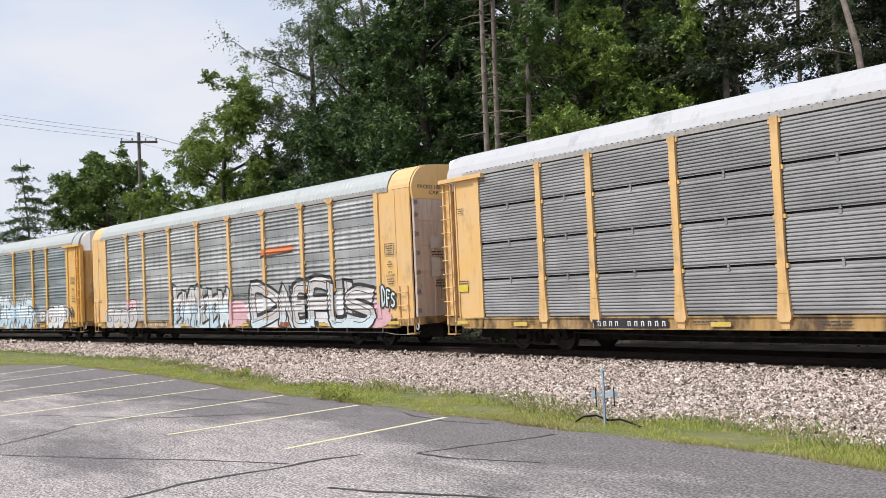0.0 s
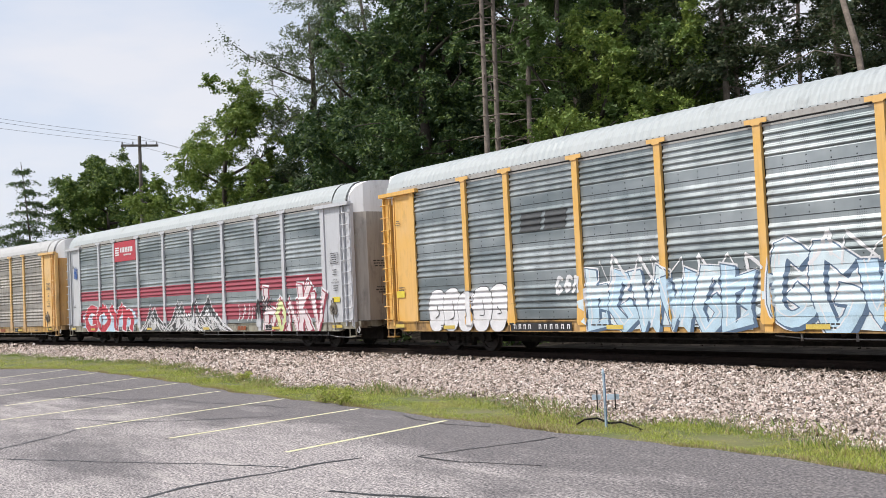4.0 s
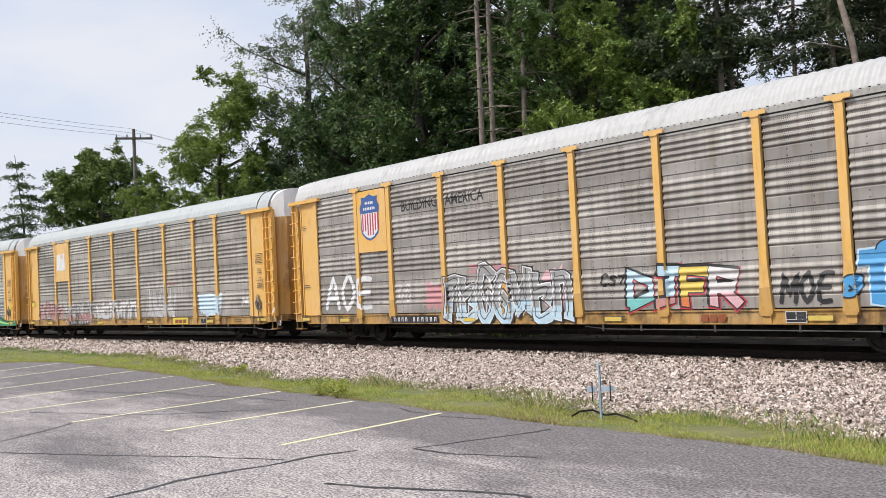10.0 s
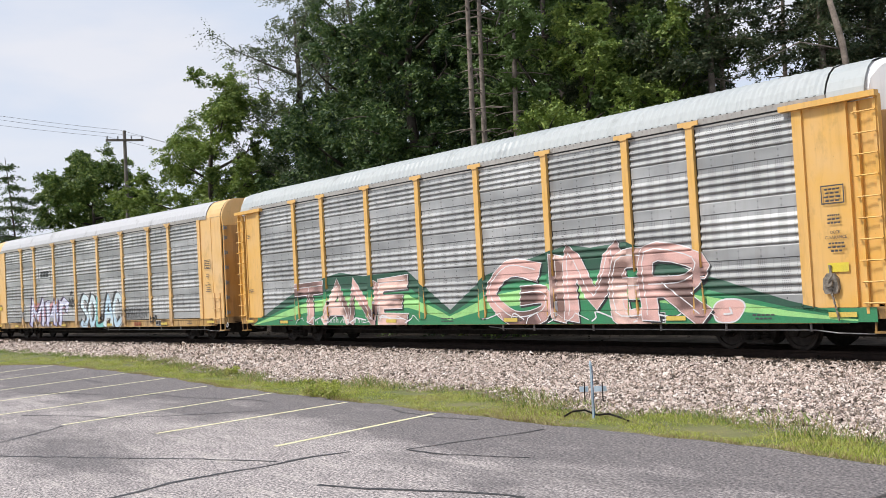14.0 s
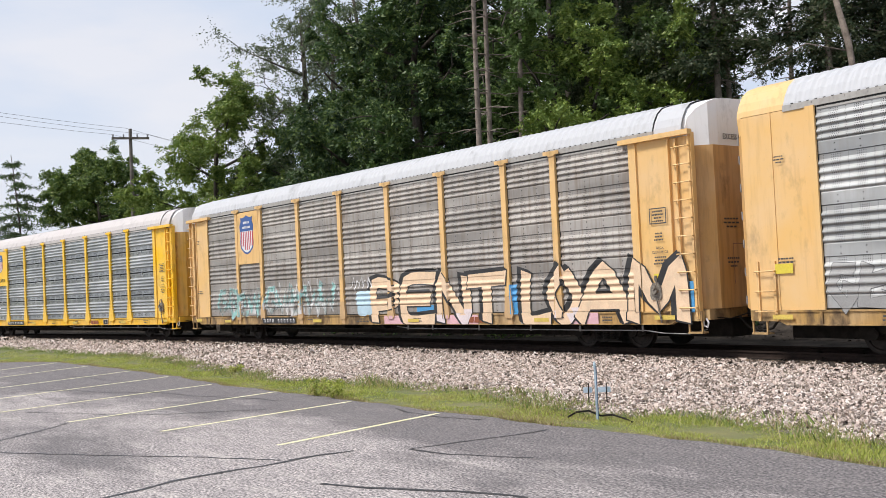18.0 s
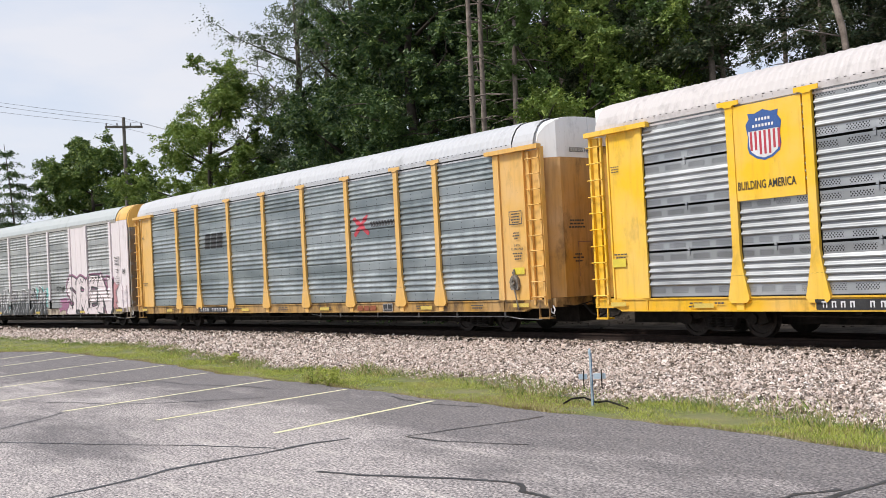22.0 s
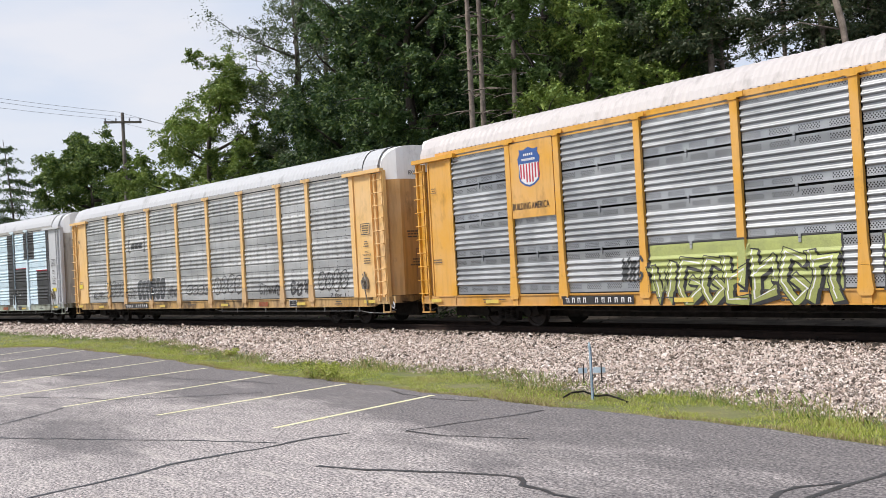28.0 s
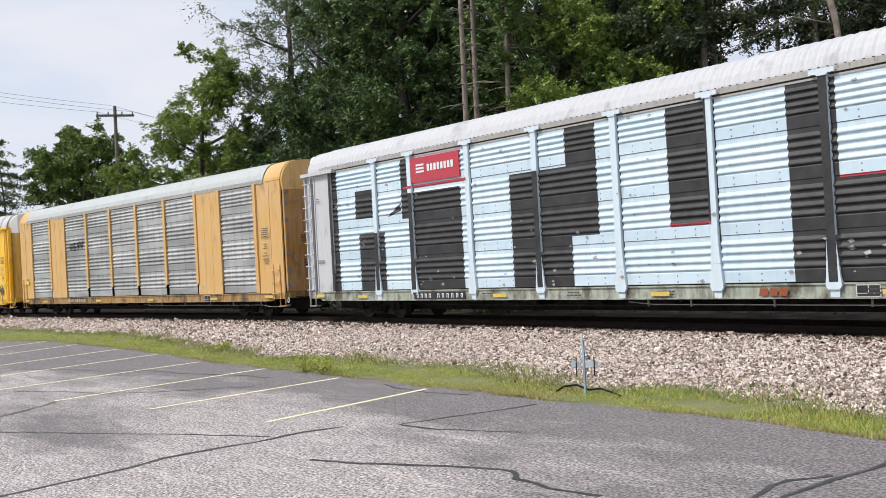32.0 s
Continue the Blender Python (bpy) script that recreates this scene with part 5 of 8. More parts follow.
def post_reach(z, flare):
    return 0.095 if z > 1.85 else 0.095 + (flare - 0.095) * min(1.0, (1.85 - z) / 0.85)


def side_depth(x, z, style, flare, full, wide):
    """How far the near side stands out at x, z."""
    if z < SILL_HI:
        return 0.087 if z > 0.80 and not wide and any(abs(x - p) < flare + 0.003 for p in POSTS[1:-1]) else 0.052
    if abs(x) > 11.44:
        return 0.072 if abs(x) < 11.66 else (0.052 if full else 0.047)
    for i, p in enumerate(POSTS):
        if abs(x - p) < (0.11 if wide else post_reach(z, flare)):
            return 0.087
    if wide and (POSTS[1] < x < POSTS[2] or POSTS[7] < x < POSTS[8]):
        return 0.044
    zs = PROFILES[style]
    for (z0, d0), (z1, d1) in zip(zs, zs[1:]):
        if z0 <= z <= z1:
            d = d0 + (d1 - d0) * (z - z0) / max(z1 - z0, 1e-6)
            return max(d, 0.0)
    return 0.03


def clipped(poly, axis, level, above):
    """The part of a convex outline above or below a level of one coordinate."""
    out, n = [], len(poly)
    for i in range(n):
        p, q = poly[i], poly[(i + 1) % n]
        a, b = (p[axis] - level, q[axis] - level) if above else (level - p[axis], level - q[axis])
        if a >= 0:
            out.append(p)
        if a * b < 0:
            t = a / (a - b)
            out.append((p[0] + (q[0] - p[0]) * t, p[1] + (q[1] - p[1]) * t))
    return out


def banded(poly, axis, cuts):
    """A convex outline cut into bands."""
    lo, hi, out = min(p[axis] for p in poly), max(p[axis] for p in poly), []
    for c in cuts:
        if lo + 1e-4 < c < hi - 1e-4:
            low = clipped(poly, axis, c, False)
            if len(low) > 2:
                out.append(low)
            poly = clipped(poly, axis, c, True)
            if len(poly) < 3:
                return out
    return out + [poly]


CUTS_X = {}


def decal(k, polys, material, layer, name="graffiti", label="", lies_flat=False):
    """Paint on the near side of car k: outlines in x, z, laid over ridges, posts and sill."""
    c = ROSTER[k]
    style, flare, full, wide = c["style"], c.get("flare", 0.17), c.get("full", False), c.get("wide", False)
    simple = []
    for i, poly in enumerate(polys):
        if len(poly) <= 4:
            simple.append((i % 9, list(poly)))
        else:
            for t in tessellate_polygon([[Vector((x, z, 0)) for x, z in poly]]):
                simple.append((i % 9, [poly[a] for a in t]))
    if not lies_flat:
        simple = [(n, clipped(p, 1, 0.63, True)) for n, p in simple]
        simple = [(n, p) for n, p in simple if len(p) > 2]
    if not simple:
        return None
    if (style, flare, wide) not in CUTS_X:
        xs = [s * x for x in (11.44, 11.66) for s in (-1, 1)]
        for p in POSTS:
            for r in (0.11,) if wide else (0.095, flare + 0.004):
                xs += [p - r, p + r]
        CUTS_X[style, flare, wide] = sorted(xs), sorted({0.80, SILL_HI, *(p[0] for p in PROFILES[style])})
    cuts_x, cuts_z = CUTS_X[style, flare, wide]
    base, verts, faces, index = 0.003 + 0.0042 * layer, [], [], {}
    for n, poly in simple:
        for strip in ([poly] if lies_flat else banded(poly, 1, cuts_z)):
            for q in ([strip] if lies_flat else banded(strip, 0, cuts_x)):
                cx, cz = sum(p[0] for p in q) / len(q), sum(p[1] for p in q) / len(q)
                turn = sum(q[a - 1][0] * q[a][1] - q[a][0] * q[a - 1][1] for a in range(len(q)))
                if abs(turn) < 1e-7:
                    continue
                loop = []
                for x, z in q:
                    d = 0.068 if lies_flat else side_depth(x + (cx - x) * 0.001, z + (cz - z) * 0.001, style, flare, full, wide)
                    key = (n, round(x, 4), round(z, 4), round(d, 3))
                    if key not in index:
                        index[key] = len(verts)
                        verts.append((x, -SIDE - round(d, 3) - base - n * 0.0001, z))
                    loop.append(index[key])
                loop = [v for a, v in enumerate(loop) if v != loop[a - 1]]
                if len(set(loop)) > 2 and len(set(loop)) == len(loop):
                    faces.append(loop if turn > 0 else loop[::-1])
    me = bpy.data.meshes.new(name)
    me.from_pydata(verts, [], faces)
    me.materials.append(material)
    ob = new(name, me)
    ob.parent = CARS[k]
    return tagged(ob, label)


def ribbon(pts, w, taper=False):
    """Outline of a fat stroke with round ends: pieces that don't overlap."""
    pts = [Vector(p) for p in pts]
    out, left, right = [], [], []
    n = len(pts)
    for i, p in enumerate(pts):
        d = (pts[min(i + 1, n - 1)] - pts[max(i - 1, 0)])
        d = d.normalized() if d.length > 1e-9 else Vector((1, 0))
        q = Vector((-d.y, d.x))
        if 0 < i < n - 1:
            a, b = (pts[i] - pts[i - 1]).normalized(), (pts[i + 1] - pts[i]).normalized()
            m = min(1.7, 1 / max(0.45, math.cos(a.angle(b, 0) / 2)))
        else:
            m = 1
        r = w * m * (0.35 + 0.65 * (1 - i / (n - 1)) if taper else 1)
        left.append(p + q * r), right.append(p - q * r)
    for i in range(n - 1):
        out.append([left[i], left[i + 1], right[i + 1], right[i]])
    for p, d in ((pts[0], pts[0] - pts[1]), (pts[-1], pts[-1] - pts[-2])):
        d = d.normalized()
        r = w * (0.35 if taper and p is pts[-1] else 1)
        q = Vector((-d.y, d.x))
        out.append([p + q * (r * math.cos(a)) + d * (r * 0.7 * math.sin(a)) for a in (math.pi * j / 5 for j in range(6))])
    return [[(v.x, v.y) for v in poly] for poly in out]


def curve(pts, n=4):
    """Rounded line through points."""
    if len(pts) < 3:
        return pts
    p, out = [pts[0]] + list(pts) + [pts[-1]], []
    for i in range(1, len(p) - 2):
        for j in range(n):
            t = j / n
            out.append(tuple(0.5 * (2 * p[i][a] + (p[i + 1][a] - p[i - 1][a]) * t + (2 * p[i - 1][a] - 5 * p[i][a] + 4 * p[i + 1][a] - p[i + 2][a]) * t * t
                                    + (3 * p[i][a] - p[i - 1][a] - 3 * p[i + 1][a] + p[i + 2][a]) * t ** 3) for a in (0, 1)))
    out.append(tuple(pts[-1]))
    return out


GLYPHS = {
    "A": [[(0.02, 0), (0.5, 1), (0.98, 0)], [(0.24, 0.36), (0.76, 0.36)]], "B": [[(0.1, 0), (0.1, 1), (0.8, 0.85), (0.15, 0.52), (0.95, 0.25), (0.1, 0)]],
    "C": [[(0.95, 0.85), (0.5, 1), (0.05, 0.5), (0.5, 0), (0.95, 0.15)]], "D": [[(0.1, 0), (0.1, 1), (0.9, 0.7), (0.9, 0.3), (0.1, 0)]],
    "E": [[(0.9, 1), (0.1, 0.95), (0.1, 0.05), (0.9, 0)], [(0.1, 0.5), (0.75, 0.5)]], "G": [[(0.9, 0.9), (0.4, 1), (0.05, 0.5), (0.4, 0), (0.95, 0.1), (0.95, 0.45), (0.6, 0.45)]],
    "H": [[(0.1, 0), (0.1, 1)], [(0.9, 0), (0.9, 1)], [(0.1, 0.5), (0.9, 0.5)]], "I": [[(0.5, 0), (0.5, 1)]], "K": [[(0.1, 0), (0.1, 1)], [(0.9, 1), (0.15, 0.5), (0.9, 0)]],
    "L": [[(0.1, 1), (0.1, 0.02), (0.9, 0)]], "M": [[(0.0, 0), (0.08, 1), (0.5, 0.3), (0.92, 1), (1, 0)]], "N": [[(0.05, 0), (0.1, 1), (0.9, 0), (0.95, 1)]],
    "O": [[(0.5, 1), (0.05, 0.55), (0.45, 0), (0.95, 0.45), (0.55, 0.98)]], "P": [[(0.1, 0), (0.1, 1), (0.9, 0.85), (0.8, 0.5), (0.15, 0.42)]],
    "R": [[(0.1, 0), (0.1, 1), (0.9, 0.85), (0.75, 0.52), (0.15, 0.48)], [(0.4, 0.5), (0.95, 0)]], "S": [[(0.9, 0.88), (0.4, 1), (0.1, 0.72), (0.85, 0.35), (0.6, 0), (0.05, 0.1)]],
    "T": [[(0, 0.95), (1, 1)], [(0.5, 0.95), (0.48, 0)]], "U": [[(0.05, 1), (0.1, 0.15), (0.5, 0), (0.9, 0.15), (0.95, 1)]], "Y": [[(0.02, 1), (0.5, 0.5)], [(0.98, 1), (0.5, 0.5), (0.5, 0)]],
    "F": [[(0.12, 0), (0.1, 1), (0.95, 0.95)], [(0.1, 0.52), (0.75, 0.52)]], "J": [[(0.25, 1), (0.95, 0.97)], [(0.65, 0.97), (0.65, 0.15), (0.1, 0.05)]], "V": [[(0.0, 1), (0.5, 0), (1.0, 1)]],
    "Z": [[(0.05, 1), (0.95, 0.97), (0.05, 0.03), (0.95, 0)]], "b": [[(0.1, 1), (0.12, 0.05), (0.7, 0.05), (0.85, 0.4), (0.15, 0.5)]], "r": [[(0.15, 0), (0.15, 0.95)], [(0.15, 0.75), (0.55, 1.0), (0.95, 0.8), (0.8, 0.6)]],
    "h": [[(0.1, 0), (0.1, 1)], [(0.1, 0.5), (0.55, 0.75), (0.9, 0.5), (0.85, 0)]], "1": [[(0.2, 0.85), (0.6, 1), (0.6, 0)]],
    "4": [[(0.75, 0), (0.75, 1), (0.05, 0.38), (1, 0.38)]],
}


def odd_glyph(rng):
    """A letter-like figure that spells nothing."""
    kind = rng.randrange(4)
    j = lambda a: a + rng.uniform(-0.1, 0.1)
    if kind == 0:
        return [[(j(0.1), 0), (j(0.2), j(0.6)), (j(0.1), 1)], [(j(0.2), j(0.8)), (j(0.8), j(0.9)), (j(0.8), j(0.4)), (j(0.9), 0)]]
    if kind == 1:
        return [[(j(0.9), j(0.9)), (j(0.3), j(1.0)), (j(0.1), j(0.4)), (j(0.5), j(0.0)), (j(1.0), j(0.3)), (j(0.5), j(0.5))]]
    if kind == 2:
        return [[(j(0.0), j(0.9)), (j(0.3), j(0.1)), (j(0.55), j(0.8)), (j(0.7), j(0.05)), (j(1.0), j(1.0))]]
    return [[(j(0.1), 1), (j(0.1), 0), (j(0.9), j(0.1))], [(j(0.1), j(0.55)), (j(0.9), j(0.75)), (j(0.75), j(0.3))]]


def word_strokes(word, x0, x1, z0, z1, rng, lean=0.0, wild=0.06, slope=0.0, each=False):
    """Strokes of a word, or of that many odd figures, filling a box; each: letter by letter."""
    n = len(word) if isinstance(word, str) else word
    cell, out = (x1 - x0) / n, []
    for i in range(n):
        if isinstance(word, str) and word[i] == " ":
            continue
        g = GLYPHS[word[i]] if isinstance(word, str) else odd_glyph(rng)
        a, h0, h1 = x0 + cell * (i + 0.10), z0 + rng.uniform(0, wild) * (z1 - z0), z1 - rng.uniform(0, 2 * wild) * (z1 - z0)
        mine = []
        for s in g:
            pts = [(a + cell * 0.80 * u + lean * v + rng.uniform(-wild, wild) * cell * 0.4, h0 + (h1 - h0) * v + slope * (a - x0)) for u, v in s]
            mine.append(pts)
        out += [mine] if each else mine
    return out


def flared(pts, w, grow, flare, cut=0.25):
    """A fat stroke that widens towards slanted ends; grow: how far it swells all round."""
    pts = [Vector(p) for p in pts]
    n, left, right = len(pts), [], []
    for i, p in enumerate(pts):
        d = pts[min(i + 1, n - 1)] - pts[max(i - 1, 0)]
        d = d.normalized() if d.length > 1e-9 else Vector((1, 0))
        q, m = Vector((-d.y, d.x)), 1.0
        if 0 < i < n - 1:
            a, b = (p - pts[i - 1]), (pts[i + 1] - p)
            m = min(1.6, 1 / max(0.5, math.cos(a.angle(b, 0) / 2)))
        r = (w * (1 + flare * abs(2 * i / (n - 1) - 1) ** 2)) * m + grow
        out = Vector((0, 0)) if 0 < i < n - 1 else d * ((0.35 * w + grow) * (1 if i else -1))
        tilt = d * (cut * w if i in (0, n - 1) else 0)
        left.append(p + q * r + out + tilt), right.append(p - q * r + out - tilt)
    quads = [[left[i], left[i + 1], right[i + 1], right[i]] for i in range(n - 1)]
    return [[(v.x, v.y) for v in f] for f in quads]


def graf(k, word, x0, x1, z0, z1, fat, fill, line, ow=0.05, fill2=None, split=0.42, shadow=None, off=(-0.09, 0.05), rim=None, flare=0.3, seed=1, soft=True, wild=0.12, lean=0.0,
         overlap=0.10, shine=None, cells=None, tops=None, label=""):
    """A sprayed piece of fat, overlapping letters: rim, thrown shade, outline, one or two tones of fill, thin highlights. A number in place of a word gives odd figures."""
    rng, fat = random.Random(seed), fat * 0.62
    n = len(word) if isinstance(word, str) else word
    fills, fills2 = (f if isinstance(f, (list, tuple)) else [f] for f in (fill, fill2))
    step, made = (x1 - x0) / n, []
    for i in range(n):
        a, b = cells[i] if cells else (x0 + step * (i - overlap), x0 + step * (i + 1 + overlap))
        g = GLYPHS[word[i]] if isinstance(word, str) else odd_glyph(rng)
        top = (tops[i] if tops else z1 - rng.uniform(0, wild) * (z1 - z0))
        lo, a, b, top = z0 + fat * 0.8, a + fat, b - fat, top - fat * 0.8
        tilt, sway = rng.uniform(-wild, wild) * 0.6 + lean, rng.uniform(-wild, wild) * 0.5
        strokes = []
        for s in g:
            pts = [(a + (b - a) * u + tilt * v * (b - a) + sway * math.sin(3 * v) * (b - a) * 0.5 + rng.uniform(-1, 1) * wild * 0.25 * (b - a), lo + (top - lo) * v) for u, v in s]
            strokes.append(curve(pts, 4) if soft and len(pts) > 2 else pts)
        made.append(strokes)
    if rim:
        decal(k, [p for f in made for s in f for p in flared(s, fat, ow * 2.3, flare)], rim, 0.3, "graffiti_glow", "thin sprayed rim round the letters")
    for i, f in enumerate(made):
        up = 0.5 * i
        if shadow:
            decal(k, [[(x + off[0] * m, z + off[1] * m) for x, z in p] for m in (1.0, 0.5) for s in f for p in flared(s, fat, ow, flare)], shadow, 0.5 + up, "letter_shade", "dark thrown shade of a graffiti letter")
        decal(k, [p for s in f for p in flared(s, fat, ow, flare)], line, 0.8 + up, "letter_outline", label)
        body = [p for s in f for p in flared(s, fat, 0.0, flare)]
        decal(k, body, fills[i % len(fills)], 1.1 + up, "letter_fill", "filled graffiti letter")
        if fill2:
            low = [c for c in (clipped(p, 1, z0 + (z1 - z0) * (split + rng.uniform(-0.08, 0.08)), False) for p in body) if len(c) > 2]
            if low:
                decal(k, low, fills2[i % len(fills2)], 1.22 + up, "letter_fill", "second tone of a graffiti letter")
        if shine:
            lines = [q for s in f for q in ribbon([(x - fat * 0.45, z + fat * 0.35) for x, z in s], 0.014)]
            tagged(decal(k, lines, shine, 1.36 + up, "graffiti_line", "thin highlights in the letters"), kind="stuff")


def words(k, text, x0, x1, z0, z1, col, label="small sprayed words"):
    decal(k, letters(text, x0, x1, z0, z1), col, 2.4, "lettering", label)


def bubbles(k, n, x0, x1, z0, z1, fill, line, seed=1, lw=0.035, label="white bubble graffiti with dark outlines"):
    """Swollen, leaning bubble shapes that overlap, each drawn round with a thin line."""
    rng = random.Random(seed)
    cell = (x1 - x0) / n
    for i in range(n):
        cx, w, top = x0 + cell * (i + 0.5), cell * rng.uniform(0.60, 0.70), z1 - rng.uniform(0, 0.14) * (z1 - z0)
        pts = []
        for j in range(18):
            t = 2 * math.pi * j / 18
            c, s_ = math.cos(t), math.sin(t)
            x = cx + w * math.copysign(abs(c) ** 0.75, c) * (0.86 if s_ < 0 else 1.0)
            z = (z0 + top) / 2 + (top - z0) / 2 * math.copysign(abs(s_) ** 0.7, s_)
            pts.append((x + 0.06 * s_, z))
        mid = (cx, (z0 + top) / 2)
        fan = lambda g: [[mid] + [(mid[0] + (p[0] - mid[0]) * (1 + g / w), mid[1] + (p[1] - mid[1]) * (1 + g * 2 / (top - z0))) for p in (pts[q], pts[(q + 1) % 18])] for q in range(18)]
        decal(k, fan(lw), line, 1.0 + 0.7 * (i % 4), "bubble_outline", label)
        decal(k, fan(0.0), fill, 1.35 + 0.7 * (i % 4), "bubble_fill", "filled graffiti bubble")
        inner = [(cx + w * rng.uniform(-0.35, -0.1), z0 + (top - z0) * rng.uniform(0.25, 0.4)), (cx + w * rng.uniform(0.1, 0.3), z0 + (top - z0) * rng.uniform(0.3, 0.5)), (cx + w * rng.uniform(-0.2, 0.2), z0 + (top - z0) * rng.uniform(0.5, 0.7))]
        decal(k, ribbon(curve(inner, 3), lw * 0.6), line, 4.4, "graffiti_line", "thin sprayed line")


def loops(k, n, x0, x1, z0, z1, line, seed, lw=0.02, label="thin black outlines of bubble letters"):
    """Rounded outlines drawn with one thin line, unfilled."""
    rng = random.Random(seed)
    cell, out = (x1 - x0) / n, []
    for i in range(n):
        cx, w, top, lo = x0 + cell * (i + 0.5), cell * rng.uniform(0.46, 0.58), z1 - rng.uniform(0, 0.15) * (z1 - z0), z0 + rng.uniform(0, 0.12) * (z1 - z0)
        ring = [(cx + w * math.cos(t) * rng.uniform(0.85, 1.05) + 0.05 * math.sin(t), (lo + top) / 2 + (top - lo) / 2 * math.sin(t)) for t in (0.4 + 2 * math.pi * j / 9 for j in range(10))]
        out += ribbon(curve(ring, 3), lw)
        out += ribbon(curve([(cx - w * 0.3, lo + (top - lo) * 0.35), (cx + w * 0.2, lo + (top - lo) * 0.45), (cx + w * 0.1, lo + (top - lo) * 0.75)], 3), lw)
    tagged(decal(k, out, line, 2.6, "graffiti_line", label), kind="stuff")


def peaks(k, tips, z0, body, facets, rim, seed=1, label="jagged black and white graffiti peaks"):
    """Steep sprayed peaks: a dark body, pale facets, a bright thin rim."""
    rng = random.Random(seed)
    for i, (x, z, half) in enumerate(tips):
        h = z - z0
        left = [(x - half, z0), (x - half * 0.55, z0 + h * 0.30), (x - half * 0.22, z0 + h * 0.66)]
        right = [(x + half * 0.20, z0 + h * 0.62), (x + half * 0.6, z0 + h * 0.28), (x + half * 1.1, z0)]
        o = left + [(x, z)] + right
        c = (x, z0 + h * 0.25)
        decal(k, [[c, o[j], o[(j + 1) % len(o)]] for j in range(len(o))], body, 1 + 0.3 * (i % 3), "graffiti_peak", label)
        slivers, lines = [], []
        for _ in range(11):
            u = rng.uniform(-0.6, 0.7)
            bx, bz = x + half * u * 0.9, z0 + h * rng.uniform(0, 0.30)
            tx, tz = x + half * u * 0.25 + rng.uniform(-0.1, 0.1), z0 + h * rng.uniform(0.42, 0.80) * (1 - abs(u) * 0.5)
            d = half * rng.uniform(0.05, 0.16)
            slivers.append([(bx - d, bz), (bx + d, bz + 0.05), (tx, tz)])
            lines += ribbon(curve([(bx + d * 2, bz), ((bx + tx) / 2 + rng.uniform(-0.15, 0.15), (bz + tz) / 2), (tx + 0.05, tz)], 3), 0.014, True)
        for j, f in enumerate(facets):
            tagged(decal(k, slivers[j::len(facets)], f, 2.2 + 0.3 * j, "graffiti_facet", "pale facets of the peaks"), kind="stuff")
        edge = ribbon(curve(o[:4], 3), 0.026) + ribbon(curve(o[3:], 3), 0.026)
        tagged(decal(k, edge + lines, rim, 3.4, "graffiti_line", "thin bright lines round the peaks"), kind="stuff")


def scrawl(k, x0, x1, z0, z1, n, col, seed, w=0.03, label="thin sprayed scrawl"):
    """Quick jagged lines, up and down."""
    rng = random.Random(seed)
    out, c = [], (x1 - x0) / n
    for i in range(n):
        a = x0 + c * i
        pts = [(a + c * rng.uniform(-0.2, 0.3), z0 + rng.uniform(0, 0.15)), (a + c * rng.uniform(0.1, 0.6), z0 + (z1 - z0) * rng.uniform(0.3, 0.6)),
               (a + c * rng.uniform(0.3, 0.9), z0 + (z1 - z0) * rng.uniform(0.7, 1.0)), (a + c * rng.uniform(0.8, 1.3), z0 + (z1 - z0) * rng.uniform(0.2, 0.5))]
        out += ribbon(curve(pts, 3) if i % 2 else pts, w * rng.uniform(0.6, 1.4), i % 3 == 0)
    tagged(decal(k, out, col, 2.6, "graffiti_line", label), kind="stuff")


def tag(k, word, x0, x1, z0, z1, col, seed=3, w=0.03, lean=0.08, label="thin sprayed tag"):
    rng = random.Random(seed)
    tagged(decal(k, [p for s in word_strokes(word, x0, x1, z0, z1, rng, lean, 0.14) for p in ribbon(curve(s, 3), w)], col, 2, "tag", label), kind="stuff")


def patch(k, x0, x1, z0, z1, col, seed, layer=0, rough=0.12, n=22, label="", name="graffiti_patch"):
    """An uneven sprayed area."""
    rng = random.Random(seed)
    cx, cz, rx, rz, out = (x0 + x1) / 2, (z0 + z1) / 2, (x1 - x0) / 2, (z1 - z0) / 2, []
    for i in range(n):
        a = 2 * math.pi * i / n
        s = 1 / max(abs(math.cos(a)), abs(math.sin(a))) ** 0.8 * (1 - rng.uniform(0, rough * 2))
        out.append((cx + rx * math.cos(a) * s, cz + rz * math.sin(a) * s))
    decal(k, [[(cx, cz), out[i], out[(i + 1) % n]] for i in range(n)], col, layer, name, label)


def rect(x0, x1, z0, z1, slant=0.0):
    return [(x0, z0), (x1, z0), (x1 + slant, z1), (x0 + slant, z1)]


def letters(text, x0, x1, z0, z1):
    """Outlines of plain lettering in the built-in font, fitted to a box."""
    cu = bpy.data.curves.new("t", "FONT")
    cu.body, cu.offset, cu.resolution_u = text, 0.012, 2
    ob = bpy.data.objects.new("t", cu)
    scene.collection.objects.link(ob)
    me = bpy.data.meshes.new_from_object(ob)
    pts = [v.co.copy() for v in me.vertices]
    ax, bx = min(p.x for p in pts), max(p.x for p in pts)
    az_, bz = min(p.y for p in pts), max(p.y for p in pts)
    out = [[(x0 + (pts[i].x - ax) / (bx - ax) * (x1 - x0), z0 + (pts[i].y - az_) / (bz - az_) * (z1 - z0)) for i in f.vertices] for f in me.polygons]
    bpy.data.objects.remove(ob)
    bpy.data.meshes.remove(me), bpy.data.curves.remove(cu)
    return out


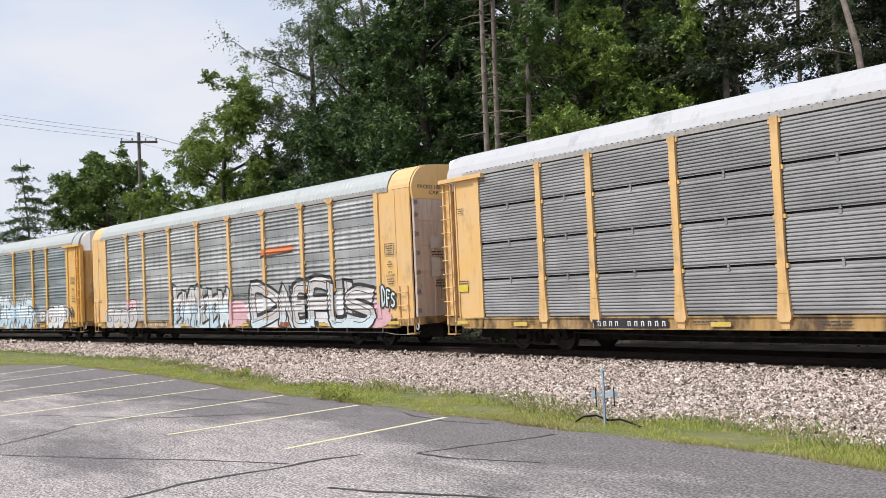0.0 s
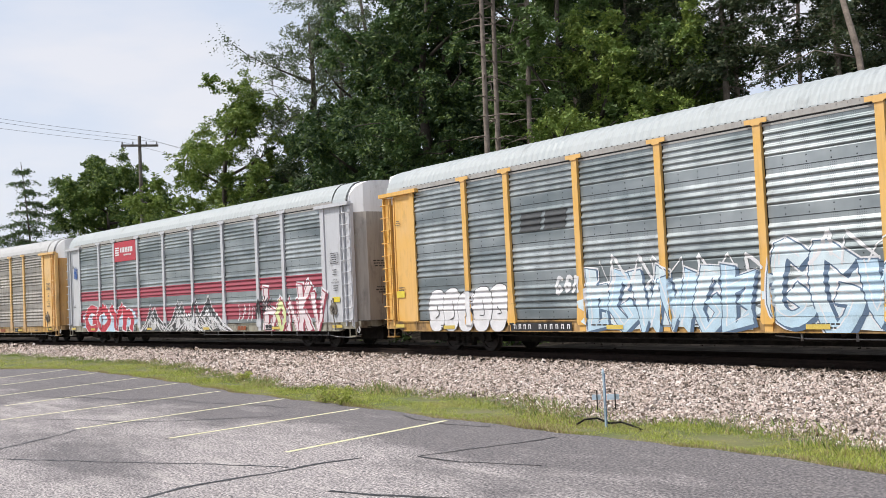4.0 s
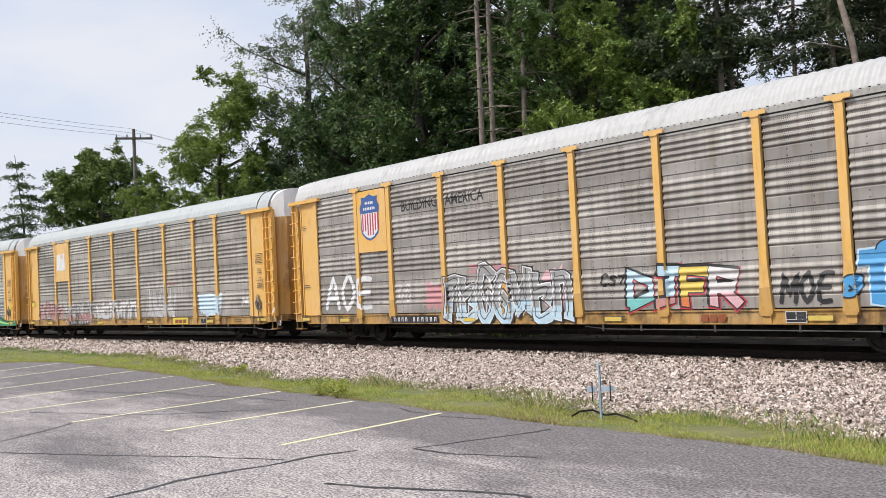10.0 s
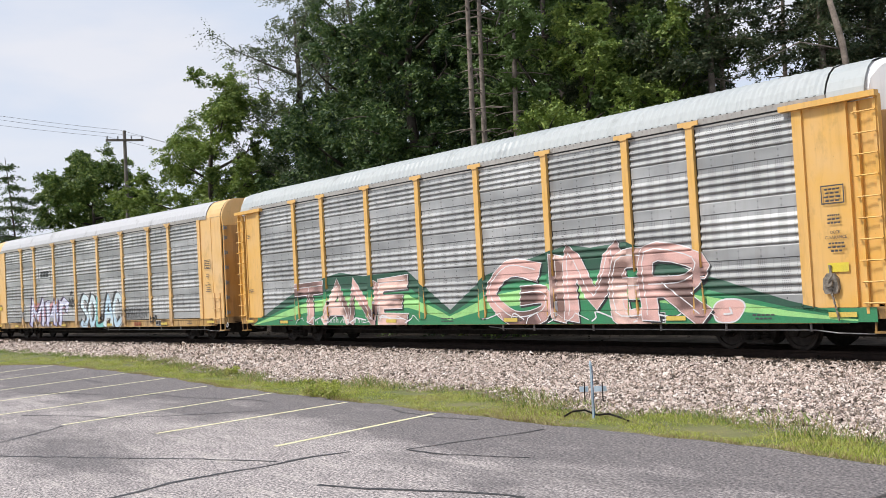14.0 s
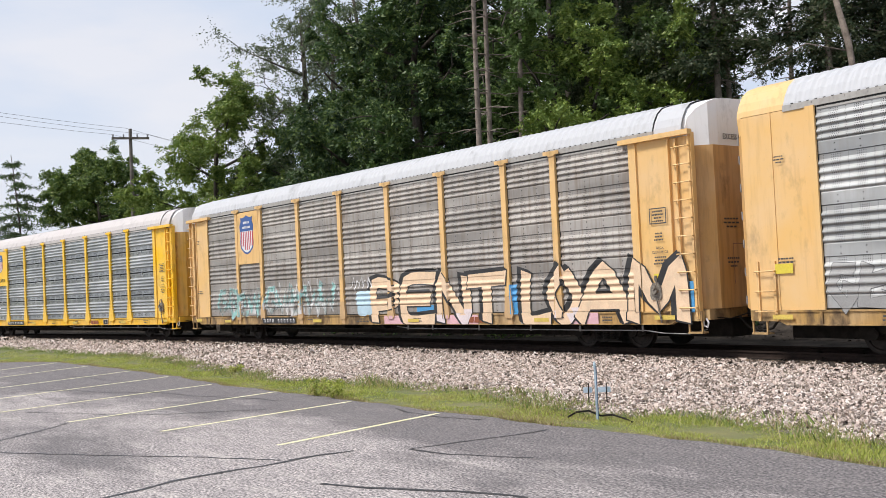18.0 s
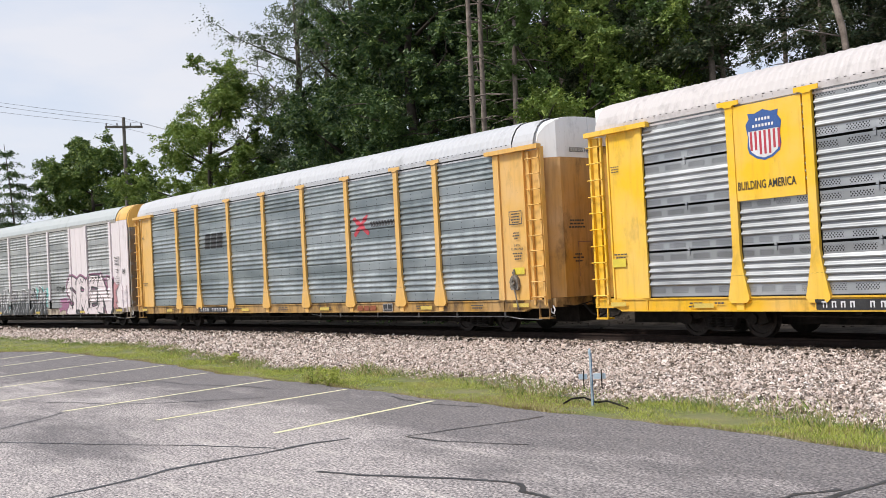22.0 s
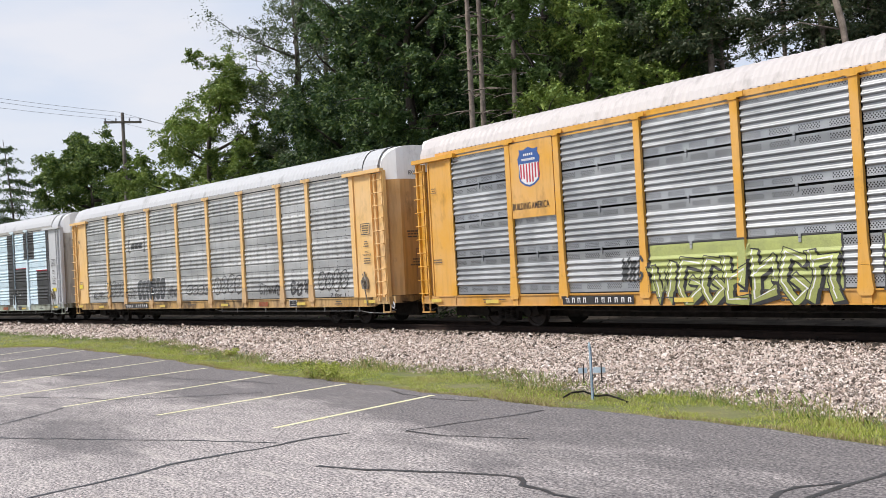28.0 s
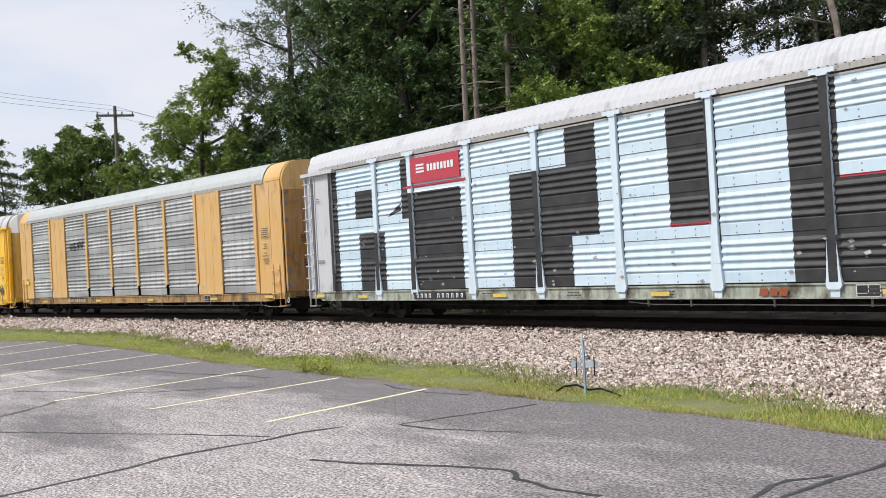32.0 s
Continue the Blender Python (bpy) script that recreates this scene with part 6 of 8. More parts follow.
def bars(x0, x1, z0, z1, n, gap=0.3, seed=0):
    """Plain bars in place of small lettering."""
    rng, out, c = random.Random(seed), [], (x1 - x0) / n
    for i in range(n):
        out.append(rect(x0 + c * i, x0 + c * (i + 1 - gap), z0, z1))
    return out


def stencil_block(x, z, lines, w, seed=0, h=0.035, step=0.075):
    rng, out = random.Random(seed), []
    for i in range(lines):
        a = rng.uniform(0, 0.25) * w
        out += bars(x + a, x + w - a, z - i * step - h, z - i * step, rng.randint(3, 6), 0.2)
    return out


def shield(k, x0, x1, z0, z1, plate, words=True):
    """A painted plate with a shield: white rim, dark blue head, red stripes."""
    cx, cz, w, h = (x0 + x1) / 2, z0 + (z1 - z0) * (0.66 if words else 0.56), (x1 - x0) * (0.24 if words else 0.31), (z1 - z0) * (0.25 if words else 0.36)

    def outline(s):
        half = [(0, -1.05), (0.45, -0.95), (0.85, -0.72), (0.95, -0.45), (0.90, 0.0), (0.98, 0.35), (1.0, 0.5), (0.80, 0.72), (0.86, 0.95), (0.45, 0.92), (0, 1.05)]
        pts = half + [(-a, b) for a, b in half[-2:0:-1]]
        return [(cx + a * w * s, cz + b * h * (1 + (s - 1) * 0.7)) for a, b in pts]
    fan = lambda o: [[(cx, cz), o[i], o[(i + 1) % len(o)]] for i in range(len(o))]
    bm = bmesh.new()
    bm_box(bm, x0, x1, -SIDE - 0.066, -SIDE - 0.005, z0, z1)
    part("sign_plate", bm, plate, CARS[k], "painted steel sign plate")
    o = outline(1.0)
    decal(k, fan(o), C_SHIELD, 0, "shield", "dark blue shield rim", True)
    field = [(cx - w * 0.86, cz + h * 0.2), (cx - w * 0.84, cz - h * 0.42), (cx - w * 0.74, cz - h * 0.66), (cx - w * 0.4, cz - h * 0.86), (cx, cz - h * 0.95), (cx + w * 0.4, cz - h * 0.86), (cx + w * 0.74, cz - h * 0.66), (cx + w * 0.84, cz - h * 0.42), (cx + w * 0.86, cz + h * 0.2)]
    decal(k, [[(cx, cz - h * 0.2), field[i], field[(i + 1) % len(field)]] for i in range(len(field))], C_WHITE, 0.5, "shield_field", "white field of the shield", True)
    stripes = [rect(cx + w * (-0.78 + 0.26 * i), cx + w * (-0.65 + 0.26 * i), cz - h * (0.80 if 1 < i < 5 else 0.6), cz + h * 0.18) for i in range(7)]
    decal(k, stripes, C_RED, 1, "shield_stripe", "red stripes", True)
    head = [(cx - w * 0.86, cz + h * 0.22), (cx + w * 0.86, cz + h * 0.22), (cx + w * 0.92, cz + h * 0.5), (cx + w * 0.74, cz + h * 0.72), (cx + w * 0.78, cz + h * 0.86), (cx + w * 0.4, cz + h * 0.84),
            (cx, cz + h * 0.95), (cx - w * 0.4, cz + h * 0.84), (cx - w * 0.78, cz + h * 0.86), (cx - w * 0.74, cz + h * 0.72), (cx - w * 0.92, cz + h * 0.5)]
    decal(k, [[(cx, cz + h * 0.5), head[i], head[(i + 1) % len(head)]] for i in range(len(head))], C_SHIELD, 1, "shield_head", "dark blue shield head", True)
    tagged(decal(k, bars(cx - w * 0.42, cx + w * 0.46, cz + h * 0.60, cz + h * 0.72, 5, 0.35) + bars(cx - w * 0.6, cx + w * 0.64, cz + h * 0.34, cz + h * 0.46, 7, 0.35), C_WHITE, 2, "shield_bars", "white bars on the shield", True), kind="stuff")
    if words:
        decal(k, letters("BUILDING AMERICA", x0 + 0.2, x1 - 0.2, z0 + 0.22, z0 + 0.40), C_BLACK, 1, "lettering", "black slogan lettering", True)


def block_mark(k, x0, x1, z0, z1, col, n=3, edge=None, slant=0.08):
    """A company's mark as plain slanted blocks."""
    c = (x1 - x0) / n
    if edge:
        decal(k, [rect(x0 + c * i - 0.05, x0 + c * (i + 0.9) + 0.05, z0 - 0.06, z1 + 0.06, slant) for i in range(n)], edge, 1, "mark_edge", "dark edge of the mark")
    for i in range(n):
        decal(k, [rect(x0 + c * i, x0 + c * (i + 0.86), z0, z1, slant)], col, 2, "mark", "block of a company mark")


def plate_and_stencils(k, plate=True, mark=C_TTX, ink=C_INK, door=True, num=C_WHITE):
    full = ROSTER[k].get("full", False)
    if plate:
        decal(k, [rect(-7.0, -4.55, 0.655, 0.865)], C_BLACK, 1, "number_plate", "black plate with white bars")
    x = -6.85
    for i, wdt in enumerate([0.15] * 4 + [0] + [0.17] * 6):
        if wdt:
            decal_bits.setdefault((k, num), []).extend([rect(x, x + 0.03, 0.70, 0.825), rect(x + 0.07, x + 0.10, 0.70, 0.825), rect(x + 0.03, x + 0.07, 0.795, 0.825)])
            x += wdt + 0.05
        else:
            x += 0.22
    if mark:
        a, w = {6: (5.02, 0.34), 11: (4.52, 0.34), 10: (4.52, 0.28)}.get(k, (5.20, 0.22))
        if k == 6:
            decal(k, [rect(4.85, 6.26, 0.64, 0.91)], C_STICKER, 1, "mark_field", "bright yellow field under the mark")
        for i in range(3):
            decal(k, [rect(a + i * w * 1.06, a + (i + 0.86) * w * 1.06, 0.68, 0.84, 0.04)], mark, 2, "mark", "rust-red block mark")
    bits = decal_bits.setdefault((k, ink), [])
    for x, n, w in ((-10.3, 2, 0.5), (-9.6, 1, 0.4), (-3.9, 1, 0.9), (-0.6, 2, 0.8), (2.4, 2, 0.7), (7.6, 2, 0.8), (10.2, 2, 0.6)):
        bits += stencil_block(x, 0.82, n, w, k * 7 + int(x * 3))
    xe = 11.98 if not full else 11.95
    # data box, notices and lift lines on the leading end panel, fewer on the trailing one
    bits += [rect(xe, xe + 0.5, 3.30, 3.325), rect(xe, xe + 0.5, 2.955, 2.98), rect(xe, xe + 0.025, 2.98, 3.30), rect(xe + 0.475, xe + 0.5, 2.98, 3.30)]
    bits += stencil_block(xe + 0.05, 3.26, 4, 0.4, k) + stencil_block(xe + 0.1, 2.75, 3, 0.3, k + 1) + stencil_block(xe + 0.05, 2.20, 3, 0.45, k + 2) + letters("DECK", xe + 0.16, xe + 0.38, 2.37, 2.43) + letters("CLEARANCE", xe + 0.03, xe + 0.50, 2.27, 2.33)
    bits += stencil_block(-12.55, 2.0, 2, 0.5, k + 3) + stencil_block(-12.5, 4.1, 3, 0.3, k + 4, 0.025, 0.06)
    decal(k, [rect(xe + 0.05, xe + 0.5, 1.62, 1.80)] if k % 2 else [rect(-12.6, -12.15, 1.68, 1.88)], C_STICKER, 1, "notice", "yellow notice with small lettering")
    for r in [rect(p + 0.9, p + 1.45, 0.70, 0.80) for p in (-11.0, -4.2, 1.4, 7.02)] + [rect(-12.7, -12.2, 0.74, 0.84), rect(12.0, 12.6, 0.74, 0.84)]:
        decal(k, [r], C_YELLOW, 6.5, "reflector", "yellow reflector strip")
    a = {11: 5.96, 10: 5.96}.get(k, 7.38)
    decal(k, [rect(a, a + 0.50, 0.65, 0.89)], C_GREYW, 1, "data_plate", "black data plate with white rules")
    for r in (rect(a + 0.02, a + 0.24, 0.73, 0.872), rect(a + 0.26, a + 0.48, 0.73, 0.872), rect(a + 0.02, a + 0.48, 0.668, 0.715)):
        decal(k, [r], C_BLACK, 2, "data_field", "black field of the data plate")


decal_bits = {}
for k in range(18):
    kind = {1: dict(plate=False), 3: {}, 4: dict(plate=True), 7: dict(plate=False, mark=None), 8: dict(plate=False, num=C_GREYW), 12: dict(mark=None), 15: {}, 16: dict(plate=False, mark=None)}.get(k, {})
    plate_and_stencils(k, **kind)
for (k, m), polys in decal_bits.items():
    tagged(decal(k, polys, m, 2, "stencil", "small stencilled bars"), kind="stuff")

# lettering and notices on the leading end doors
def end_faces(polys, y0, material, name, label, k, x=13.492):
    bm = bmesh.new()
    for p in polys:
        bm.faces.new([bm.verts.new((x, y0 + u, z)) for u, z in p])
    me = mesh_of(name, bm, material)
    ob = part(name, me, None, CARS[k], label)
    return ob


for k in range(18):
    if k not in (0, 1, 3, 8, 12, 16):
        end_faces(letters("EXCESS HEIGHT CAR", 0.0, 1.5, 4.80, 4.93), -0.75, C_INK, "lettering", "black lettering on the white door top", k)
    at = 13.445 if ROSTER[k].get("full") else 13.492
    tagged(end_faces(stencil_block(0.0, 3.0, 3, 0.7, k, 0.04, 0.09) + stencil_block(0.1, 2.1, 3, 0.5, k + 9, 0.04, 0.09), -0.95, C_INK, "stencil", "small stencilled bars", k, at), kind="stuff")
    end_faces([[(0, 1.5), (0.02, 1.5), (0.02, 2.4), (0, 2.4)], [(0.5, 1.5), (0.52, 1.5), (0.52, 2.4), (0.5, 2.4)], [(0, 2.4), (0.52, 2.4), (0.52, 2.42), (0, 2.42)]], -0.6, C_BROWN, "hatch_edge", "outline of a small hatch", k, at)

for y, z0, z1 in ((-0.95, 3.1, 3.45), (-0.95, 2.2, 2.8), (-0.45, 2.5, 3.4), (-0.45, 1.5, 2.0), (0.15, 2.6, 3.3), (0.2, 1.6, 2.2)):
    end_faces([[(0, z0), (0.36, z0), (0.36, z1), (0, z1)]], y, C_GREYW, "notice", "dirty white notice on the end door", 1, 13.447)
for k in (1, 12):
    end_faces(letters("EXCESS HEIGHT", 0.0, 1.3, 4.98, 5.10) + letters("CAR", 0.45, 0.85, 4.80, 4.92), -1.35, C_INK, "lettering", "black lettering on the yellow door top", k, 13.416)
# car 1: orange stripe, white and pale blue pieces, pink cloud
decal(1, [[(3.85, 3.36), (6.25, 3.44), (6.3, 3.66), (3.9, 3.60)]], C_ORANGE, 1, "stripe", "sprayed orange stripe")
decal(1, [[(3.85, 3.28), (6.3, 3.38), (6.1, 3.43), (3.9, 3.37)]], C_BLACK, 2, "stripe", "black line under the stripe")
patch(1, 1.0, 2.6, 0.62, 1.75, C_PINK, 6, rough=0.12, n=40)
patch(1, 2.2, 11.4, 0.62, 1.80, C_WHITE, 7, rough=0.08)
patch(1, 10.6, 12.2, 0.62, 1.5, C_PINK, 8)
patch(1, -3.9, 1.2, 0.62, 1.8, C_GREYW, 5, rough=0.1)
bubbles(1, 4, -11.55, -7.95, 0.62, 1.62, C_GREYW, C_BLACK, 11)
bubbles(1, 1, -8.9, -8.1, 1.35, 1.95, C_PINK, C_BLACK, 15)
graf(1, 6, -3.85, 1.25, 0.62, 2.5, 0.21, C_GREYW, C_BLACK, 0.035, [C_PALE, C_ICE], 0.5, C_BLACK, (-0.07, 0.07), None, 0.35, 12, wild=0.16, shine=C_WHITE, label="white and pale blue graffiti with black outlines")
scrawl(1, -3.7, 1.0, 0.7, 2.3, 7, C_BLACK, 17, 0.018)
patch(1, 1.3, 2.9, 0.62, 1.5, C_PINK, 83, 0.1, 0.2, 30)
patch(1, 9.6, 11.4, 1.3, 2.0, C_PINK, 84, 0.1, 0.25, 30)
graf(1, "DNEFUS", 2.9, 11.45, 0.62, 2.3, 0.28, C_GREYW, C_BLACK, 0.075, C_ICE, 0.22, C_BLACK, (-0.06, 0.06), None, 0.3, 13, wild=0.14, shine=C_BLACK,
     cells=[(2.85, 5.45), (5.2, 6.5), (6.1, 7.6), (7.0, 8.8), (8.45, 10.0), (9.4, 11.5)], tops=[2.3, 2.1, 2.2, 2.3, 2.25, 1.95], label="large white graffiti letters with heavy black outlines")
words(1, "DEVILS FAVORITE SONS", 1.55, 3.9, 1.80, 1.93, C_BLACK)
words(1, "MULD", 10.62, 11.2, 1.84, 1.99, C_BLACK)
words(1, "UKUP", 10.80, 11.32, 1.62, 1.77, C_BLACK)
graf(1, "DFS", 11.66, 12.42, 1.30, 1.95, 0.05, C_ICE, C_BLACK, 0.06, seed=14, tops=[1.98, 1.85, 1.75], overlap=0.0, label="pale blue initials on black")
# car 2: pale blue pieces between white bubbles, a dark mark
block_mark(2, -6.45, -4.5, 3.30, 3.78, C_CHARCOAL, 2)
patch(2, -4.5, 1.7, 0.62, 1.85, C_ICE, 15, rough=0.12)
patch(2, 1.7, 7.6, 0.62, 1.95, C_ICE, 20, rough=0.10)
bubbles(2, 5, -10.8, -7.15, 0.62, 1.95, C_WHITE, C_INK, 16, 0.022)
tag(2, 3, -5.2, -4.2, 1.6, 2.1, C_WHITE, 22, 0.05)
BLUELINE = spray("dull_blue", (0.09, 0.15, 0.24))
graf(2, 6, -4.0, 1.1, 0.62, 2.3, 0.21, [C_ICE, C_SKY], BLUELINE, 0.03, C_PALE, 0.45, BLUELINE, (0.07, -0.05), C_WHITE, 0.45, 17, soft=False, wild=0.18, shine=C_WHITE, label="pale blue graffiti with dark blue lines")
scrawl(2, -3.9, 1.2, 1.6, 2.55, 8, C_WHITE, 23, 0.03)
graf(2, 5, 1.4, 6.9, 0.62, 2.4, 0.26, [C_ICE, C_ICE, C_SKY], BLUELINE, 0.03, C_PALE, 0.3, BLUELINE, (0.08, -0.05), C_WHITE, 0.3, 20, wild=0.14, shine=C_WHITE, label="pale blue graffiti with dark blue lines")
scrawl(2, 1.6, 6.6, 1.9, 2.65, 7, C_WHITE, 24, 0.03)
tag(2, "DN", 6.7, 7.5, 1.5, 1.9, BLUELINE, 25, 0.045)
bubbles(2, 1, 7.75, 8.45, 1.0, 1.62, C_GREYW, C_BLACK, 21)
bubbles(2, 3, 8.9, 11.0, 0.62, 1.90, C_WHITE, C_BLACK, 19)
bubbles(2, 1, 11.0, 11.6, 0.95, 1.75, C_GREYW, C_BLACK, 26)
# car 3: dark red stripes, red sign, red and white piece, spiky black piece
for a, b in ((2.19, 2.66), (1.10, 1.72)):
    for p, q in zip(POSTS, POSTS[1:]):
        decal(3, [rect(p + 0.10, q - 0.10, a, b)], C_STRIPE, 0, "stripe", "dark red painted stripe")
bm = bmesh.new()
bm_box(bm, -6.9, -4.34, -SIDE - 0.066, -SIDE, 4.00, 4.94)
part("sign_plate", bm, C_RED, CARS[3], "red sign plate")
decal(3, [rect(-6.72, -6.25, 4.62 - 0.11 * i, 4.69 - 0.11 * i) for i in range(4)] + bars(-6.1, -4.6, 4.42, 4.66, 8, 0.3) + bars(-5.7, -4.8, 4.26, 4.34, 9, 0.3), C_WHITE, 1, "sign_bars", "white bars on the sign", True)
patch(3, -11.4, -4.0, 0.62, 1.78, C_SKY, 21)
graf(3, "GOYh", -11.05, -4.9, 0.60, 1.98, 0.30, C_RED, C_WHITE, 0.045, None, 0.4, None, seed=23, flare=0.15, wild=0.06, cells=[(-11.1, -9.15), (-9.5, -7.5), (-7.75, -5.9), (-6.2, -4.75)], label="red graffiti letters with white outlines")
patch(3, -3.4, 4.8, 0.60, 1.05, C_CHARCOAL, 24)


peaks(3, [(-2.95, 1.86, 1.1), (-2.5, 1.75, 1.5), (-0.15, 1.98, 1.4), (0.25, 1.92, 1.6), (1.55, 2.05, 1.4), (0.9, 1.4, 1.2), (2.75, 2.14, 1.9), (3.5, 1.35, 1.2)], 0.64, C_CHARCOAL, [C_WHITE, C_GREYW, C_BLACK], C_WHITE, 25)
scrawl(3, 5.2, 6.6, 0.95, 1.75, 4, C_WHITE, 27, 0.025)
scrawl(3, 6.7, 7.9, 1.35, 2.0, 7, C_BLACK, 28, 0.03)
BLUSH = spray("blush", (0.80, 0.70, 0.72))
graf(3, "bONKV", 7.35, 11.5, 0.60, 2.2, 0.15, [BLUSH, spray("pale_lime", (0.66, 0.74, 0.36)), BLUSH, BLUSH, BLUSH], C_STRIPE, 0.05, None, 0.4, C_STRIPE, (0.06, -0.06), C_WHITE, 0.55, 26, False, 0.08,
     tops=[2.32, 1.80, 1.78, 2.36, 2.05], label="pale pink graffiti letters with dark red edges")
scrawl(3, 6.55, 7.3, 1.05, 1.8, 6, C_BLACK, 29, 0.022)
tag(3, 4, -12.35, -11.85, 3.35, 3.95, C_SHIELD, 30, 0.03)
# car 4: gold mark, white bubble piece
block_mark(4, -6.35, -4.75, 3.22, 3.78, C_GOLD, 3, C_BLACK)
graf(4, 5, -10.3, -7.1, 0.98, 2.0, 0.12, C_STEEL, C_GREYW, 0.075, None, 0.4, None, seed=32, wild=0.14, shine=C_WHITE, label="hollow white graffiti letters")
graf(4, 5, -6.9, -3.9, 0.98, 1.75, 0.07, C_STEEL, F_WHITE, 0.04, None, 0.4, None, seed=33, wild=0.18, label="faded hollow graffiti letters")
# car 5: shield, slogan, many small pieces
shield(5, -8.92, -7.08, 2.95, 4.95, yellow("gold"), False)
decal(5, letters("BUILDING", -6.25, -4.4, 4.10, 4.42), C_BLACK, 1, "lettering", "black slogan lettering")
decal(5, letters("AMERICA", -4.0, -2.2, 4.10, 4.42), C_BLACK, 1, "lettering", "black slogan lettering")
tag(5, "AOE", -11.2, -8.0, 1.05, 2.35, C_WHITE, 34, 0.085)
patch(5, -5.4, -3.9, 1.0, 2.0, C_ROSE, 35, rough=0.3, n=30)
patch(5, -0.2, 1.4, 1.0, 2.2, C_PINK, 36, rough=0.3, n=30)
patch(5, -3.2, -0.8, 1.9, 2.35, C_ROSE, 88, rough=0.3, n=30)
graf(5, 7, -4.2, 1.2, 0.70, 2.25, 0.19, C_STEEL, C_WHITE, 0.03, C_PALE, 0.3, C_BLACK, (0.05, -0.05), C_BLACK, 0.4, 37, wild=0.16, shine=C_BLACK, label="black and white striped graffiti")
scrawl(5, -4.1, 1.1, 0.72, 1.9, 12, C_WHITE, 89, 0.016)
tag(5, 2, -6.7, -5.9, 1.35, 1.95, C_GREYW, 90, 0.03)
tag(5, "CST", 2.1, 3.0, 1.55, 1.85, C_BLACK, 91, 0.03)
graf(5, "DJFR", 3.05, 6.3, 0.98, 1.95, 0.14, [C_PALE, C_PALE, C_YELLOW, C_GREYW], C_BLACK, 0.03, [C_TEAL, C_ROSE, C_ORANGE, C_PINK], 0.3, C_BLACK, (-0.05, 0.05), C_RED, 0.3, 38, False, 0.10, label="graffiti in pale blue, yellow and pink")
tag(5, "MOE", 7.25, 8.5, 1.05, 1.70, C_BLACK, 39, 0.05)
graf(5, "TANC", 9.1, 11.75, 0.95, 2.05, 0.17, C_BLUE, C_SKY, 0.04, None, 0.4, None, seed=41, soft=False, wild=0.08, overlap=0.16, flare=0.4, label="blue graffiti letters with pale blue edges")
bubbles(5, 1, 9.5, 10.0, 1.85, 2.25, C_BLUE, C_BLACK, 92)
bubbles(5, 1, 8.75, 9.05, 1.15, 1.6, C_BLUE, C_BLACK, 93)
tag(5, "NEZ", 11.95, 12.5, 1.95, 2.25, C_BLUE, 94, 0.025)
# car 6: yellow plate with a peeled white sticker, pale pieces
bm = bmesh.new()
bm_box(bm, -8.92, -7.08, -SIDE - 0.066, -SIDE - 0.005, 2.95, 4.95)
part("sign_plate", bm, yellow("faded"), CARS[6], "plain yellow steel plate")
decal(6, [[(-8.55, 3.55), (-7.75, 3.50), (-7.42, 3.56), (-7.45, 4.42), (-8.5, 4.38)]], C_WHITE, 1, "sticker", "peeled white sticker", True)
decal(6, [[(-8.0, 4.15), (-7.72, 4.18), (-7.66, 4.40), (-8.05, 4.38)]], C_PEACH, 2, "sticker", "torn corner of the sticker", True)
patch(6, -11.4, -8.2, 0.95, 1.85, F_PINK, 42, rough=0.2, n=40)
graf(6, 5, -11.3, -8.0, 0.93, 1.9, 0.12, F_PINK, F_INK, 0.02, None, 0.4, None, seed=43, wild=0.2, rim=F_WHITE, label="faded pink graffiti")
patch(6, -8.0, -1.6, 0.95, 1.6, F_WHITE, 52, 0.2, 0.2, 40)
graf(6, 5, -7.5, -3.9, 0.80, 1.95, 0.15, F_WHITE, F_INK, 0.025, F_PINK, 0.35, None, seed=44, wild=0.2, rim=F_WHITE, shine=C_INK, label="white and dusky graffiti")
graf(6, 6, -3.5, 1.1, 0.92, 1.95, 0.15, C_GREYW, C_INK, 0.02, None, 0.35, None, seed=45, wild=0.2, rim=F_WHITE, soft=False, label="white graffiti with dark lines")
scrawl(6, -11.4, -1.4, 1.0, 1.9, 16, F_INK, 51, 0.022)
words(6, "HEARS", 4.5, 5.15, 2.32, 2.50, C_ROSE)
peaks(6, [(2.6, 1.9, 0.35), (3.1, 2.2, 0.4), (3.6, 2.05, 0.45), (4.1, 2.3, 0.4), (4.6, 2.15, 0.35)], 0.95, F_WHITE, [C_STEEL, C_GREYW], C_GREYW, 45, "pale jagged graffiti")
scrawl(6, 2.2, 5.1, 1.0, 2.55, 14, C_GREYW, 46, 0.028)
scrawl(6, 1.2, 2.2, 0.95, 1.5, 5, F_WHITE, 47, 0.03)
patch(6, 7.35, 9.0, 0.96, 1.9, C_PALE, 47, 1, 0.1, label="pale blue sprayed block")
graf(6, 4, 7.3, 9.1, 1.0, 1.98, 0.12, C_SKY, C_WHITE, 0.03, None, 0.4, None, seed=48, wild=0.14, label="pale blue graffiti letters with white edges")
tag(6, 3, 10.75, 11.4, 1.35, 1.75, C_WHITE, 49, 0.025)
tag(6, "M", 13.05, 13.2, 1.0, 1.25, C_WHITE, 50, 0.02)
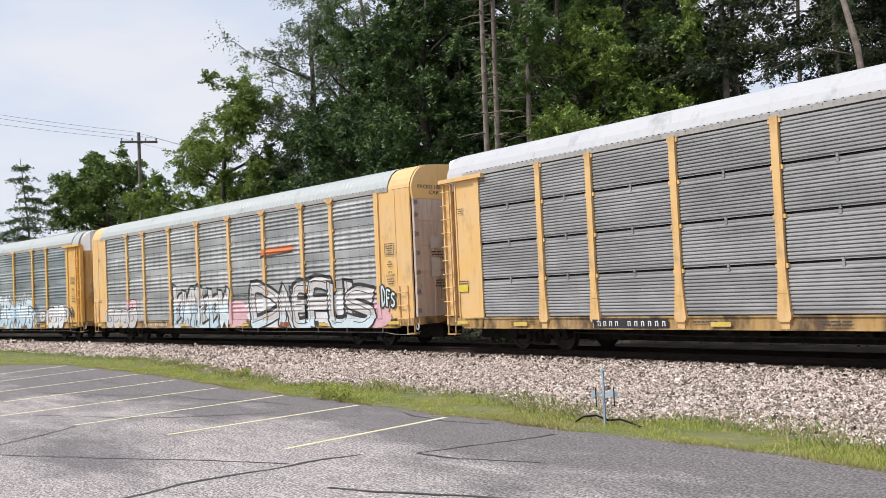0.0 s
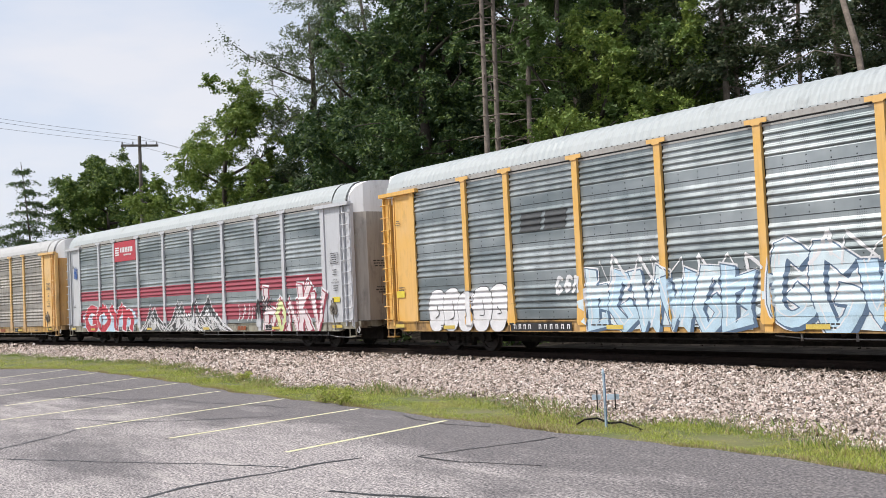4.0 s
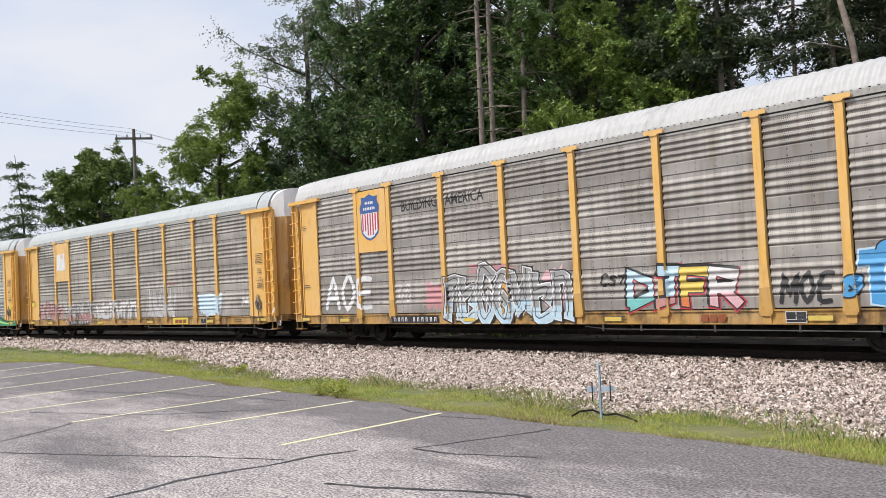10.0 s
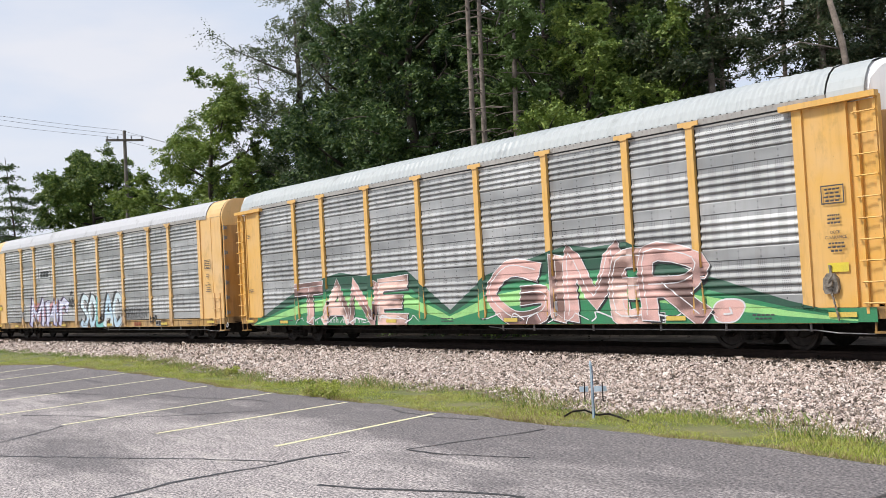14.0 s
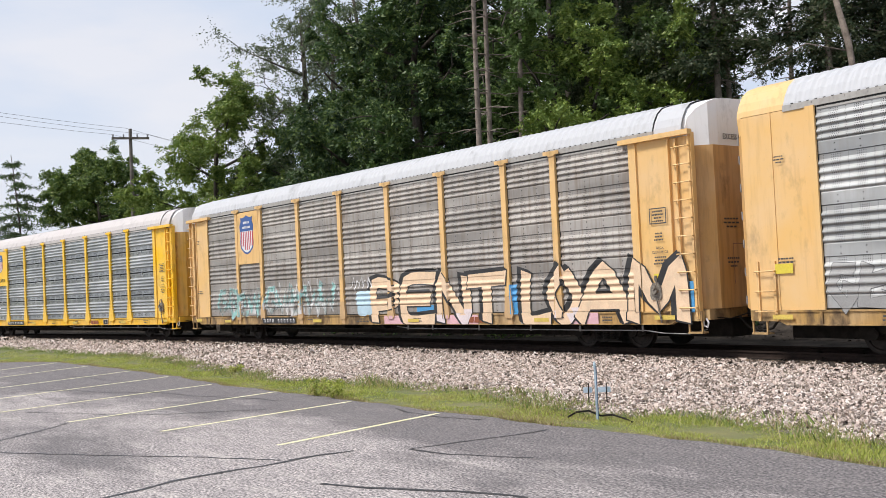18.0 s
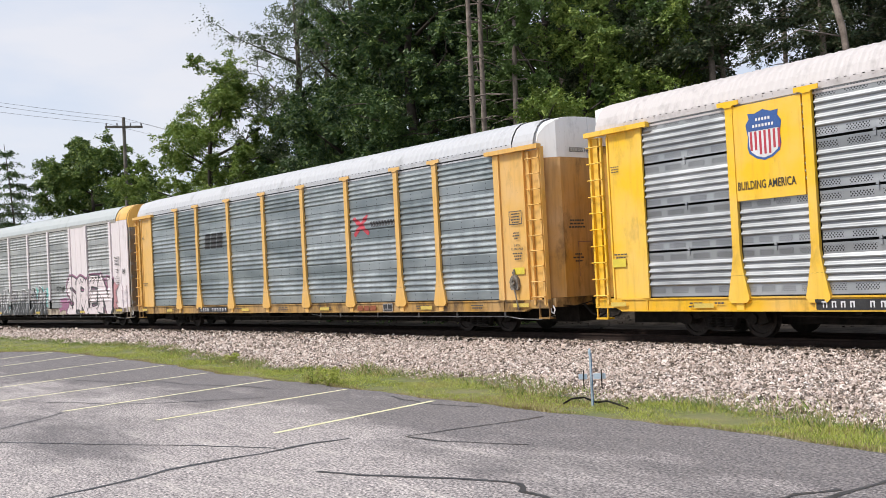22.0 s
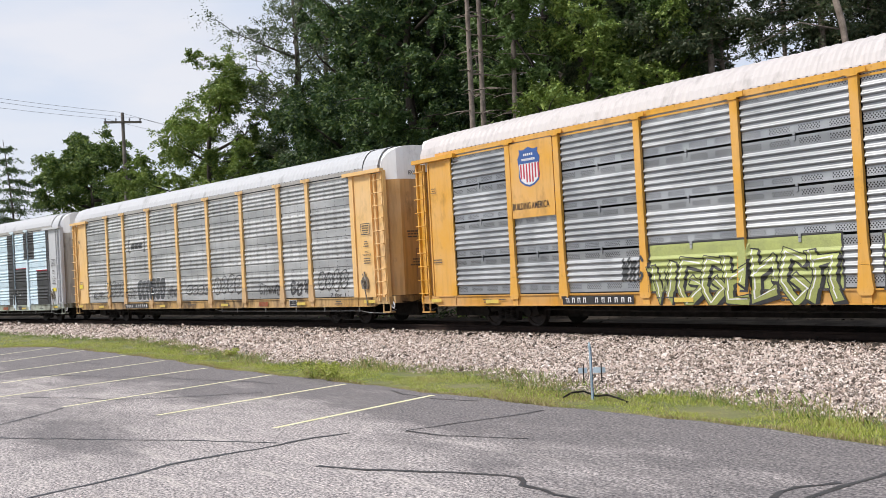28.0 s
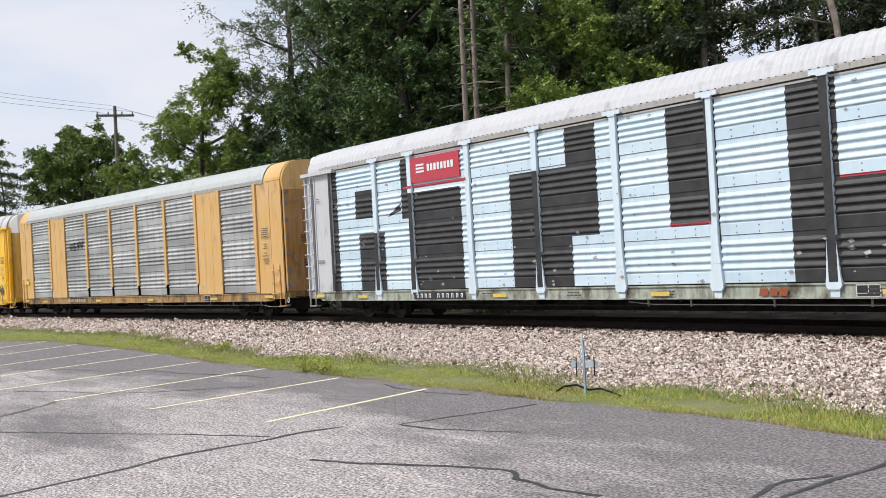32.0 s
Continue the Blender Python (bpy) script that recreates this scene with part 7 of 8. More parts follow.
# car 7: green hills along the bottom, pink and brown letters
HILLS = [(-12.2, 0.70), (-9.8, 1.55), (-8.4, 2.0), (-6.0, 2.38), (-4.6, 2.2), (-2.2, 2.3), (-0.1, 1.05), (1.6, 2.0), (3.4, 2.35), (4.8, 2.62), (5.6, 2.5), (6.8, 2.58), (8.5, 1.85), (11.1, 1.08), (12.6, 0.75)]
for (a, ha), (b, hb) in zip(HILLS, HILLS[1:]):
    decal(7, [[(a, 0.62), (b, 0.62), (b, hb), (a, ha)]], C_DKGREEN, 0, "graffiti_hill", "dark green sprayed hills")
    la, lb = 0.62 + (ha - 0.62) * 0.70, 0.62 + (hb - 0.62) * 0.70
    decal(7, [[(a, 0.62), (b, 0.62), (b, lb), (a, la)]], C_GREEN, 0.1, "graffiti_hill", "green sprayed hills")
    decal(7, [[(a, 0.62 + (la - 0.62) * 0.45), (b, 0.62 + (lb - 0.62) * 0.45), (b, 0.62 + (lb - 0.62) * 0.8), (a, 0.62 + (la - 0.62) * 0.8)]], C_LIME, 0.2, "graffiti_hill", "bright green sprayed glow")
decal(7, [rect(-11.9, 13.0, 0.64, 0.92)], C_GREEN, 0, "graffiti_band", "green sprayed sill")
FADE = [fade_paint("spray_fade_pink", (0.72, 0.44, 0.40), (0.15, 0.09, 0.08)), fade_paint("spray_fade_peach", (0.80, 0.55, 0.48), (0.22, 0.13, 0.11), 0.8)]
graf(7, "TANE", -9.0, -2.0, 0.62, 2.1, 0.27, FADE, C_WHITE, 0.022, None, 0.4, C_BLACK, (0.05, -0.05), None, 0.25, 51, False, 0.10, cells=[(-9.1, -6.9), (-7.3, -5.3), (-5.6, -3.7), (-4.0, -1.9)], shine=C_WHITE, label="pink and brown graffiti letters with white outlines")
graf(7, "GIMER", 1.6, 9.3, 0.62, 2.5, 0.32, FADE, C_WHITE, 0.022, None, 0.4, C_BLACK, (0.05, -0.05), None, 0.25, 52, True, 0.12, cells=[(1.5, 4.2), (3.7, 5.2), (4.7, 6.8), (6.1, 7.7), (7.1, 9.3)], shine=C_WHITE, label="pink and brown graffiti letters with white outlines")
bubbles(7, 1, 9.3, 9.9, 0.66, 1.2, FADE[0], C_WHITE, 53)
scrawl(7, -9.2, -1.6, 0.64, 0.95, 10, C_WHITE, 54, 0.016)
scrawl(7, 1.5, 9.4, 0.64, 0.95, 10, C_WHITE, 55, 0.016)
# car 8: bracketed mark, violet and blue pieces
block_mark(8, -6.15, -4.95, 3.34, 3.66, C_CHARCOAL, 3)
decal(8, [rect(-6.42, -6.36, 3.15, 3.85), rect(-6.36, -6.25, 3.79, 3.85), rect(-6.36, -6.25, 3.15, 3.21), rect(-4.74, -4.68, 3.15, 3.85), rect(-4.85, -4.74, 3.79, 3.85), rect(-4.85, -4.74, 3.15, 3.21)], C_BLACK, 1, "mark", "black bracket lines")
graf(8, 4, -11.4, -8.5, 0.98, 1.9, 0.16, C_STEEL, C_INK, 0.012, None, 0.4, None, seed=53, wild=0.12, soft=False, label="faint hollow graffiti letters")
patch(8, -8.2, -2.2, 0.95, 2.2, C_ROSE, 54, rough=0.28, n=40)
VIOLET = spray("deep_violet", (0.05, 0.02, 0.08))
graf(8, "M14r", -7.7, -2.4, 0.68, 2.2, 0.24, spray("pale_lilac", (0.66, 0.68, 0.86)), VIOLET, 0.035, C_LILAC, 0.2, VIOLET, (-0.17, 0.03), None, 0.15, 55, False, 0.06, 0.04,
     cells=[(-7.75, -5.75), (-5.85, -4.75), (-4.95, -3.75), (-3.8, -2.35)], shine=C_WHITE, label="pale violet graffiti letters with dark outlines")
tag(8, 4, -2.45, -1.5, 1.65, 2.2, C_BLACK, 56, 0.035)
bubbles(8, 1, -2.1, -1.9, 2.3, 2.45, C_BLACK, C_BLACK, 95)
graf(8, "SOLAC", -0.85, 3.8, 0.62, 2.25, 0.20, [C_ICE, C_ICE, C_TEAL, C_SKY, C_ICE], C_BLACK, 0.035, [C_SKY, C_PALE, C_TEAL, C_ICE, C_SKY], 0.3, spray("soot", (0.03, 0.027, 0.03)), (-0.16, 0.05), C_WHITE, 0.25, 57, True, 0.10, 0.05, label="pale blue and teal graffiti letters")
tag(8, 3, 1.5, 2.2, 1.0, 1.3, C_BLACK, 61, 0.02)
scrawl(8, 3.5, 6.7, 0.95, 1.6, 12, C_INK, 62, 0.016)
loops(8, 4, 4.2, 6.2, 1.0, 1.55, C_INK, 63, 0.014)
tag(8, 2, 6.85, 7.4, 0.8, 1.2, C_BLACK, 64, 0.03)
# car 9: shield, teal scribbles, peach letters
shield(9, -8.92, -7.08, 2.95, 4.95, yellow("faded"), False)
patch(9, -10.7, -7.2, 0.95, 1.9, F_WHITE, 57, 0, 0.2, 40)
graf(9, 4, -10.8, -7.2, 0.93, 2.1, 0.15, F_TEAL, F_WHITE, 0.03, None, 0.4, None, seed=58, soft=False, wild=0.16, label="faded teal and white graffiti")
graf(9, 5, -6.9, -1.8, 0.95, 2.1, 0.14, F_TEAL, F_WHITE, 0.035, F_WHITE, 0.35, None, seed=59, soft=False, wild=0.2, label="faded teal and white graffiti")
scrawl(9, -10.7, -1.6, 1.0, 2.0, 18, C_INK, 63, 0.012)
scrawl(9, -6.8, -1.6, 1.1, 2.3, 12, F_WHITE, 60, 0.03)
patch(9, -0.65, 0.35, 0.87, 1.75, C_PALE, 61, 1, 0.1, label="blue sprayed disc")
graf(9, "PENTLOAM", 0.3, 12.9, 0.62, 2.15, 0.27, C_PEACH, C_BLACK, 0.04, [C_PEACH, C_PEACH, BLUSH], 0.25, C_BLACK, (-0.12, 0.07), None, 0.15, 62, True, 0.08,
     cells=[(0.2, 2.05), (1.8, 3.9), (3.7, 5.35), (5.1, 7.0), (7.35, 8.75), (8.4, 9.75), (9.4, 11.4), (11.2, 13.0)], label="peach graffiti letters with black outlines")
scrawl(9, -0.9, 0.3, 1.7, 2.2, 5, C_WHITE, 96, 0.02)
decal(9, [rect(1.0, 2.6, 0.64, 0.9), rect(4.2, 5.6, 0.64, 0.9), rect(8.8, 10.2, 0.64, 0.92)], C_PINK, 0, "graffiti_patch", "pink sprayed patches")
decal(9, [rect(2.7, 3.6, 0.64, 1.2), rect(7.0, 7.6, 0.9, 1.7), rect(12.7, 13.15, 0.9, 1.6)], C_BLUE, 0, "graffiti_patch", "blue sprayed patches")
# car 10: clean, shield and slogan
shield(10, -8.92, -7.08, 2.95, 4.95, yellow("bright"))
# car 11: black mark, red cross and dark bars
block_mark(11, -6.3, -4.7, 3.22, 3.82, C_BLACK, 3)
decal(11, [p for s in ([(4.55, 3.14), (5.25, 3.70)], [(4.55, 3.66), (5.3, 3.16)]) for p in ribbon(s, 0.075)], C_RED, 1, "mark", "red cross mark")
decal(11, bars(5.45, 6.85, 3.34, 3.52, 9, 0.28), C_INK, 1, "mark", "dark bars beside the cross")
# car 12: tags on white, black and teal piece, pink and white piece
tag(12, 4, -8.5, -7.1, 1.75, 2.3, C_BLACK, 63, 0.025)
tag(12, 3, -8.3, -7.4, 1.1, 1.6, C_BLACK, 64, 0.025)
patch(12, -3.7, -0.6, 0.68, 2.0, C_TEAL, 75, 0.2, 0.25, 40)
patch(12, 1.6, 4.3, 0.68, 2.2, C_TEAL, 76, 0.2, 0.25, 40)
graf(12, 9, -3.5, 3.6, 0.62, 2.25, 0.20, [C_STEEL, spray("dusk_grey", (0.20, 0.19, 0.20))], C_BLACK, 0.035, C_CHARCOAL, 0.4, C_BLACK, (0.07, -0.06), C_WHITE, 0.5, 66, False, 0.18, shine=C_WHITE, label="grey and black jagged graffiti over teal")
scrawl(12, -3.4, 3.8, 0.7, 2.1, 12, C_WHITE, 71, 0.018)
tag(12, 3, 4.9, 6.0, 1.75, 2.1, C_BLACK, 72, 0.025)
MAUVE = spray("mauve", (0.34, 0.13, 0.24))
patch(12, 5.2, 7.0, 0.64, 1.5, MAUVE, 67, 0.1, 0.3, 40)
patch(12, 6.8, 11.4, 1.5, 2.5, MAUVE, 81, 0.1, 0.2, 50)
patch(12, 10.6, 12.4, 0.64, 2.3, C_ROSE, 68, 0.05, 0.28, 40)
graf(12, "SREN", 6.4, 11.4, 0.60, 2.5, 0.36, BLUSH, C_INK, 0.06, None, 0.4, C_INK, (0.07, -0.06), MAUVE, 0.3, 82, True, 0.12, overlap=0.14, label="pale pink graffiti with dark outlines")
scrawl(12, 6.8, 11.2, 0.8, 1.8, 6, C_INK, 85, 0.018)
scrawl(12, 7.4, 10.8, 2.1, 2.45, 8, C_BLACK, 69, 0.022)
words(12, "BI", 12.78, 13.02, 2.50, 2.74, C_BLACK, "black stencilled letters")
# car 13: shield and slogan, olive piece
shield(13, -8.92, -7.08, 2.95, 4.95, yellow("deep"))
tag(13, 3, -4.95, -4.2, 1.1, 1.85, C_CHARCOAL, 71, 0.035)
LEAFY = spray("pale_olive", (0.42, 0.47, 0.16))
for a, b, lo, hi, sd in ((-4.0, 0.9, 0.95, 2.0, 72), (1.8, 3.3, 0.95, 1.95, 77), (3.35, 4.4, 1.15, 1.85, 78)):
    decal(13, [rect(a - 0.05, b + 0.05, lo - 0.05, hi + 0.05)], C_INK, 0, "graffiti_patch", "dark edge of a sprayed box")
    decal(13, [rect(a, b, lo, hi)], LEAFY, 0.4, "graffiti_patch", "pale green sprayed box")
graf(13, 7, -3.9, 0.85, 0.66, 1.85, 0.13, LEAFY, C_BLACK, 0.03, C_OLIVE, 0.4, C_BLACK, (0.05, -0.06), None, 0.4, 73, False, 0.2, shine=C_WHITE, label="green graffiti letters with black outlines")
graf(13, 3, 1.9, 3.3, 0.70, 1.8, 0.13, LEAFY, C_BLACK, 0.03, C_OLIVE, 0.4, None, seed=79, wild=0.2, shine=C_WHITE, label="green graffiti letters with black outlines")
tag(13, 4, 3.45, 4.3, 1.3, 1.7, C_INK, 80, 0.02)
# car 14: bracketed mark, thin black tags
block_mark(14, -6.2, -4.95, 3.36, 3.62, C_CHARCOAL, 3)
decal(14, [rect(-6.46, -6.40, 3.2, 3.8), rect(-6.40, -6.25, 3.74, 3.8), rect(-6.40, -6.25, 3.2, 3.26), rect(-4.72, -4.66, 3.2, 3.8), rect(-4.85, -4.72, 3.74, 3.8), rect(-4.85, -4.72, 3.2, 3.26)], C_INK, 1, "mark", "dark bracket lines")
for a, b, n, z1, sd in ((-9.1, -7.1, 4, 1.95, 74), (1.7, 4.0, 4, 1.95, 76), (9.3, 11.1, 4, 1.9, 80), (-0.7, 1.3, 4, 1.6, 86)):
    loops(14, n, a, b, 1.15, z1, C_BLACK, sd, 0.02)
bubbles(14, 6, -5.6, -2.8, 1.02, 2.0, C_CHARCOAL, C_WHITE, 75, 0.022, "dark bubble graffiti with white outlines")
for a, b, n, z1, w, sd in ((-10.9, -9.5, 5, 1.5, 0.018, 77), (-6.9, -5.8, 4, 1.7, 0.016, 78), (-2.6, -1.6, 5, 1.6, 0.02, 81), (5.2, 6.8, 5, 1.5, 0.02, 82), (7.4, 8.7, 3, 1.6, 0.05, 79)):
    tag(14, n, a, b, 1.08, z1, C_INK if sd % 2 else C_BLACK, sd, w)
words(14, "7 for 1", 10.0, 10.9, 0.97, 1.09, C_BLACK)
# car 15: block letters left in pale blue by black fields
BLACKS = [rect(-11.6, -11.15, 0.95, 5.0), rect(-10.05, -9.05, 3.25, 4.15), rect(-9.9, -8.45, 0.95, 2.75), [(-8.25, 3.2), (-7.5, 3.35), (-7.5, 3.6)], rect(-7.45, -7.05, 3.1, 5.0),
          rect(-7.05, -4.55, 0.95, 3.85), [(-2.45, 0.95), (-0.2, 0.95), (-0.2, 2.2), (-2.45, 2.2)], [(-2.45, 2.2), (0.75, 2.2), (0.75, 3.95), (-2.45, 3.95)], rect(-0.3, 0.75, 3.95, 5.0),
          rect(2.95, 4.12, 2.3, 5.0), rect(6.05, 7.15, 0.95, 5.0), rect(7.15, 8.6, 0.95, 2.95), rect(8.35, 9.75, 3.45, 5.0), rect(10.0, 11.45, 0.95, 2.75), rect(11.45, 11.7, 0.95, 5.0)]
for field in BLACKS:
    decal(15, [field], C_BLACK, 0, "painted_field", "large black painted field")
decal(15, [rect(2.95, 4.12, 2.24, 2.30), rect(7.15, 8.6, 2.95, 3.0), rect(10.0, 11.45, 2.75, 2.82), rect(-7.35, -4.2, 3.98, 4.06)], C_RED, 1, "painted_edge", "red paint edges")
bm = bmesh.new()
bm_box(bm, -6.85, -4.5, -SIDE - 0.066, -SIDE, 4.12, 4.86)
part("sign_plate", bm, C_RED, CARS[15], "red sign plate partly painted over")
decal(15, bars(-6.0, -4.7, 4.42, 4.62, 8, 0.3) + [rect(-6.55, -6.15, 4.40 + 0.1 * i, 4.46 + 0.1 * i) for i in range(3)], C_WHITE, 1, "sign_bars", "white bars on the sign", True)
rng = random.Random(150)
flecks = []
for i in range(90):
    x, z, r = rng.uniform(-11.3, 11.3), rng.choice((rng.uniform(1.0, 1.9), rng.uniform(1.0, 4.9))), rng.uniform(0.015, 0.06)
    flecks.append([(x - r * 1.6, z), (x - r * 0.3, z - r), (x + r * 1.4, z - r * 0.4), (x + r * 0.5, z + r * 0.8)])
tagged(decal(15, flecks, C_STEEL, 3, "paint_chip", "small flecks where the paint has peeled"), kind="stuff")
# car 16: one small tag
tag(16, 4, -6.4, -4.6, 3.3, 3.7, C_BLACK, 90, 0.05)

# ---- trees ----
def broad_tree(name, height, spread, leaf, seed, low=0.25, dens=1.0, label="", size=0.19, lean=0.0, limbs=15, dome=0):
    rng = np.random.default_rng(seed)
    root = tagged(new(name), label, "tree", "trees behind the track")
    bm = bmesh.new()
    trunk = [(lean * (z / height) * height * 0.2 + 0.25 * math.sin(z * 0.5 + seed), 0.2 * math.sin(z * 0.35 + seed * 2), z) for z in np.linspace(-0.4, height * 0.86, 9)]
    r0 = 0.018 * height + 0.05
    bm_tube(bm, trunk, [r0 * (1 - 0.88 * k / 8) + 0.02 for k in range(9)], 9)
    centres, radii = [], []
    for k in range(limbs):
        t = low + (0.92 - low) * (k + 0.5) / limbs
        base = Vector(np.array(trunk[0]) + (np.array(trunk[-1]) - np.array(trunk[0])) * t)
        a = k * 2.4 + rng.uniform(-0.4, 0.4)
        # the crown is widest below its middle, with an uneven outline
        u = (t - low) / (1 - low)
        reach = spread * (0.50 + 0.75 * math.sin(math.pi * min(1, 0.18 + u * 0.85))) * rng.uniform(0.62, 1.12) * 0.85
        tip = base + Vector((math.cos(a) * reach, math.sin(a) * reach, height * rng.uniform(0.05, 0.16)))
        mid = base.lerp(tip, 0.5) + Vector((0, 0, -0.1 * reach + rng.uniform(0, 0.5)))
        bm_tube(bm, [base, mid, tip], [0.10 * reach / spread + 0.05, 0.06, 0.02], 6)
        for j in range(5):
            q = mid.lerp(tip, 0.1 + 0.28 * j)
            off = Vector(rng.normal(size=3)) * reach * 0.22
            off.z *= 0.8
            tw = q + off
            bm_tube(bm, [q, q.lerp(tw, 0.5) + Vector((0, 0, 0.1)), tw], [0.035, 0.025, 0.01], 4, False)
            centres.append(tw)
            radii.append(spread * rng.uniform(0.13, 0.25))
            centres.append(q + Vector(rng.normal(size=3)) * reach * 0.16)
            radii.append(spread * rng.uniform(0.11, 0.21))
    for j in range(10):
        a = rng.uniform(0, 6.28)
        centres.append(Vector(trunk[-1]) + Vector((math.cos(a) * spread * 0.3, math.sin(a) * spread * 0.3, rng.uniform(-0.05, 0.14) * height)))
        radii.append(spread * rng.uniform(0.14, 0.24))
    for j in range(dome):
        d = Vector(rng.normal(size=3)).normalized() * rng.uniform(0.62, 1.0)
        centres.append(Vector((d.x * spread * 1.12, d.y * spread * 1.12, height * (0.60 + 0.40 * d.z) - (0.12 * height if d.z < 0 else 0))))
        radii.append(spread * rng.uniform(0.12, 0.22))
    part("trunk", bm, M_BARK, root, "dark bark trunk with limbs", True)
    co, f = leaf_cloud([tuple(c) for c in centres], radii, int(330 * dens), size * 0.80, rng)
    part("crown", raw_mesh("crown", co, f, leaf), None, root, "leafy crown with gaps")
    return root


def pine_tree(name, height, spread, seed, bare=0.45, label="", droop=0.1, bark=None, dens=1.0, leaf=None, flat=0.62, step=0.034, stout=0.0065):
    """A tall conifer with a bare lower stem, dead branch stubs and whorled boughs."""
    rng = np.random.default_rng(seed)
    root = tagged(new(name), label, "tree", "trees behind the track")
    bm = bmesh.new()
    bend = rng.uniform(-0.4, 0.4, 2)
    stem = [(bend[0] * (z / height) ** 2 * 2, bend[1] * (z / height) ** 2 * 2, z) for z in np.linspace(-0.4, height, 9)]
    bm_tube(bm, stem, [(stout * height + 0.03) * (1 - 0.9 * k / 8) + 0.012 for k in range(9)], 9)
    centres, radii = [], []
    z = 0.12 * height
    while z < height * 0.98:
        x0, y0 = bend[0] * (z / height) ** 2 * 2, bend[1] * (z / height) ** 2 * 2
        dead = z < bare * height
        for k in range(4 if dead else 5):
            a = rng.uniform(0, 6.28)
            u = (z / height - bare) / (1 - bare)
            reach = rng.uniform(0.5, 1.7) if dead else spread * (1.02 - u) ** 0.8 * rng.uniform(0.7, 1.1) + 0.25
            tip = (x0 + math.cos(a) * reach, y0 + math.sin(a) * reach, z - reach * droop * rng.uniform(0.4, 1.6) + (0.2 if not dead else 0))
            bm_tube(bm, [(x0, y0, z), ((x0 + tip[0]) / 2, (y0 + tip[1]) / 2, (z + tip[2]) / 2 + 0.05 * reach), tip], [0.03 if dead else 0.045, 0.02, 0.008], 4, False)
            if not dead:
                m = max(2, int(reach / 0.42))
                for j in range(m):
                    t = (j + 0.9) / m
                    centres.append((x0 + (tip[0] - x0) * t, y0 + (tip[1] - y0) * t, z + (tip[2] - z) * t))
                    radii.append(0.34 + 0.17 * reach * (1 - t * 0.5))
        z += height * (step if not dead else 0.03)
    part("trunk", bm, bark or M_PINEBARK, root, "straight stem with dead branch stubs", True)
    co, f = leaf_cloud(centres, radii, int(150 * dens), 0.075, rng, flat, 7)
    part("crown", raw_mesh("crown", co, f, leaf or M_NEEDLE), None, root, "dark needled boughs")
    return root


def bush(name, w, h, leaf, seed, label, n=40, per=70):
    rng = np.random.default_rng(seed)
    root = tagged(new(name), label, "bush", "bushes behind the track")
    bm = bmesh.new()
    cs, rs = [], []
    for k in range(n):
        a, rr = rng.uniform(0, 6.28), w * math.sqrt(rng.uniform(0, 1))
        z = h * rng.uniform(0.1, 1.0) * (1 - 0.5 * (rr / w) ** 2)
        c = (math.cos(a) * rr, math.sin(a) * rr, z)
        cs.append(c), rs.append(0.22 * w + 0.3)
        if k % 3 == 0:
            bm_tube(bm, [(c[0] * 0.2, c[1] * 0.2, -0.3), (c[0] * 0.6, c[1] * 0.6, z * 0.6), c], [0.06, 0.04, 0.012], 5)
    part("stem", bm, M_BARK, root, "brown stems")
    co, f = leaf_cloud(cs, rs, per * 3, 0.09, rng)
    part("crown", raw_mesh("crown", co, f, leaf), None, root, "green leaves")
    return root


def bearing(deg, dist, z=-0.3, turn=0):
    """A place by its bearing, in degrees from +y towards -x, and its distance from the viewpoint."""
    return pose(-math.sin(radians(deg)) * dist, math.cos(radians(deg)) * dist, z, 0, 0, turn)


GREEN_TREE = "tall broadleaf tree with a dense green crown"
DARK_TREE = "tall dark green tree in the thick of the wood"
PINE = "tall pine with a bare stem and dark needles"
BUSHY = "dense green undergrowth behind the railway"
t_left = broad_tree("broadleaf_tree", 17.8, 5.1, M_LEAFMID, 13, 0.08, 2.1, "fresh green broadleaf tree at the end of the wood", 0.125)
t_airy = broad_tree("airy_tree", 25.0, 4.8, M_LEAFGREY, 31, 0.25, 0.62, "tall broadleaf tree with an open, airy crown", 0.10)
t_dark = broad_tree("dark_tree", 24.0, 4.6, M_LEAFDARK, 23, 0.10, 1.4, DARK_TREE, 0.135)
t_dark2 = broad_tree("dark_tree", 21.0, 4.4, M_LEAFDARK, 27, 0.08, 1.3, DARK_TREE, 0.135)
t_green = broad_tree("broadleaf_tree", 17.0, 3.8, M_LEAFLIGHT, 43, 0.10, 1.3, GREEN_TREE, 0.12)
t_low = broad_tree("dark_tree", 13.5, 3.6, M_LEAFDARK, 29, 0.06, 1.2, "low dark green tree under the airy crowns", 0.13)
t_light = broad_tree("light_tree", 13.0, 3.3, M_LEAFMID, 41, 0.10, 1.3, "fresh green broadleaf tree in front of the wood", 0.10)
t_pine = pine_tree("pine_tree", 25.0, 2.4, 51, 0.62, PINE, stout=0.0042)
t_pine2 = pine_tree("pine_tree", 23.0, 3.0, 57, 0.44, PINE, 0.2)
t_pine3 = pine_tree("pine_tree", 20.0, 3.2, 59, 0.18, "broad dark conifer with drooping boughs", 0.28)
t_bush = bush("bush", 3.0, 4.0, M_LEAF, 61, BUSHY)
t_dkbush = bush("bush", 3.2, 4.6, M_LEAFDARK, 67, BUSHY)
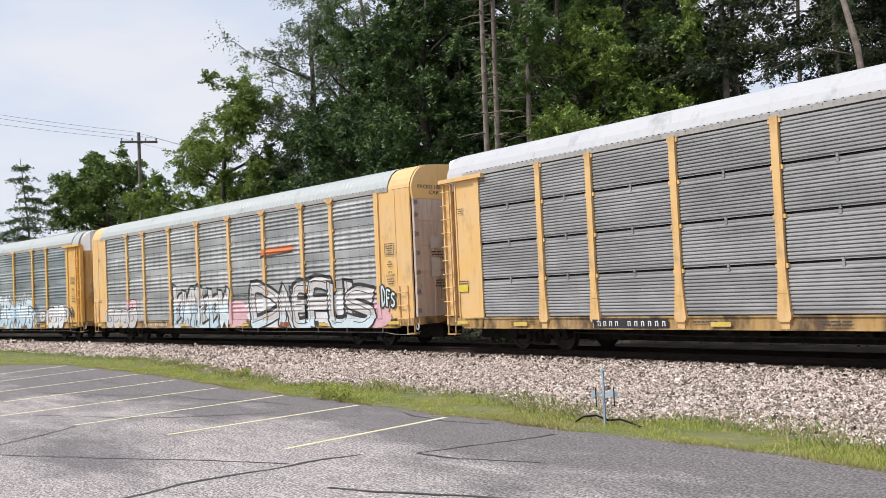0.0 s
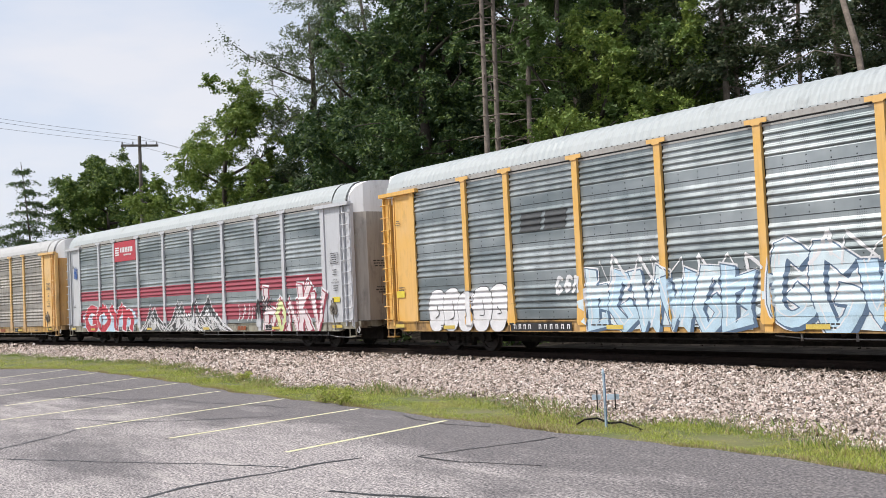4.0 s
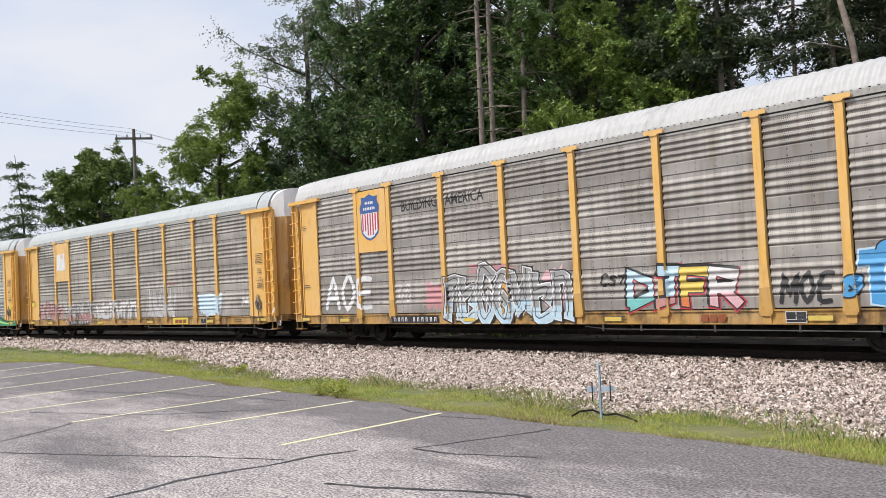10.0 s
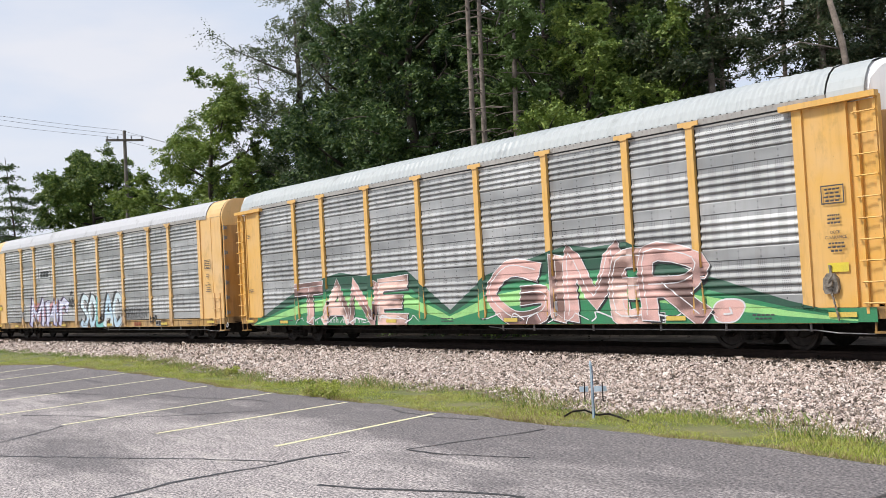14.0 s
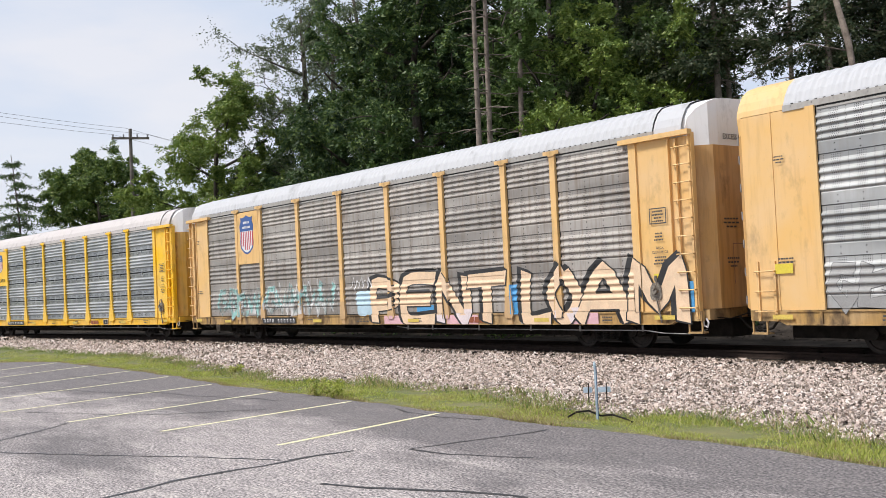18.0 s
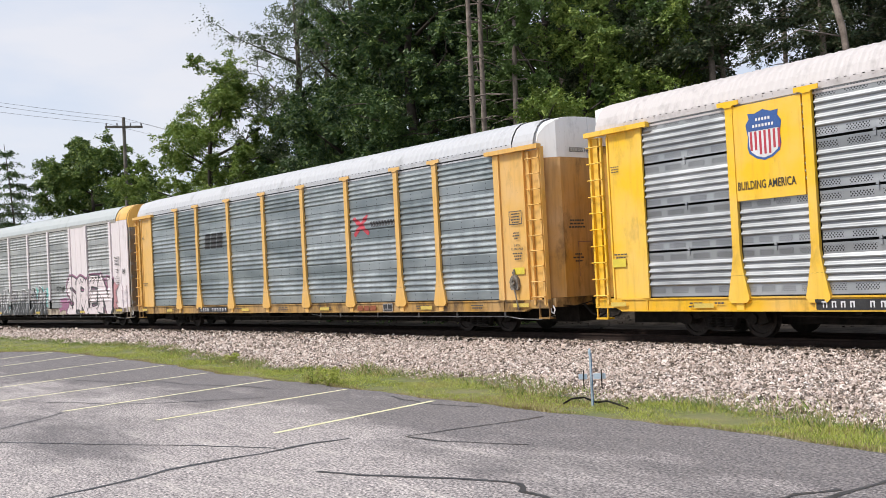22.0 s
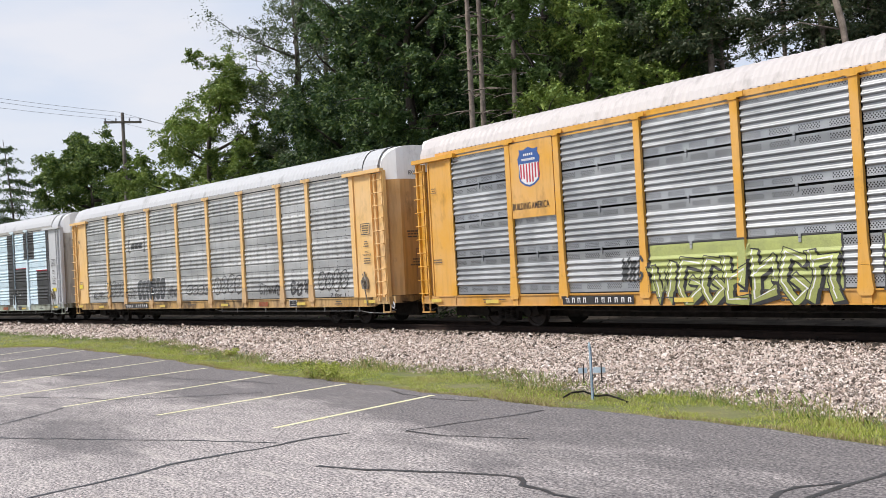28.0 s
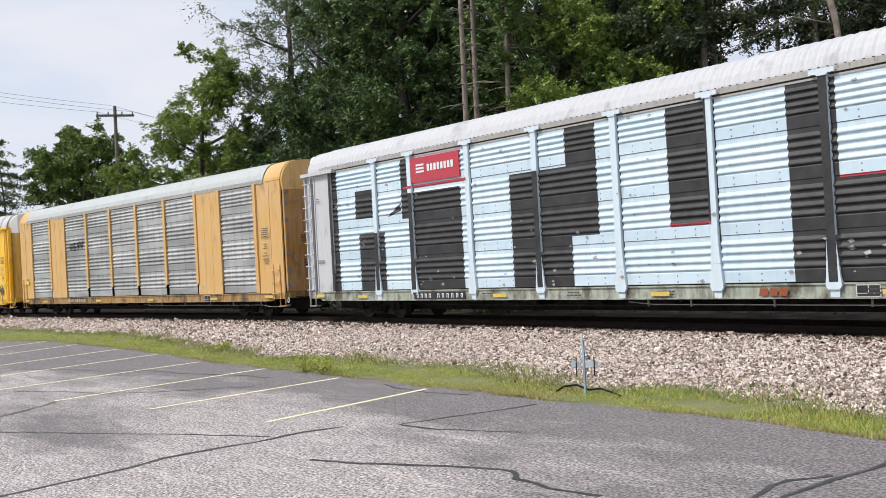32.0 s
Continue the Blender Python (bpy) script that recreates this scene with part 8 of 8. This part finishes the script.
PLACES = [
    (t_left, 65.0, 71, 0), (t_low, 62.0, 74, 0), (t_low, 59.8, 64, 140), (t_airy, 60.2, 71, 20), (t_airy, 58.6, 76, 200), (t_airy, 57.2, 66, 110), (t_dark, 54.6, 62, 0), (t_dark, 55.4, 56, 130), (t_low, 57.6, 56, 60),
    (t_dark, 53.0, 52, 250), (t_dark2, 53.8, 50, 190), (t_pine, 50.7, 39, 0), (t_pine, 50.1, 39.6, 140), (t_pine, 48.4, 40, 80), (t_dark2, 50.8, 58, 300), (t_dark, 48.2, 55, 60), (t_dark2, 45.6, 50, 90),
    (t_green, 46.4, 42, 0), (t_light, 44.6, 40, 120), (t_pine3, 43.0, 43, 0), (t_pine2, 41.0, 46, 40), (t_light, 40.2, 40, 210), (t_green, 40.4, 45, 160), (t_pine2, 37.6, 40, 140), (t_bush, 35.2, 40, 220),
    (t_pine2, 32.0, 40, 100), (t_pine2, 29.5, 42, 260), (t_pine, 37.0, 41, 310), (t_pine, 34.0, 46, 30), (t_pine2, 24.0, 40, 10), (t_green, 20.0, 42, 80), (t_dark2, 12.0, 40, 200),
    (t_dark, 4.0, 42, 30),
    (t_bush, 64.6, 66, 0), (t_bush, 61.0, 60, 90), (t_dkbush, 58.6, 54, 0), (t_dkbush, 55.2, 48, 60), (t_dkbush, 51.8, 44, 120), (t_bush, 47.6, 40, 40), (t_dkbush, 42.0, 38, 20), (t_dkbush, 36.4, 36, 80),
    (t_dkbush, 30.5, 35, 140), (t_bush, 67.2, 72, 190), (t_dkbush, 25.0, 34, 10),
]
used = set()
for tree, deg, dist, turn in PLACES:
    if tree in used:
        copy_thing(tree, bearing(deg, dist, -0.3, turn))
    else:
        tree.matrix_basis = bearing(deg, dist, -0.3, turn)
        used.add(tree)
# one pale, half-bare stem leaning at the edge of the wood
snag = tagged(new("dead_tree"), "pale half-dead stem leaning at the wood's edge", "tree", "trees behind the track")
bm = bmesh.new()
bm_tube(bm, [(0, 0, -0.4), (0.1, 0, 5.0), (-0.35, 0, 9.5), (-1.3, 0, 14.0)], [0.16, 0.13, 0.11, 0.05], 9)
bm_tube(bm, [(-0.3, 0, 9.2), (-1.6, 0, 9.6), (-3.4, 0.2, 8.9)], [0.03, 0.02, 0.01], 5)
bm_tube(bm, [(0.0, 0, 7.6), (-0.9, 0, 8.6), (-1.9, 0.1, 8.4)], [0.025, 0.016, 0.008], 5)
part("trunk", bm, M_PINEBARK, snag, "bare pale trunk", True)
snag.matrix_basis = bearing(30.4, 35, -0.3, 35)
# by the road beyond the wood: a round tree, low ones beside it, a spruce
t_round = broad_tree("round_tree", 16.2, 5.0, M_LEAF, 73, 0.10, 1.5, "rounded broadleaf tree beside the utility pole", 0.16, dome=190)
t_round.matrix_basis = bearing(71.2, 97)
copy_thing(t_light, bearing(68.9, 84, -3.4, 77))
copy_thing(t_light, bearing(67.6, 90, -1.6, 200))
copy_thing(t_light, bearing(70.2, 92, -4.4, 20))
t_spruce = pine_tree("spruce_tree", 14.6, 4.6, 83, 0.06, "dark spruce with spreading, drooping boughs", 0.30, M_BARK, 0.55, M_LEAFDARK, 0.35, 0.055)
t_spruce.matrix_basis = bearing(75.0, 90)
for deg, dist, sd in ((59.4, 20.6, 1), (60.2, 21.2, 2), (64.5, 28.5, 6)):
    weed(-math.sin(radians(deg)) * dist, math.cos(radians(deg)) * dist, sd, 0.22 if sd > 2 else 0.33)

# ---- utility pole and wires ----
pole = tagged(new("utility_pole"), "weathered wooden utility pole with one crossarm", "pole")
bm = bmesh.new()
bm_tube(bm, [(0, 0, -0.5), (0, 0, 14.6)], [0.17, 0.11], 10)
part("shaft", bm, M_POLE, pole)
bm = bmesh.new()
bm_box(bm, -1.25, 1.25, -0.17, -0.05, 13.85, 14.0)
part("crossarm", bm, M_POLE, pole)
for x in (-1.15, -0.45, 0.45, 1.15):
    bm = bmesh.new()
    bm_tube(bm, [(x, -0.11, 14.0), (x, -0.11, 14.1), (x, -0.11, 14.2)], [0.03, 0.06, 0.04], 8)
    part("insulator", bm, M_WIRE, pole, "small glass insulator")
POLE_AT = pose(-69.8, 26.0, -0.6, 0, 0, 70)
pole.matrix_basis = POLE_AT



def wire(p, q, sag, r=0.010):
    bm = bmesh.new()
    p, q = Vector(p), Vector(q)
    bm_tube(bm, [p.lerp(q, i / 14) - Vector((0, 0, sag * 4 * (i / 14) * (1 - i / 14))) for i in range(15)], r, 4, False)
    tagged(new("overhead_wire", mesh_of("overhead_wire", bm, M_WIRE)), "thin overhead wire slung between utility poles", "wire", "overhead wires")


arm_y = POLE_AT.to_3x3() @ Vector((1, 0, 0))
top = POLE_AT.translation + Vector((0, 0, 14.2))
for k, (side, up) in enumerate(((-1.15, 0.0), (-0.3, 0.45), (1.15, 0.0))):
    a = top + arm_y * side + Vector((0, 0, up))
    wire(a, a + Vector((27.6, -43.2, 0.3)), 0.9)
    wire(a, a + Vector((-22, 34, 0.3)), 0.6)
for z in (8.2, 9.6, 10.8):
    wire((-150, 34, z), (-84, 38, z + 0.2), 0.4, 0.02)

# ---- blue marker post with a crossboard, and a hose on the grass ----
marker = tagged(new("marker_post"), "slim blue and white wooden cross standing in the grass", "post")
bm = bmesh.new()
bm_tube(bm, [(0.012, -0.02, -0.1), (0.012, -0.02, 0.80)], 0.008, 8)
part("rod", bm, flat_paint("slate_blue", (0.07, 0.15, 0.26)), marker, "thin dark blue rod")
bm = bmesh.new()
bm_box(bm, -0.022, 0.002, -0.010, 0.010, -0.05, 0.76)
part("upright", bm, flat_paint("pale_blue_board", (0.55, 0.68, 0.78)), marker, "pale blue painted upright board")
for a, b in ((-0.19, -0.06), (0.03, 0.21)):
    bm = bmesh.new()
    bm_box(bm, a, b, -0.045, -0.02, 0.415, 0.495)
    part("crossboard", bm, flat_paint("light_board", (0.58, 0.70, 0.82)), marker, "white crossboard")
for x in (-0.115, 0.15):
    bm = bmesh.new()
    bm_box(bm, x - 0.008, x + 0.008, -0.06, -0.046, 0.27, 0.56)
    part("stake", bm, M_UNDER, marker, "dark little stake")
bm = bmesh.new()
bm_tube(bm, [(-0.01, 0, 0.755), (-0.01, 0, 0.82), (-0.01, 0, 0.88)], [0.010, 0.024, 0.004], 8)
part("finial", bm, flat_paint("pale_blue_board", (0.55, 0.68, 0.78)), marker)
marker.matrix_basis = pose(-11.04, 11.07, 0, 0, 0, 44)
bm = bmesh.new()
bm_tube(bm, [(-11.55, 10.95, 0.02), (-11.42, 11.0, 0.10), (-11.2, 11.05, 0.13), (-11.02, 11.12, 0.06), (-10.8, 11.14, 0.09), (-10.6, 11.16, 0.05), (-10.35, 11.1, 0.012)], 0.015, 8)
tagged(new("hose", mesh_of("hose", bm, M_UNDER, True)), "short black hose lying in the grass", "hose")

# ---- a bird crossing the sky ----
bird = tagged(new("bird"), "small dark bird flying over the wires", "bird")
M_FEATHER = dull("dark_feathers", (0.020, 0.019, 0.022), (0.045, 0.042, 0.045), 12.0, 0.8, 0.2)
bm = bmesh.new()
bm_tube(bm, [(-0.20, 0, 0.0), (-0.10, 0, 0.0), (0.0, 0, 0.01), (0.10, 0, 0.01), (0.17, 0, 0.015)], [0.02, 0.035, 0.055, 0.04, 0.008], 8)
part("body", bm, M_FEATHER, bird, smooth=True)
bm = bmesh.new()
bm_prism(bm, [(-0.18, -0.012), (-0.34, -0.008), (-0.34, 0.008), (-0.18, 0.012)], -0.05, 0.05)
part("tail", bm, M_FEATHER, bird)
WINGS = []
bird.scale = (0.75, 0.75, 0.75)
for side in (-1, 1):
    bm = bmesh.new()
    rows = [[bm.verts.new((x, side * y, z)) for z in (0.006, -0.006)] for x, y in ((0.09, 0.02), (0.07, 0.14), (-0.02, 0.30), (-0.10, 0.22), (-0.09, 0.10), (-0.07, 0.02))]
    bm.faces.new([r[0] for r in rows]), bm.faces.new([r[1] for r in rows][::-1])
    for a, b in zip(rows, rows[1:] + rows[:1]):
        bm.faces.new((a[0], a[1], b[1], b[0]))
    WINGS.append((part("wing", bm, M_FEATHER, bird), side))

# ---- what moves ----
SPACING, LEAD = 28.26, 22.55


# how far the train runs ahead of or behind its even pace, every half second
SURGE = [
    0.44, -0.08, -0.14, -0.12, 0.28, 0.25, -0.3, -0.3, 0, 0, 0, -0.08, -0.09, 0.34, 0.24, -0.21,
    -0.24, -0.27, 0.29, 0.36, -0.1, -0.09, -0.11, 0.21, 0.25, -0.15, -0.17, -0.15, 0.24, -0.15, 0, 0,
    0, 0.18, -0.23, -0.21, -0.32, 0.15, 0.15, -0.21, -0.27, -0.23, 0.12, 0.18, -0.12, -0.08, -0.01, 0.43,
    -0.03, -0.1, -0.06, 0.33, 0, 0, 0, -0.31, 0.15, 0.29, -0.15, -0.07, -0.04, 0.44, 0.39, -0.03,
    -0.01,
]


def run(t):
    """Distance that the train has gone by t seconds."""
    return 13.507 * t - 0.01692 * t * t + 0.000062 * t ** 3 + float(np.interp(t, np.arange(65) / 2, SURGE))


# each car's own slack in the couplings
SHIFT = [-0.27, -0.4, -0.3, -0.62, -0.6, -0.61, -0.46, -0.44, -0.31, -0.09, -0.09, -0.23, 0.4, 0.46, 0.33, 0.4, 0.3, 0.3]


def car_pose(k, t):
    s = LEAD + run(t) - SPACING * (k + 0.5) + SHIFT[k]
    a, b = on_track(s - 9.9), on_track(s + 9.9)
    d, m = b - a, (a + b) / 2
    return pose(m.x, m.y, m.z, 0, 0, math.degrees(math.atan2(d.y, d.x)))


def motions():
    # the bird crosses above the wires and is lost behind the wood
    walk(bird, [(t, pose(4.85 * t - 78.05, 11.82 * t + 15.27, z, 0, -10 if t < 2 else 0, 67.7)) for t, z in ((0.0, 15.4), (0.8, 18.0), (1.6, 20.5), (4.0, 22.0), (32.0, 22.0))])
    for wing, side in WINGS:
        walk(wing, [(i * 0.1, pose(0, 0, 0.02, side * (8 + 34 * math.sin(i * 2.1)), 0, 0)) for i in range(20)] + [(32.0, pose(0, 0, 0.02, side * 8, 0, 0))])
    for k, car in enumerate(CARS):
        walk(car, [(i * 0.5, car_pose(k, i * 0.5)) for i in range(65)])
    # wheels roll while their car passes the place
    for w, x, k in WHEELSETS:
        rows = []
        for i in range(0, 961):
            t = i / 30
            if -85 < LEAD + run(t) - SPACING * (k + 0.5) < 22:
                rows.append((t, pose(x, 0, 0.42, 0, math.degrees(run(t) / 0.42) % 360, 0)))
        if not rows or rows[0][0] > 0:
            rows.insert(0, (0.0, rows[0][1] if rows else pose(x, 0, 0.42)))
        if rows[-1][0] < 32:
            rows.append((32.0, rows[-1][1]))
        walk(w, rows)


motions()
